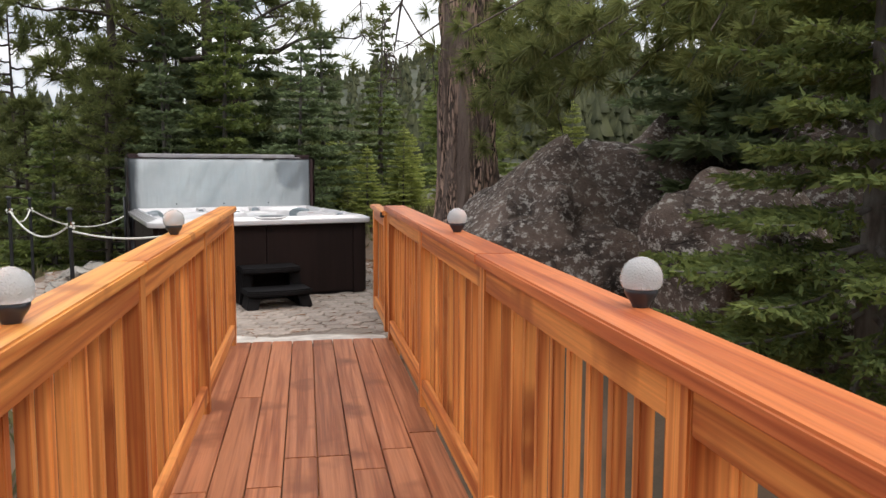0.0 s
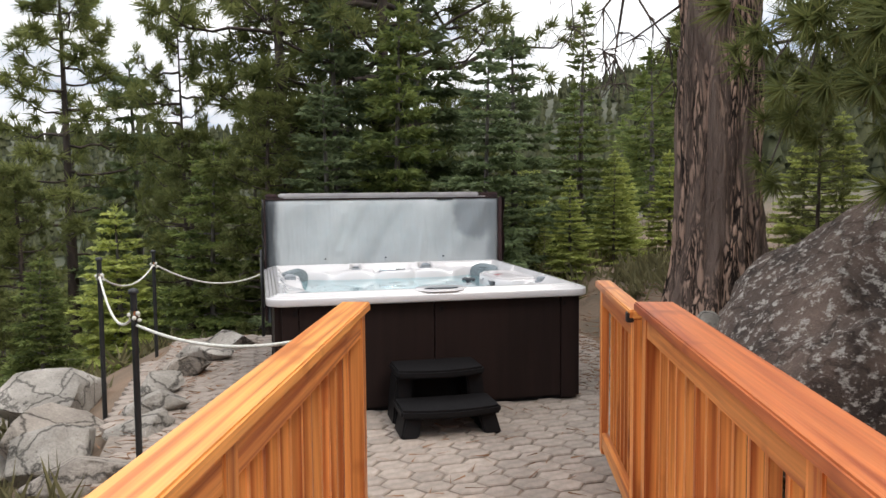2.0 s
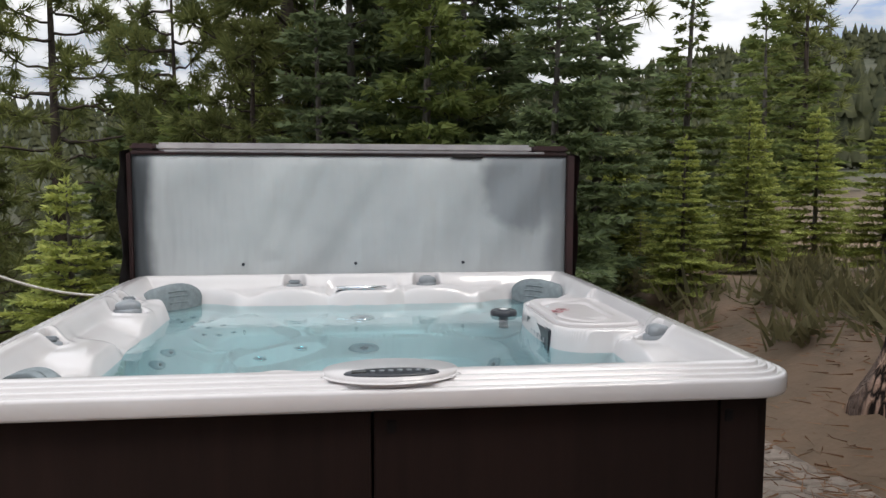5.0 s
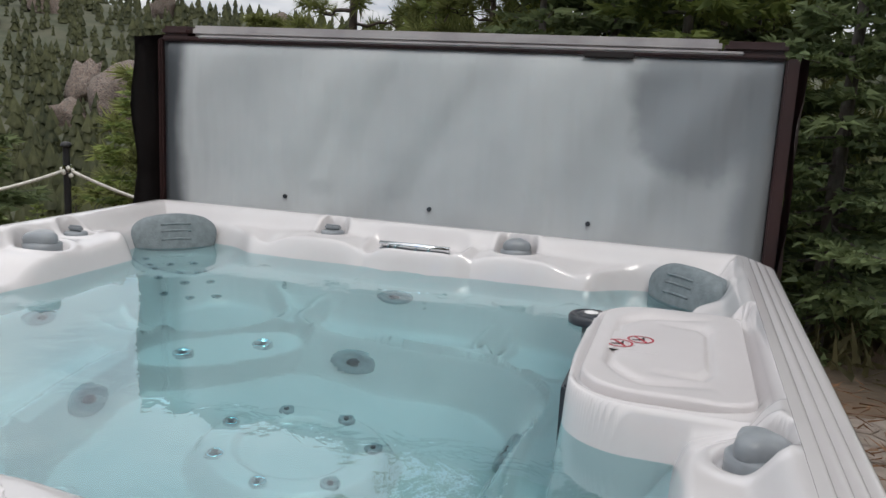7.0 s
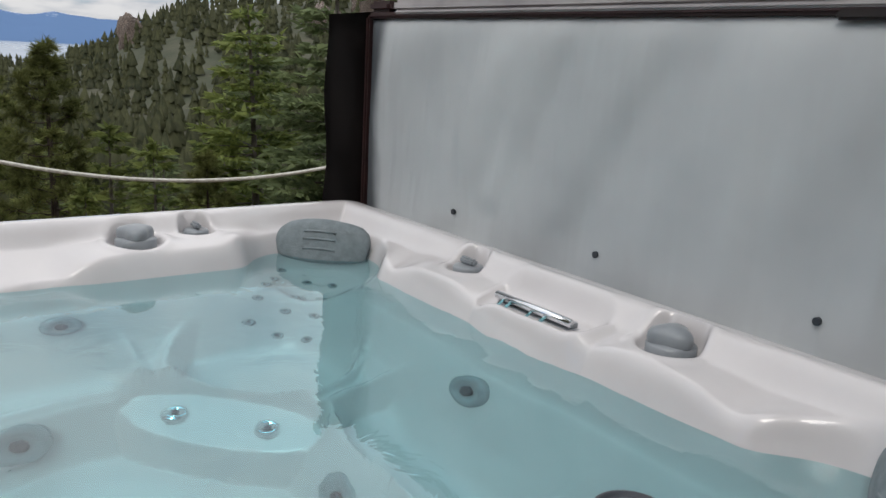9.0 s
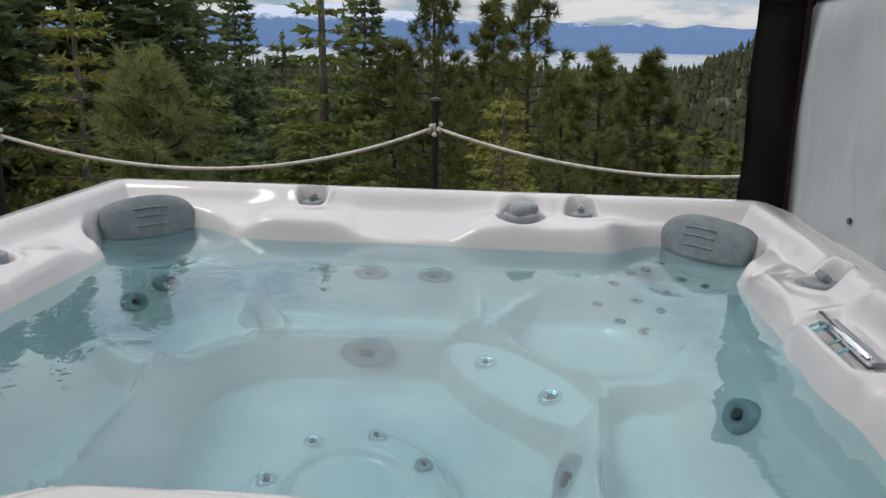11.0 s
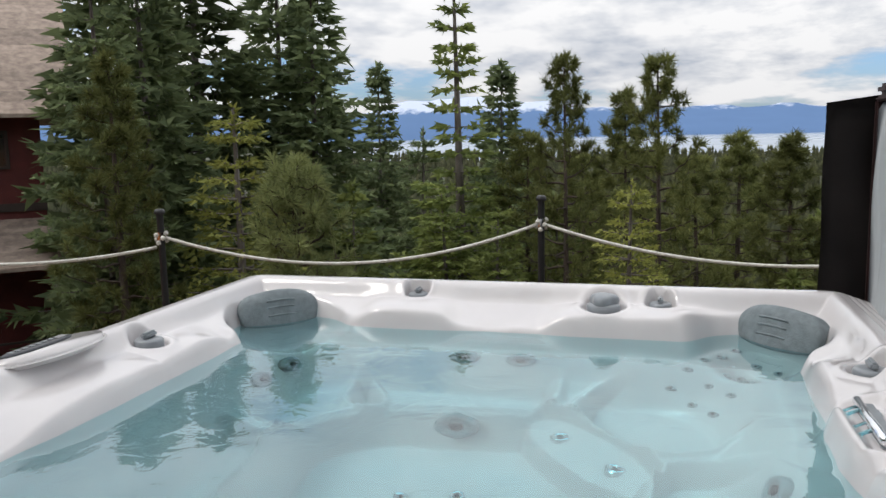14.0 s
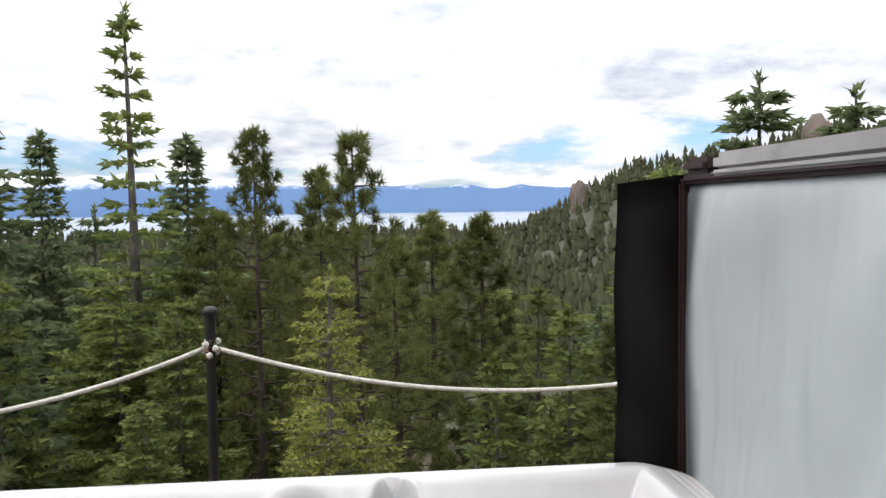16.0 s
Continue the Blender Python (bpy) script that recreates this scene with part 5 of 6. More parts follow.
def make_rock(x, y, z, rx, ry, rz, mat, seed, yaw=0, rough=0.22, label="grey granite boulder", level=4, cuts=5):
    bm = bmesh.new()
    bmesh.ops.create_icosphere(bm, subdivisions=level, radius=1)
    o = Vector((seed * 7.3, seed * 3.1, seed * 1.7))
    for v in bm.verts:
        d = v.co.normalized()
        k = 1 + rough * 1.7 * noise.noise(d * 1.2 + o) + rough * 1.0 * noise.noise(d * 2.6 + o) - rough * 0.55 * abs(noise.noise(d * 5.5 + o)) + rough * 0.22 * noise.noise(d * 11 + o) + rough * 0.12 * noise.noise(d * 24 + o)
        p = d * k
        for n in range(cuts):   # cut broken faces
            f = Vector((sin(seed * 1.7 + n * 2.1), cos(seed * 2.3 + n * 1.3), sin(seed + n * 1.7) * (0.6 if cuts < 6 else 1.1))).normalized()
            e = p.dot(f) - (0.66 if cuts < 6 else 0.50 + 0.12 * sin(seed * 3.1 + n * 1.9))
            if e > 0:
                p -= f * e * (0.82 if cuts < 6 else 0.93)
        v.co = Vector((p.x * rx, p.y * ry, p.z * rz))
    ob = link("boulder", bm, mat, smooth=True)
    ob.matrix_basis = pose(x, y, z, 0, 0, yaw)
    tagged(ob, label, "boulder")
    return ob


make_rock(2.22, -2.9, 0.44, 1.15, 1.25, 0.98, M_ROCK, 1, 15, 0.22, "big lichen-speckled brown granite boulder beside the deck", 5)
make_rock(2.75, -5.0, 0.45, 0.85, 0.9, 1.0, M_ROCK, 2, 40, 0.2, "dark lichen-speckled granite boulder beside the deck", 5)
make_rock(4.5, -1.9, 0.8, 1.2, 1.2, 1.2, M_ROCK, 3, 70, 0.25, "weathered granite boulder behind the larger rocks", 4)
make_rock(5.1, -4.2, 0.9, 1.5, 1.3, 1.5, M_ROCK, 14, 70, 0.25, "weathered granite boulder under the trees", 4)
make_rock(1.95, -1.55, 0.30, 0.42, 0.34, 0.36, M_ROCKG, 4, 20, 0.2, "rounded grey stone at the foot of the tree")
make_rock(2.5, -1.55, 0.32, 0.40, 0.42, 0.34, M_ROCKG, 5, 80, 0.2, "rounded grey stone at the foot of the tree")
make_rock(1.75, -0.9, 0.02, 0.28, 0.2, 0.12, M_ROCKT, 6, 10, 0.2, "flat tan stone at the patio edge")
LEFT = [(-2.7, -0.6, -0.22, 0.55, 0.5, 0.42), (-2.45, -1.3, -0.1, 0.40, 0.42, 0.34), (-3.7, 0.2, -0.62, 0.8, 0.8, 0.6), (-2.95, 0.7, -0.26, 0.75, 0.65, 0.42),
        (-2.12, -2.0, -0.02, 0.34, 0.26, 0.2), (-2.0, -1.15, 0.0, 0.2, 0.24, 0.17), (-1.98, -0.65, 0.02, 0.22, 0.26, 0.16), (-2.0, -0.1, 0.03, 0.25, 0.2, 0.17),
        (-1.9, 0.55, 0.04, 0.28, 0.2, 0.18), (-1.72, 1.1, 0.04, 0.3, 0.22, 0.17), (-1.5, 1.65, 0.02, 0.26, 0.22, 0.2), (-3.3, -1.7, -0.42, 0.7, 0.6, 0.55), (-2.95, -2.35, -0.3, 0.5, 0.5, 0.42), (-3.4, -0.7, -0.45, 0.6, 0.6, 0.52),
        (-2.5, -2.75, -0.3, 0.55, 0.5, 0.34), (-4.6, -1.4, -1.0, 0.9, 0.8, 0.7), (-3.7, 1.5, -0.75, 0.8, 0.7, 0.6), (-1.95, -2.75, -0.2, 0.4, 0.3, 0.22), (-3.0, -3.6, -0.5, 0.8, 0.7, 0.4)]
for k, (x, y, z, a, b, c_) in enumerate(LEFT):
    if a < 0.36:
        a, b = a * 1.3, b * 1.3
    make_rock(x, y, z, a, b, c_, M_ROCKG if k % 4 else M_ROCKT, 20 + k, k * 37, 0.22, "grey granite boulder edging the patio" if a > 0.45 else "broken grey edging stone beside the patio", 5 if a > 0.5 else 4, 11)


def make_slab():
    bm = bmesh.new()
    ring = [(-0.82, -3.33), (-0.3, -3.50), (0.36, -3.66), (0.42, -3.40), (0.20, -3.28), (-0.1, -3.12), (-0.42, -3.10), (-0.70, -2.98), (-1.0, -3.05)]
    top = [bm.verts.new((x, y, 0.012 + 0.01 * sin(i * 2.0))) for i, (x, y) in enumerate(ring)]
    low = [bm.verts.new((x, y, -0.12)) for x, y in ring]
    bm.faces.new(top)
    for i in range(len(ring)):
        k = (i + 1) % len(ring)
        bm.faces.new((low[i], low[k], top[k], top[i]))
    bmesh.ops.recalc_face_normals(bm, faces=bm.faces[:])
    bmesh.ops.bevel(bm, geom=[e for e in bm.edges if all(v.co.z > 0 for v in e.verts)], offset=0.012, segments=2, affect="EDGES")
    tagged(link("threshold_stone", bm, M_SLAB), "pale flat granite threshold stone between deck and patio", "stone slab")


make_slab()

# == trees ==


def spray_mesh(P, D, length, width, rng):
    """Small pointed leaf blades: at points P, along directions D."""
    n = len(P)
    side = np.cross(D, rng.normal(size=(n, 3)))
    side /= np.linalg.norm(side, axis=1, keepdims=True) + 1e-9
    ln = (length * rng.uniform(0.7, 1.3, n))[:, None]
    w = (width * rng.uniform(0.7, 1.3, n))[:, None]
    low = P + D * ln * 0.15
    V = np.stack([low + side * w * 0.62, P + D * ln, low - side * w * 0.62], 1).reshape(-1, 3)
    F = np.arange(n * 3).reshape(-1, 3)
    return V, F


def unit(v):
    return v / (np.linalg.norm(v, axis=-1, keepdims=True) + 1e-9)


def limb_geometry(limbs, n=4):
    """Tapered tubes as arrays; each limb is (points, radius at base, radius at tip)."""
    V, F, o = [], [], 0
    for pts, r0, r1 in limbs:
        pts = np.asarray(pts)
        m = len(pts)
        t = unit(np.gradient(pts, axis=0))
        ref = np.where(np.abs(t[:, 2:3]) > 0.9, np.array([[1.0, 0, 0]]), np.array([[0, 0, 1.0]]))
        a = unit(np.cross(t, ref))
        b = np.cross(t, a)
        r = np.linspace(r0, r1, m)[:, None, None]
        ang = np.linspace(0, 2 * pi, n, endpoint=False)
        ring = pts[:, None, :] + r * (a[:, None, :] * np.cos(ang)[None, :, None] + b[:, None, :] * np.sin(ang)[None, :, None])
        V.append(ring.reshape(-1, 3))
        i, j = np.meshgrid(np.arange(m - 1), np.arange(n), indexing="ij")
        k = (j + 1) % n
        F.append((np.stack([i * n + j, i * n + k, (i + 1) * n + k, (i + 1) * n + j], -1).reshape(-1, 4)) + o)
        o += m * n
    return np.concatenate(V), np.concatenate(F)


def fir_tree(height, radius, seed, leaf, bark, sprays=9, whorls=None, first=0.08, blade=(0.10, 0.034), thin_top=0.0, label="", power=0.85, name="fir_tree"):
    rng = np.random.RandomState(seed)
    H = height
    whorls = whorls or int(H * 4.2)
    bend = rng.uniform(-0.02, 0.02, 2) * H
    tz = np.linspace(-0.6, H, 14)
    axis = lambda z: np.stack([bend[0] * (z / H) ** 2, bend[1] * (z / H) ** 2, z], -1)
    r_base = 0.014 * H + 0.03
    limbs = [(axis(tz), r_base, 0.012)]
    P, D = [], []
    for w in range(whorls):
        f = first + (1 - first) * (w + rng.uniform(-0.3, 0.3)) / whorls
        if f > 0.99:
            continue
        L0 = radius * (1 - f) ** power + 0.10
        if thin_top and f > thin_top:
            L0 *= 0.72
        nb = rng.randint(4, 7) if not (thin_top and f > thin_top) else rng.randint(3, 5)
        a0 = rng.uniform(0, 2 * pi)
        for b in range(nb):
            if rng.rand() < 0.08:
                continue
            az = a0 + 2 * pi * b / nb + rng.uniform(-0.3, 0.3)
            Lb = L0 * rng.uniform(0.62, 1.18)
            u = np.array([cos(az), sin(az), 0.0])
            s = np.linspace(0, 1, 7)
            rise = 0.30 * (f - 0.25)
            droop = -0.22 * (1 - f)
            base = axis(np.array([f * H + rng.uniform(-0.04, 0.04) * H / whorls]))[0]
            pts = base + u * (Lb * s)[:, None] + np.array([0, 0, 1.0]) * (Lb * (rise * s + droop * 1.6 * s * (1 - 0.75 * s)))[:, None]
            limbs.append((pts, 0.006 + 0.012 * Lb, 0.003))
            nt = max(4, int(Lb / (0.075 if H < 6.5 else 0.11)))
            v = np.array([-u[1], u[0], 0.0])
            for k in range(nt):
                q = 0.16 + 0.84 * (k + rng.uniform(0, 1)) / nt
                i = min(int(q * 6), 5)
                p = pts[i] + (pts[i + 1] - pts[i]) * (q * 6 - i)
                lt = Lb * 0.42 * (1.08 - q) + 0.07
                for sd in (-1, 1):
                    d = unit(u * 0.75 + v * sd * rng.uniform(0.55, 0.95) + np.array([0, 0, rng.uniform(-0.22, 0.08)]))
                    m = max(2, int(sprays * lt / 0.3))
                    t = rng.uniform(0.0, 1.0, m)
                    P.append(p + d * (lt * t)[:, None] + rng.normal(size=(m, 3)) * 0.012)
                    D.append(unit(d + rng.normal(size=(m, 3)) * np.array([0.42, 0.42, 0.3])))
    m = 40
    P.append(axis(rng.uniform(0.93, 1.0, m) * H)); D.append(unit(rng.normal(size=(m, 3)) * 0.7 + np.array([0, 0, 0.6])))
    P, D = np.concatenate(P), np.concatenate(D)
    root = tagged(new(name), label, "tree")
    if sprays <= 3:
        limbs = [limbs[0]] + [(p[::3], a, b) for p, a, b in limbs[1:]]
    V, F = limb_geometry(limbs, 3 if sprays <= 3 else 4)
    raw("trunk", V, F, bark, root, smooth=True)
    V, F = spray_mesh(P, D, blade[0], blade[1], rng)
    raw("crown", V, F, leaf, root)
    return root


def pine_tree(height, radius, seed, leaf, bark, first=0.3, branches=46, needle=(0.17, 0.012), per=34, tufts=6, label="", trunk_r=None, name="pine_tree", top=0.25, lean=0.02):
    rng = np.random.RandomState(seed)
    H = height
    bend = rng.uniform(-lean, lean, 2) * H
    axis = lambda z: np.stack([bend[0] * (z / H) ** 2, bend[1] * (z / H) ** 2, z], -1)
    limbs = [(axis(np.linspace(-0.6, H, 14)), trunk_r or (0.013 * H + 0.03), 0.014)]
    P, D = [], []

    def tuft(p, d, k=1.0):
        m = int(per * k)
        dirs = unit(d * 0.75 + rng.normal(size=(m, 3)) * 0.62)
        P.append(np.repeat(p[None, :], m, 0) - d * rng.uniform(0, 0.10, (m, 1)))
        D.append(dirs)

    for b in range(branches):
        f = first + (1 - first) * ((b + rng.uniform(0, 1)) / branches) ** 0.9
        az = b * 2.399 + rng.uniform(-0.4, 0.4)
        shape = min(1.0, 0.55 + 1.6 * (f - first)) * ((1 - f) / (1 - first)) ** 0.62 + top * 0.3
        Lb = radius * shape * rng.uniform(0.65, 1.15)
        u = np.array([cos(az), sin(az), 0.0])
        s = np.linspace(0, 1, 7)
        up = rng.uniform(0.05, 0.5) + 0.45 * (f - 0.5)
        wig = rng.normal(size=(7, 3)) * 0.03 * Lb
        wig[0] = 0
        base = axis(np.array([f * H]))[0]
        pts = base + u * (Lb * s)[:, None] + np.array([0, 0, 1.0]) * (Lb * (up * s * s - 0.10 * s))[:, None] + wig
        limbs.append((pts, 0.008 + 0.016 * Lb, 0.005))
        tuft(pts[-1], unit(pts[-1] - pts[-2]), 1.3)
        for k in range(tufts):
            q = rng.uniform(0.35, 1.0)
            i = min(int(q * 6), 5)
            p = pts[i] + (pts[i + 1] - pts[i]) * (q * 6 - i)
            d = unit(u * 0.5 + rng.normal(size=3) * 0.55 + np.array([0, 0, 0.35]))
            l = rng.uniform(0.12, 0.30) * (0.5 + 0.5 * Lb / max(radius, 0.1)) * (radius / 1.4) ** 0.5
            e = p + d * l
            limbs.append((np.stack([p, p + d * l * 0.5 + rng.normal(size=3) * 0.01, e]), 0.008, 0.004))
            tuft(e, d)
    tuft(axis(np.array([H]))[0], np.array([0, 0, 1.0]), 1.6)
    P, D = np.concatenate(P), np.concatenate(D)
    root = tagged(new(name), label, "tree")
    V, F = limb_geometry(limbs)
    raw("trunk", V, F, bark, root, smooth=True)
    V, F = spray_mesh(P, D, needle[0], needle[1], rng)
    raw("crown", V, F, leaf, root)
    return root


def plant(proto, x, y, top, proto_h, yaw, wide=1.0, z=None, label=""):
    """A copy of a tree that stands on the ground with its top at the given height."""
    g = float(ground_z(x, y)) if z is None else z
    k = (top - g) / proto_h
    t = copy_thing(proto, Matrix.Translation((x, y, g)) @ pose(0, 0, 0, 0, 0, yaw) @ Matrix.Diagonal((k * wide, k * wide, k, 1)))
    if label:
        t["label"] = label
    return t


FIR_A = fir_tree(6.0, 1.5, 11, M_FIR, M_BARKG, sprays=11, blade=(0.145, 0.05), label="green fir tree with layered drooping branches")
FIR_B = fir_tree(6.0, 1.35, 12, M_FIRD, M_BARKG, sprays=11, blade=(0.145, 0.05), label="dark green fir tree with layered branches")
FIR_C = fir_tree(9.0, 1.5, 13, M_FIR, M_BARKG, sprays=7, blade=(0.18, 0.07), thin_top=0.55, first=0.1, whorls=30, label="tall sparse fir tree with bare pale upper trunk")
FIR_Y = fir_tree(3.2, 0.85, 14, M_FIRY, M_BARKG, sprays=11, blade=(0.075, 0.026), whorls=20, label="young yellow-green fir tree")
FIR_G = fir_tree(6.0, 1.5, 17, M_FIRG, M_BARKG, sprays=11, blade=(0.145, 0.05), label="bright green young fir tree with layered boughs")
FIR_T = fir_tree(12.0, 2.1, 18, M_FIRD, M_BARKG, sprays=3, whorls=42, first=0.12, blade=(0.32, 0.125), label="tall dark green fir tree with pale trunk")
FIR_L = fir_tree(7.0, 1.35, 15, M_FIRD, M_BARKG, sprays=3, whorls=18, blade=(0.26, 0.11), label="dark conifer in the forest below the terrace")
FIR_M = fir_tree(7.0, 1.6, 16, M_FIR, M_BARKG, sprays=3, whorls=18, blade=(0.26, 0.11), label="green conifer in the forest below the terrace")
PINE_A = pine_tree(6.5, 1.35, 21, M_PINE, M_BARKD, first=0.12, branches=64, tufts=7, needle=(0.17, 0.016), label="young ponderosa pine with tufted olive-green needles")
PINE_B = pine_tree(6.5, 1.0, 22, M_PINE, M_BARKD, first=0.15, branches=64, tufts=7, needle=(0.17, 0.016), label="slender ponderosa pine with tufted needles")
PINE_L = pine_tree(7.0, 1.3, 27, M_PINE, M_BARKD, first=0.12, branches=42, tufts=4, per=15, needle=(0.30, 0.04), label="olive-green pine in the forest below the terrace")
PINE_S = pine_tree(7.5, 1.6, 23, M_PINE, M_BARKD, first=0.42, branches=36, tufts=9, per=40, needle=(0.19, 0.016), label="open-crowned pine with bare dark trunk")
PINE_Y = pine_tree(2.6, 0.75, 24, M_PINEB, M_BARKD, first=0.08, branches=60, tufts=5, per=40, needle=(0.14, 0.009), label="bushy young pine with soft pale-green needles", top=0.6)
PINE_G = pine_tree(15.0, 4.2, 25, M_PINE, M_BARKD, first=0.22, branches=90, tufts=16, per=40, needle=(0.24, 0.018), label="tall pine with long spreading boughs of needles")
FIR_N = fir_tree(6.0, 1.5, 19, M_FIR, M_BARKG, sprays=22, blade=(0.085, 0.026), label="green fir tree with fine layered boughs")
PROTOS = [(FIR_N, 6.0), (FIR_G, 6.0), (FIR_T, 12.0), (FIR_A, 6.0), (FIR_B, 6.0), (FIR_C, 9.0), (FIR_Y, 3.2), (FIR_L, 7.0), (FIR_M, 7.0), (PINE_A, 6.5), (PINE_B, 6.5), (PINE_S, 7.5), (PINE_L, 7.0), (PINE_Y, 2.6), (PINE_G, 15.0)]
H = {p.name: h for p, h in PROTOS}


def put(proto, x, y, top, yaw=0, wide=1.0, **kw):
    return plant(proto, x, y, top, H[proto.name], yaw, wide, **kw)


# west of the terrace, towards the lake
put(FIR_C, -15.7, -3.93, 5.3, 20, 1.0)
put(FIR_T, -27.6, -5.4, 3.9, 40, 1.1)
put(FIR_T, -26.4, -9.7, 3.9, 80, 0.95)
put(PINE_A, -14.1, -1.4, 2.75, 10, 0.72)
put(PINE_A, -12.2, 0.39, 2.5, 100, 0.78)
put(PINE_B, -16.2, -0.34, 2.07, 50)
put(FIR_Y, -8.2, 0.04, 0.78, 30, 0.95)
put(PINE_Y, -6.3, -3.45, 1.05, 0, 0.95)
put(FIR_Y, -10.4, -6.45, 1.9, 130, 1.0)
put(FIR_T, -16.9, -11.2, 8.3, 60, 1.1)
put(FIR_T, -14.3, -11.4, 7.8, 10, 1.15)
put(FIR_T, -19.7, -10.2, 8.3, 200, 1.0)
put(FIR_T, -18.3, -8.6, 6.0, 90, 1.1)
put(FIR_T, -12.1, -9.3, 6.2, 300, 1.0)
put(FIR_M, -13.1, -5.5, 0.43, 15)
put(FIR_B, -23.1, -7.1, 1.5, 15)
put(PINE_B, -20.2, 2.3, 1.1, 15, 1.2)
put(PINE_B, -16.1, 3.0, 1.1, 75, 1.2)
put(PINE_A, -14.2, 1.1, 0.8, 75, 1.1)
put(PINE_A, -16.0, -2.5, 1.3, 175, 1.1)
put(FIR_A, -11.0, -2.2, 0.2, 175, 1.1)
put(PINE_A, -20.1, -1.6, 0.66, 15, 1.2)
put(FIR_B, -10.4, -9.0, 4.8, 222, 0.75)
put(PINE_B, -9.3, -8.0, 2.6, 22, 1.0)
put(FIR_M, -10.0, 2.2, -0.6, 22, 1.3)
put(PINE_B, -9.8, 3.8, -0.2, 22, 1.3)
put(FIR_M, -12.5, 3.9, -0.3, 52, 1.3)
put(FIR_A, -14.0, -3.8, 0.2, 91, 1.2)
put(FIR_A, -8.6, -2.0, -0.7, 17, 1.3)
# north of the terrace, behind the tub
put(PINE_S, -5.25, 12.5, 6.2, 30, 1.1)
put(FIR_B, -3.9, 13.3, 4.5, 30, 1.0)
put(PINE_S, -2.6, 10.0, 5.4, 140, 0.7)
put(PINE_A, -1.1, 6.2, 3.0, 100, 1.2)
put(FIR_B, -0.25, 4.6, 3.0, 0, 1.15)
put(FIR_A, 0.75, 5.0, 4.2, 70, 0.9)
put(FIR_B, 1.75, 3.75, 3.5, 200, 1.1)
put(FIR_B, 2.7, 5.4, 4.0, 70, 1.1)
put(FIR_C, 5.3, 9.1, 5.3, 33, 1.15)
put(FIR_G, 4.7, 5.8, 2.0, 120, 1.1)
put(FIR_M, 1.6, 9.2, 3.5, 20, 1.0)
put(FIR_B, 0.4, 8.3, 4.4, 260, 1.0)
put(FIR_G, 4.8, 10.5, 2.0, 280, 1.2)
put(PINE_G, 1.0, 7.9, 13.0, 40, 1.0)
put(PINE_A, -5.6, 10.1, 2.0, 10, 1.2)
put(FIR_G, -1.3, 8.6, 2.6, 190, 1.1)
put(PINE_A, -2.4, 8.6, 2.6, 250, 1.2)
put(FIR_G, 8.6, 6.4, 2.6, 10, 1.2)
put(FIR_G, 7.0, 3.4, 2.6, 310, 1.1)
put(PINE_S, -0.7, 8.0, 7.5, 80, 1.2)
put(PINE_S, 0.4, 10.4, 8.5, 210, 1.3)
put(FIR_B, -8.9, 5.3, 3.0, 10, 1.2)
put(FIR_B, -7.4, 5.7, 2.6, 100, 1.2)
put(FIR_A, -13.1, 6.0, 2.1, 10, 1.2)
put(FIR_B, -17.0, 7.8, 1.7, 60, 1.2)
put(FIR_A, -4.4, 6.2, 0.6, 60, 1.3)
put(PINE_A, -6.4, 8.3, 1.2, 160, 1.3)
put(FIR_G, 3.0, 5.3, 1.6, 20, 1.2)
put(FIR_Y, 2.9, 4.6, 1.0, 20, 1.3)
put(FIR_G, 2.9, 3.6, 1.7, 80, 1.2)
put(FIR_G, 4.0, 4.6, 2.1, 200, 1.2)
put(FIR_G, 5.4, 4.4, 2.1, 140, 1.2)
put(FIR_G, 6.0, 6.6, 2.2, 40, 1.2)
put(FIR_B, 0.1, 6.7, 5.0, 20, 1.0)
put(FIR_G, 3.3, 6.8, 1.9, 320, 1.2)
put(FIR_A, -2.0, 7.0, 2.4, 120, 1.1)
put(FIR_G, -3.5, 7.6, 1.3, 20, 1.3)
put(FIR_B, 1.3, 6.4, 5.4, 210, 1.0)
put(FIR_A, -7.8, 9.8, 1.6, 210, 1.2)
put(PINE_A, -7.2, 12.5, 2.6, 210, 1.2)
# east of the deck, by the boulders
put(FIR_N, 2.35, -6.35, 5.4, 40, 0.95, label="large fir tree with low green boughs reaching the railing")
put(FIR_A, 5.3, -5.5, 6.5, 100, 1.1)
put(PINE_A, 7.0, -0.5, 3.4, 200, 1.1)
put(FIR_B, 4.9, -3.4, 7.5, 30, 1.1)
put(FIR_B, 6.4, -1.6, 8.0, 120, 1.1)
put(FIR_B, 6.5, -8.5, 7.0, 60, 1.2)
put(PINE_S, 6.2, -2.6, 9.0, 60, 1.1)
put(PINE_A, 5.2, 1.6, 2.6, 80, 1.1)
put(PINE_Y, 2.35, -5.6, 0.8, 80, 1.0)
put(PINE_Y, 2.0, -7.6, 0.6, 20, 1.1)
# behind the start of the walk
for k, (x, y) in enumerate(((-6, -16), (-2, -19), (4, -17), (9, -13), (-10, -19), (12, -5), (13, 3))):
    put((FIR_A, FIR_B)[k % 2], x, y, 7.5 + k % 3, k * 50, 1.2)


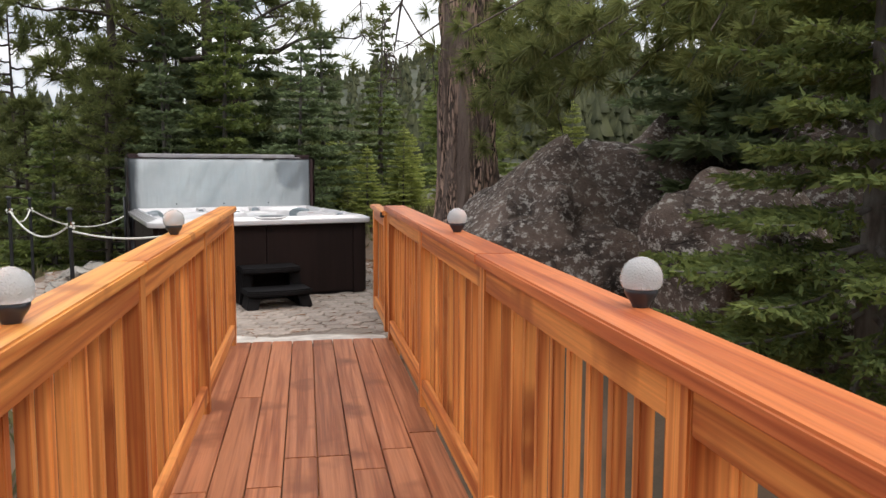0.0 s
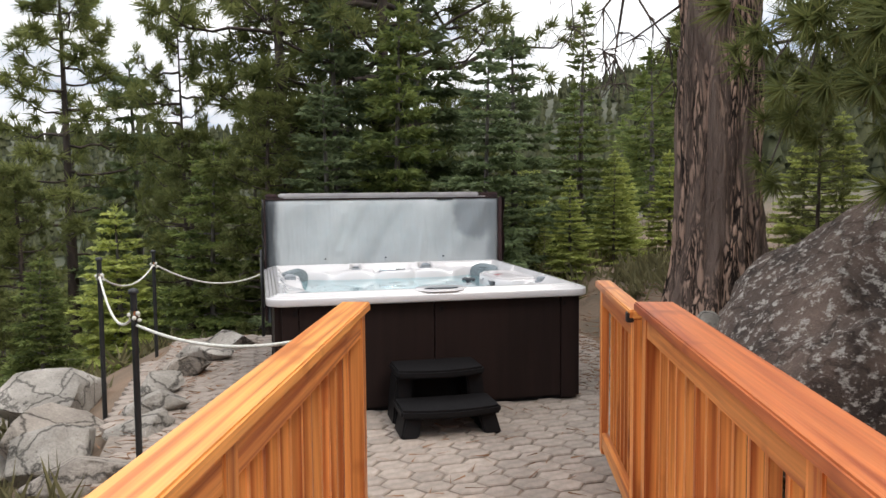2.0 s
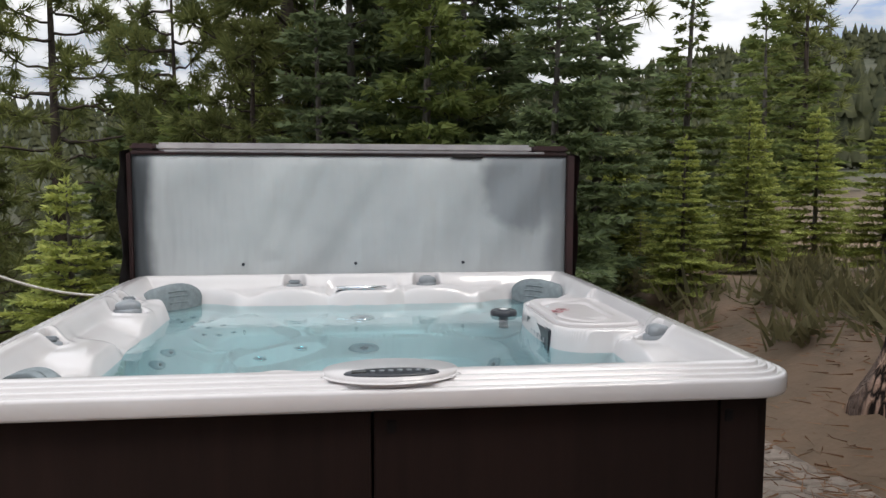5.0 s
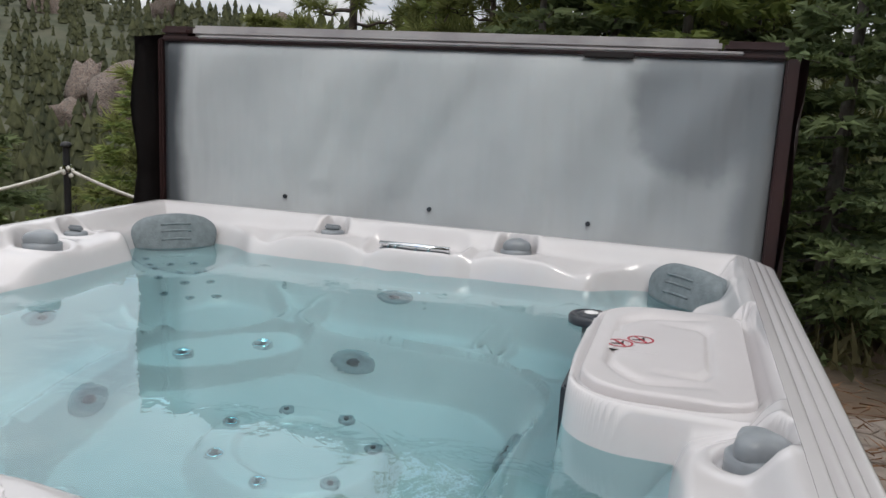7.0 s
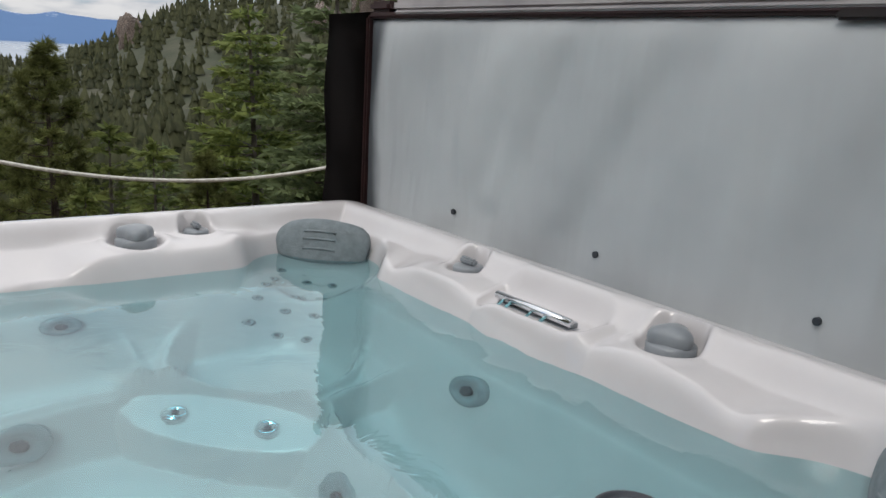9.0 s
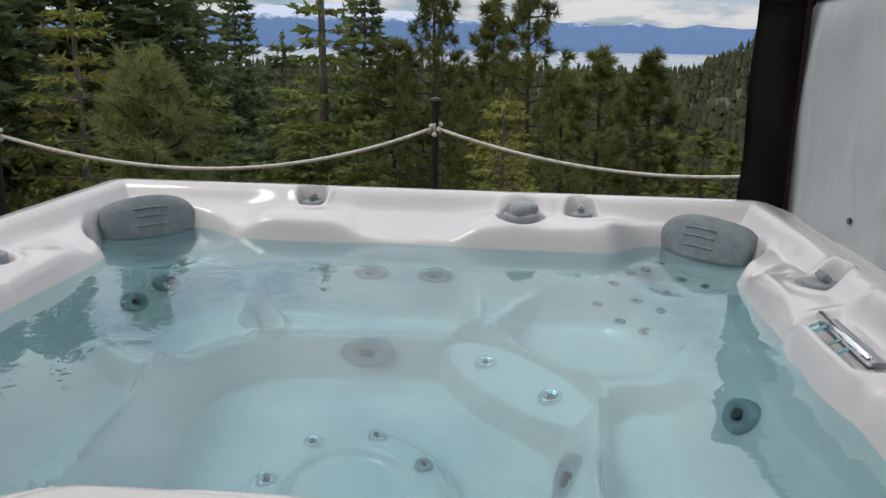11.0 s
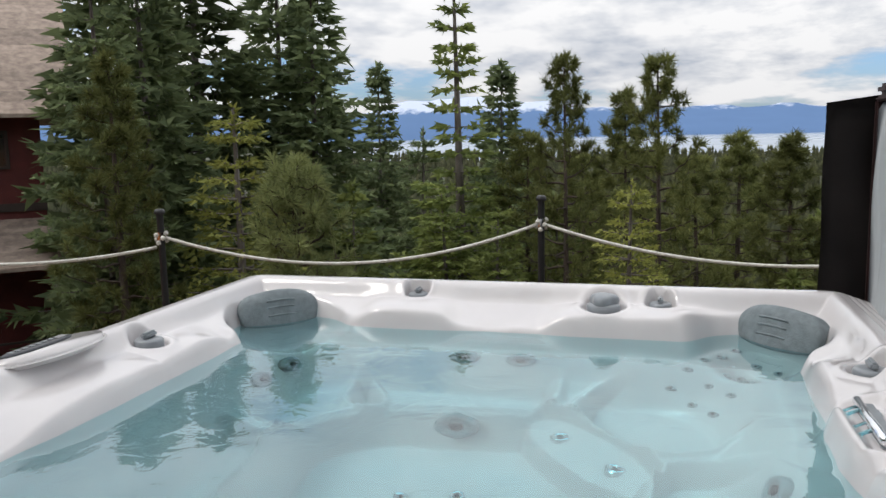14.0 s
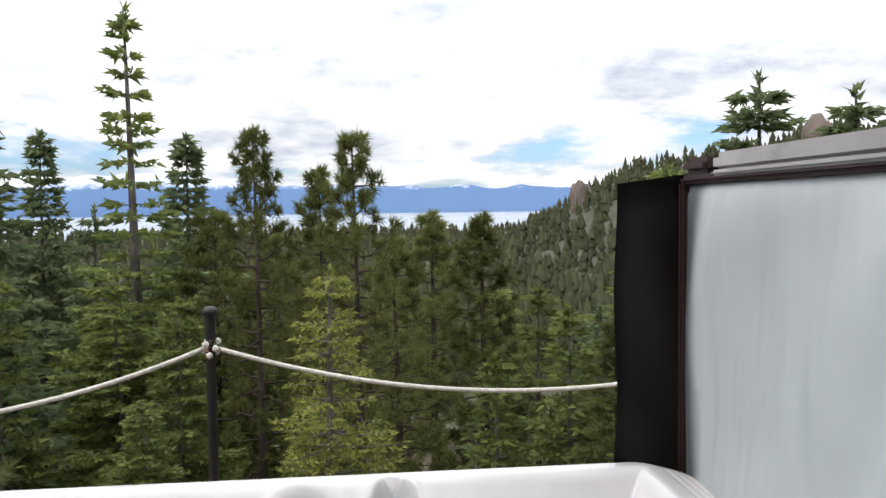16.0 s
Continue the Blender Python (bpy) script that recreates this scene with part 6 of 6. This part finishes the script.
def scatter_forest():
    rng = random.Random(9)
    count = 0
    kept = [(-8.2, 0), (-6.3, -3.5), (-14.1, -1.4), (-12.2, 0.4), (-17.6, -4.3)]
    while count < 150:
        az = radians(rng.uniform(-34, 128))
        r = 15 + 60 * rng.random() ** 0.8
        x, y = -r * cos(az), r * sin(az)
        if az < radians(-12) and r < 24:
            continue
        g = float(ground_z(x, y))
        h = rng.uniform(4.5, 8.5)
        top = g + h
        # keep the lake in sight over the nearer crowns
        if -0.45 < az < 0.35:
            top = min(top, 1.2 - 0.03 * r - rng.uniform(0, 1.6))
        if top - g < 2.0:
            count += 1
            continue
        put((FIR_L, FIR_M, PINE_L, FIR_M)[count % 4], x, y, top, rng.uniform(0, 360), rng.uniform(1.0, 1.5))
        count += 1


scatter_forest()
for proto, _ in PROTOS:
    for o in (*proto.children, proto):
        bpy.data.objects.remove(o)


def far_forest():
    """The woods on the slopes beyond, one sheet of many small ragged crowns."""
    rng = np.random.RandomState(31)
    V, F, o = [], [], 0
    n = 14000
    az = np.radians(rng.uniform(-42, 165, n))
    r = 60 + 460 * rng.uniform(0, 1, n) ** 1.15
    X, Y = -r * np.cos(az), r * np.sin(az)
    G = ground_z(X, Y)
    h = rng.uniform(2.6, 7.0, n)
    flat = (az < radians(12))
    h = np.where(flat, np.minimum(h * 1.1, np.maximum(2.5, (0.6 - 0.019 * np.minimum(r, 400)) - G + rng.uniform(-2, 1.5, n))), h)
    sides, tiers = 5, 3
    ang = np.linspace(0, 2 * pi, sides * 2, endpoint=False)
    for i in range(n):
        w = h[i] * rng.uniform(0.17, 0.28)
        rot = rng.uniform(0, 6)
        for t in range(tiers):
            z0, z1 = G[i] + h[i] * (0.05 + 0.28 * t), G[i] + h[i] * (0.5 + 0.24 * t if t < tiers - 1 else 1.0)
            rad = w * (1 - 0.21 * t) * np.where(np.arange(sides * 2) % 2, 0.5, 1.0) * rng.uniform(0.75, 1.25, sides * 2)
            ring = np.stack([X[i] + rad * np.cos(ang + rot + t), Y[i] + rad * np.sin(ang + rot + t), z0 + rng.uniform(-0.06, 0.04, sides * 2) * h[i]], -1)
            V.append(np.vstack([ring, [[X[i], Y[i], z1]]]))
            k = np.arange(sides * 2)
            F.append(np.stack([o + k, o + (k + 1) % (sides * 2), np.full(sides * 2, o + sides * 2)], -1))
            o += sides * 2 + 1
    tagged(raw("far_woods", np.concatenate(V), np.concatenate(F), M_FARTREE), "distant conifer woods on the slopes", "forest", kind="stuff")


far_forest()


def make_outcrops():
    rng = random.Random(3)
    for k in range(16):
        az = radians(rng.uniform(15, 70))
        r = rng.uniform(120, 260)
        x, y = -r * cos(az), r * sin(az)
        s = rng.uniform(3, 8)
        make_rock(x, y, float(ground_z(x, y)) + s * 0.3, s, s * rng.uniform(0.6, 1), s * rng.uniform(0.7, 1.4), M_ROCK, 50 + k, rng.uniform(0, 180), 0.35, "weathered granite outcrop on the wooded hillside", 3)


make_outcrops()


def make_brush():
    """Low dry shrubs and grass clumps on the slope under the terrace."""
    rng = np.random.RandomState(8)
    P, D = [], []
    for _ in range(1300):
        az = np.radians(rng.uniform(-70, 185))
        r = 3.2 + 17 * rng.rand() ** 1.3
        x, y = -r * np.cos(az), r * np.sin(az)
        if -2.4 < x < 2.6 and -3.5 < y < 2.4:
            continue
        g = float(ground_z(x, y))
        m = 26
        s = rng.uniform(0.12, 0.4)
        P.append(np.array([x, y, g]) + rng.normal(size=(m, 3)) * np.array([s * 0.5, s * 0.5, 0.03]) + np.array([0, 0, 0.02]))
        D.append(unit(rng.normal(size=(m, 3)) * 0.55 + np.array([0, 0, 0.8])) )
    P, D = np.concatenate(P), np.concatenate(D)
    V, F = spray_mesh(P, D, 0.26, 0.035, rng)
    tagged(raw("brush", V, F, M_FARDRY), "dry olive brush and grass on the slope", "brush", kind="stuff")


make_brush()


def make_ponderosa():
    """The big furrowed trunk beside the patio."""
    t = thing("ponderosa_pine", "massive ponderosa pine trunk with furrowed red-brown bark plates", "tree", Matrix.Translation((3.17, 0.32, 0)))
    n, rows = 110, 170
    ang = np.linspace(0, 2 * pi, n, endpoint=False)
    zs = np.concatenate([np.linspace(0.1, 6, 130), np.linspace(6.2, 16, 40)])
    V = []
    for z in zs:
        r0 = 0.41 - 0.010 * z + 0.18 * math.exp(-max(z - 0.25, 0) / 0.35)
        for a in ang:
            c, s = cos(a), sin(a)
            w = noise.noise((c * 1.2, s * 1.2, z * 0.35)) * 0.25
            ridge = abs(noise.noise((c * 3.6 + w, s * 3.6 + w, z * 0.75)))
            ridge2 = abs(noise.noise((c * 7 + 5, s * 7, z * 1.7)))
            r = r0 + 0.085 * min(ridge * 2.4, 0.75) + 0.03 * min(ridge2 * 2, 0.7) - 0.05 + 0.05 * noise.noise((c, s, z * 0.2))
            r += 0.10 * math.exp(-max(z - 0.2, 0) / 0.3) * max(0, math.sin(a * 5 + 1))
            V.append((c * r - 0.02 * z + 0.01, s * r, z))
    m = len(zs)
    i, j = np.meshgrid(np.arange(m - 1), np.arange(n), indexing="ij")
    k = (j + 1) % n
    F = np.stack([i * n + j, i * n + k, (i + 1) * n + k, (i + 1) * n + j], -1).reshape(-1, 4)
    bark = bpy.data.materials.new("furrowed_bark")
    bark.use_nodes = True
    nt = bark.node_tree
    L = nt.links.new
    b = nt.nodes["Principled BSDF"]
    tc = nt.nodes.new("ShaderNodeTexCoord")
    mp = nt.nodes.new("ShaderNodeMapping"); mp.inputs["Scale"].default_value = (1, 1, 0.17)
    L(tc.outputs["Object"], mp.inputs[0])
    v = node(nt, "ShaderNodeTexVoronoi", Scale=9.5); v.feature = "DISTANCE_TO_EDGE"
    nz = node(nt, "ShaderNodeTexNoise", Scale=5.0, Detail=6.0)
    add = nt.nodes.new("ShaderNodeVectorMath"); add.operation = "MULTIPLY_ADD"; add.inputs[1].default_value = (0.85, 0.85, 0.85)
    L(mp.outputs[0], nz.inputs["Vector"]); L(nz.outputs["Color"], add.inputs[0]); L(mp.outputs[0], add.inputs[2]); L(add.outputs[0], v.inputs["Vector"])
    rp = nt.nodes.new("ShaderNodeValToRGB")
    rp.color_ramp.elements[0].position, rp.color_ramp.elements[1].position = 0.06, 0.24
    rp.color_ramp.elements[0].color, rp.color_ramp.elements[1].color = (0.018, 0.013, 0.011, 1), (0.48, 0.32, 0.245, 1)
    L(v.outputs["Distance"], rp.inputs[0])
    mx = nt.nodes.new("ShaderNodeMix"); mx.data_type = "RGBA"; mx.inputs[7].default_value = (0.17, 0.125, 0.105, 1)
    mr = nt.nodes.new("ShaderNodeMapRange"); mr.inputs[1].default_value, mr.inputs[2].default_value = 0.42, 0.62
    L(nz.outputs["Fac"], mr.inputs[0]); L(mr.outputs[0], mx.inputs[0]); L(rp.outputs[0], mx.inputs[6]); L(mx.outputs[2], b.inputs["Base Color"])
    b.inputs["Roughness"].default_value, b.inputs["Specular IOR Level"].default_value = 0.9, 0.15
    bp = node(nt, "ShaderNodeBump", Strength=1.0, Distance=0.05)
    L(v.outputs["Distance"], bp.inputs["Height"]); L(bp.outputs[0], b.inputs["Normal"])
    raw("trunk", V, F, bark, t, smooth=True)
    rng = random.Random(5)
    # dead drooping branch with bare twigs
    def dead(pts, r):
        tube("dead_branch", pts, r, M_BARKD, t, n=6, taper=0.004)
        for k in range(14):
            i = rng.randint(1, len(pts) - 1)
            p = Vector(pts[i])
            q = p + Vector((rng.uniform(-0.25, 0.2), rng.uniform(-0.2, 0.2), rng.uniform(-0.35, 0.02)))
            w = q + Vector((rng.uniform(-0.15, 0.12), rng.uniform(-0.1, 0.1), rng.uniform(-0.2, 0.05)))
            tube("twig", [p, p.lerp(q, 0.5) + Vector((0.03, 0, 0.03)), q, w], 0.008, M_BARKD, t, n=5, taper=0.002)

    dead([(-0.38, 0.0, 4.3), (-0.75, 0.1, 4.0), (-0.98, 0.1, 3.5), (-1.06, 0.1, 3.0), (-1.12, 0.05, 2.75)], 0.03)
    dead([(-0.98, 0.1, 3.5), (-0.80, 0.0, 3.15), (-0.62, -0.05, 2.9), (-0.6, -0.1, 2.55)], 0.014)
    dead([(-0.75, 0.1, 4.0), (-1.1, 0.0, 4.1), (-1.5, -0.1, 3.9), (-1.62, -0.1, 3.4), (-1.58, -0.1, 3.0)], 0.02)
    dead([(-0.98, 0.1, 3.5), (-1.25, 0.0, 3.2), (-1.3, -0.1, 2.8), (-1.2, -0.1, 2.5)], 0.014)
    dead([(-0.4, 0.1, 3.3), (-0.8, 0.3, 3.0), (-1.1, 0.3, 2.85)], 0.014)
    dead([(0.38, -0.2, 2.9), (0.7, -0.35, 2.95), (1.0, -0.4, 2.85)], 0.02)
    # living boughs with long needles, high on the trunk and one low spray
    P, D = [], []
    nr = np.random.RandomState(6)
    boughs = []
    for k in range(30):
        az = nr.uniform(0, 2 * pi)
        z = nr.uniform(5.4, 13)
        ln = nr.uniform(1.6, 3.6)
        s = np.linspace(0, 1, 8)
        u = np.array([cos(az), sin(az), 0])
        pts = np.array([0, 0, z]) + u * (0.3 + ln * s)[:, None] + np.array([0, 0, 1.0]) * (-0.5 * ln * s * (1 - 0.5 * s))[:, None] + nr.normal(size=(8, 3)) * 0.05
        boughs.append((pts, 0.035, 0.008))
        for q in range(20):
            i = nr.randint(3, 8)
            d = unit(u * 0.4 + nr.normal(size=3) * 0.6)
            e = pts[i] + d * nr.uniform(0.1, 0.5)
            boughs.append((np.stack([pts[i], (pts[i] + e) / 2, e]), 0.009, 0.004))
            m = 44
            P.append(np.repeat(e[None], m, 0)); D.append(unit(d * 0.6 + nr.normal(size=(m, 3)) * 0.62))
    V, F = limb_geometry(boughs)
    raw("bough", V, F, M_BARKD, t, smooth=True)
    V, F = spray_mesh(np.concatenate(P), np.concatenate(D), 0.2, 0.010, nr)
    raw("crown", V, F, M_PINE, t)


make_ponderosa()


def pine_spray(x, y, z, seed, tips, label):
    """A low leafy pine bough of long needles."""
    nr = np.random.RandomState(seed)
    limbs, P, D = [], [], []
    base = np.array([x, y, z])
    for dx, dy, dz in tips:
        e = base + np.array([dx, dy, dz])
        mid = (base + e) / 2 + np.array([0, 0, 0.1])
        limbs.append((np.stack([base, mid, e]), 0.016, 0.006))
        for q in range(12):
            f = nr.uniform(0.4, 1.05)
            p = base + (e - base) * f + nr.normal(size=3) * 0.10
            m = 80
            d = unit((e - base) * 0.6 + nr.normal(size=3) * 0.5)
            P.append(np.repeat(p[None], m, 0)); D.append(unit(d * 0.7 + nr.normal(size=(m, 3)) * 0.55))
    root = tagged(new("pine_bough"), label, "pine branch")
    V, F = limb_geometry(limbs)
    raw("limb", V, F, M_BARKD, root, smooth=True)
    V, F = spray_mesh(np.concatenate(P), np.concatenate(D), 0.17, 0.010, nr)
    raw("needles", V, F, M_PINE, root)


pine_spray(3.1, -1.3, 2.9, 1, [(-1.0, -0.9, -0.9), (-1.3, -0.8, -0.5), (-0.6, -1.2, -0.7), (-1.0, -1.5, -0.3), (-0.9, -0.5, -1.2), (-0.2, -1.0, -1.2)], "low bough of long green pine needles over the boulder")
pine_spray(3.4, -2.4, 3.4, 3, [(-1.0, -0.7, -0.7), (-0.6, -1.0, -0.3), (-1.3, -0.2, -0.6), (-0.4, -0.6, -1.0)], "bough of long pine needles above the boulder")
pine_spray(3.0, -3.2, 3.3, 4, [(-1.8, -0.8, -1.15), (-1.6, -0.4, -1.4), (-1.3, -0.6, -1.5), (-1.7, -1.2, -0.95), (-1.1, -1.0, -1.25), (-2.0, -0.4, -0.85), (-0.9, -0.4, -1.3), (-1.4, -0.1, -1.0)], "long-needled pine bough drooping past the boulder towards the railing")
pine_spray(3.1, -2.2, 3.6, 6, [(-1.5, -0.8, -1.0), (-1.1, -1.1, -1.2), (-1.7, -0.3, -0.7), (-0.9, -0.6, -1.4), (-1.3, -0.2, -1.3)], "dark long-needled pine bough above the boulder")

pine_spray(3.7, -4.3, 3.3, 7, [(-1.9, -0.3, -0.95), (-1.6, -0.7, -1.2), (-1.5, 0.2, -1.3), (-2.1, -0.6, -0.7), (-1.2, -0.9, -0.9), (-1.7, 0.5, -0.8), (-0.9, -0.2, -1.2), (-1.0, 0.4, -1.0), (-2.3, 0.0, -1.1)], "dark pine bough hanging over the boulders beside the deck")
pine_spray(4.1, -5.2, 3.6, 8, [(-1.9, -0.3, -0.95), (-1.6, -0.7, -1.3), (-1.5, 0.3, -1.5), (-1.1, -0.9, -0.9), (-0.9, 0.2, -1.3), (-1.3, 0.1, -0.7)], "dark pine bough above the fir beside the deck")

# == red house ==


def make_house():
    h = thing("house", "dark red two-storey timber house with shingle roofs among trees", "house", pose(-14.75, -14.2, 0, 0, 0, 0))
    # local: the wall that shows faces +x+y; the corner stands at the origin
    ang = -48
    h.matrix_basis = pose(-14.6, -14.1, 0, 0, 0, ang)
    wall = boxpart("wall", (0, 9, -9, 0, -4.6, 2.2), M_REDWALL, h, 0.02, "dark red vertical board siding")
    for i in range(30):
        boxpart("batten", (0.30 * i, 0.30 * i + 0.04, 0.0, 0.03, -4.4, 2.1), M_REDWALL, wall, 0.0)
        boxpart("batten", (-0.03, 0.0, -0.30 * i - 0.04, -0.30 * i, -4.4, 2.1), M_REDWALL, wall, 0.0)
    boxpart("band", (-0.05, 9.03, -9.03, 0.05, -0.25, -0.05), M_TRIM, h, 0.01)

    def roof(x0, x1, y0, y1, z0, z1, side, name="roof"):
        r = None
        courses = 14
        for k in range(courses):
            f0, f1 = k / courses, (k + 1) / courses
            bm = bmesh.new()
            ya, yb = y1 + (y0 - y1) * f0, y1 + (y0 - y1) * f1
            za, zb = z0 + (z1 - z0) * f0, z0 + (z1 - z0) * f1
            v = [bm.verts.new(p) for p in ((x0, ya, za), (x1, ya, za), (x1, yb, zb + 0.03), (x0, yb, zb + 0.03), (x0, ya, za - 0.09), (x1, ya, za - 0.09), (x1, yb, zb - 0.09), (x0, yb, zb - 0.09))]
            for q in ((0, 1, 2, 3), (4, 5, 1, 0), (5, 6, 2, 1), (6, 7, 3, 2), (7, 4, 0, 3), (7, 6, 5, 4)):
                bm.faces.new([v[i] for i in q])
            bmesh.ops.recalc_face_normals(bm, faces=bm.faces[:])
            if r is None:
                r = link(name, bm, M_SHINGLE, h, "weathered brown wood-shingle roof")
            else:
                link("shingle_course", bm, M_SHINGLE, r)
    roof(-0.9, 9.6, -4.5, 0.9, 2.05, 5.6, 1)
    roof(-0.9, 9.6, -4.5, -9.9, 2.05, 5.6, 1)
    roof(-0.5, 6.0, 0.02, 1.9, -1.35, -0.45, 1, "porch_roof")

    def window(x, z, w, hh):
        o = boxpart("window", (x - w / 2 - 0.08, x + w / 2 + 0.08, 0.032, 0.075, z - 0.08, z + hh + 0.08), M_TRIM, h, 0.006, "timber-framed window")
        boxpart("pane", (x - w / 2, x - 0.02, 0.076, 0.082, z, z + hh), M_PANE, o, 0.0)
        boxpart("pane", (x + 0.02, x + w / 2, 0.076, 0.082, z, z + hh), M_PANE, o, 0.0)
    window(1.1, 0.85, 0.7, 0.75)
    window(2.4, -3.4, 1.2, 1.2)
    window(3.6, 0.6, 1.2, 1.2)
    for x in (5.8, 3.0, -0.3):
        boxpart("porch_post", (x - 0.07, x + 0.07, 1.6, 1.74, -4.6, -1.7), M_TRIM, h, 0.008)
    boxpart("porch_floor", (-0.5, 6.0, 0.04, 1.8, -4.1, -3.95), M_TRIM, h, 0.01)
    for i in range(3):
        boxpart("porch_rail", (-0.5, 6.0, 1.66, 1.7, -3.75 + 0.32 * i, -3.70 + 0.32 * i), M_TRIM, h, 0.0)


make_house()

# == pavers and litter ==


def inside(x, y, poly):
    c = False
    for (x0, y0), (x1, y1) in zip(poly, poly[1:] + poly[:1]):
        if (y0 > y) != (y1 > y) and x < (x1 - x0) * (y - y0) / (y1 - y0) + x0:
            c = not c
    return c


def paver_mesh(kind):
    """A six-sided tumbled paver."""
    bm = bmesh.new()
    rng = random.Random(kind)
    w, d = 0.105, 0.072
    base = [(-w, 0), (-w * 0.52, -d), (w * 0.52, -d), (w, 0), (w * 0.52, d), (-w * 0.52, d)]
    base = [(x * rng.uniform(0.93, 1.02), y * rng.uniform(0.93, 1.02)) for x, y in base]
    low = [bm.verts.new((x, y, -0.03)) for x, y in base]
    mid = [bm.verts.new((x, y, 0.0)) for x, y in base]
    top = [bm.verts.new((x * 0.9, y * 0.88, 0.007)) for x, y in base]
    for a, b in ((low, mid), (mid, top)):
        for i in range(6):
            bm.faces.new((a[i], a[(i + 1) % 6], b[(i + 1) % 6], b[i]))
    bm.faces.new(top)
    me = bpy.data.meshes.new("paver")
    bm.to_mesh(me); bm.free()
    me.materials.append(M_PAVER)
    return me


def make_pavers():
    meshes = [paver_mesh(k) for k in range(5)]
    rng = random.Random(12)
    px, py = 0.168, 0.155
    spots = []
    for i in range(-16, 17):
        for j in range(-28, 20):
            x, y = i * px, j * py + (py / 2 if i % 2 else 0)
            if inside(x, y, RING) and not (-1.1 < x < 1.1 and -1.1 < y < 1.0):
                if y < -3.0 + 0.0 and x < 0.45 and x > -1.05:
                    continue
                spots.append((x, y))
    near = [s for s in spots if s[1] < -0.9]
    far = [s for s in spots if s[1] >= -0.9]
    near, extra = near[:300], near[300:]
    for x, y in near:
        ob = new("paver", rng.choice(meshes))
        ob.parent = pavement
        ob.matrix_basis = pose(x + rng.uniform(-0.004, 0.004), y + rng.uniform(-0.004, 0.004), 0.0 + rng.uniform(-0.004, 0.003), rng.uniform(-1.2, 1.2), rng.uniform(-1.2, 1.2), rng.uniform(-3, 3) + rng.choice((0, 180)))
    V, F, o = [], [], 0
    for x, y in far + extra:
        me = rng.choice(meshes)
        z = rng.uniform(-0.004, 0.003)
        V += [(v.co.x + x, v.co.y + y, v.co.z + z) for v in me.vertices]
        F += [tuple(i + o for i in p.vertices) for p in me.polygons]
        o += len(me.vertices)
    rest = raw("paver_field", V, F, M_PAVER, pavement)
    rest["kind"] = "stuff"


make_pavers()


def make_litter():
    """Fallen pine needles on patio and boulders' feet."""
    rng = np.random.RandomState(2)
    n = 5200
    x = np.concatenate([rng.uniform(-2.3, 2.3, n // 2), rng.uniform(1.3, 4.2, n - n // 2)])
    y = np.concatenate([rng.uniform(-3.3, 2.2, n // 2), rng.uniform(-2.3, 2.6, n - n // 2)])
    keep = ~((np.abs(x) < 1.16) & (y > -1.16) & (y < 1.35))
    keep &= (np.hypot(x - 3.17, y - 0.3) > 0.7)
    edge = rng.rand(n) < np.where((x > 1.25) | (x < -1.5), 1.0, 0.25)
    x, y = x[keep & edge], y[keep & edge]
    z = np.maximum(ground_z(x, y), np.where((np.abs(x) < 2.2) & (y > -3.3), 0.008, -9)) + 0.006
    a = rng.uniform(0, 2 * pi, len(x))
    D = np.stack([np.cos(a), np.sin(a), rng.uniform(-0.04, 0.12, len(x))], -1)
    V, F = spray_mesh(np.stack([x, y, z], -1), D, 0.14, 0.007, rng)
    m = material("dry_needles", (0.26, 0.13, 0.06), (0.13, 0.065, 0.035), rough=0.8, scale=9)
    tagged(raw("fallen_needles", V, F, m), "scattered reddish fallen pine needles", "litter", kind="stuff")


make_litter()
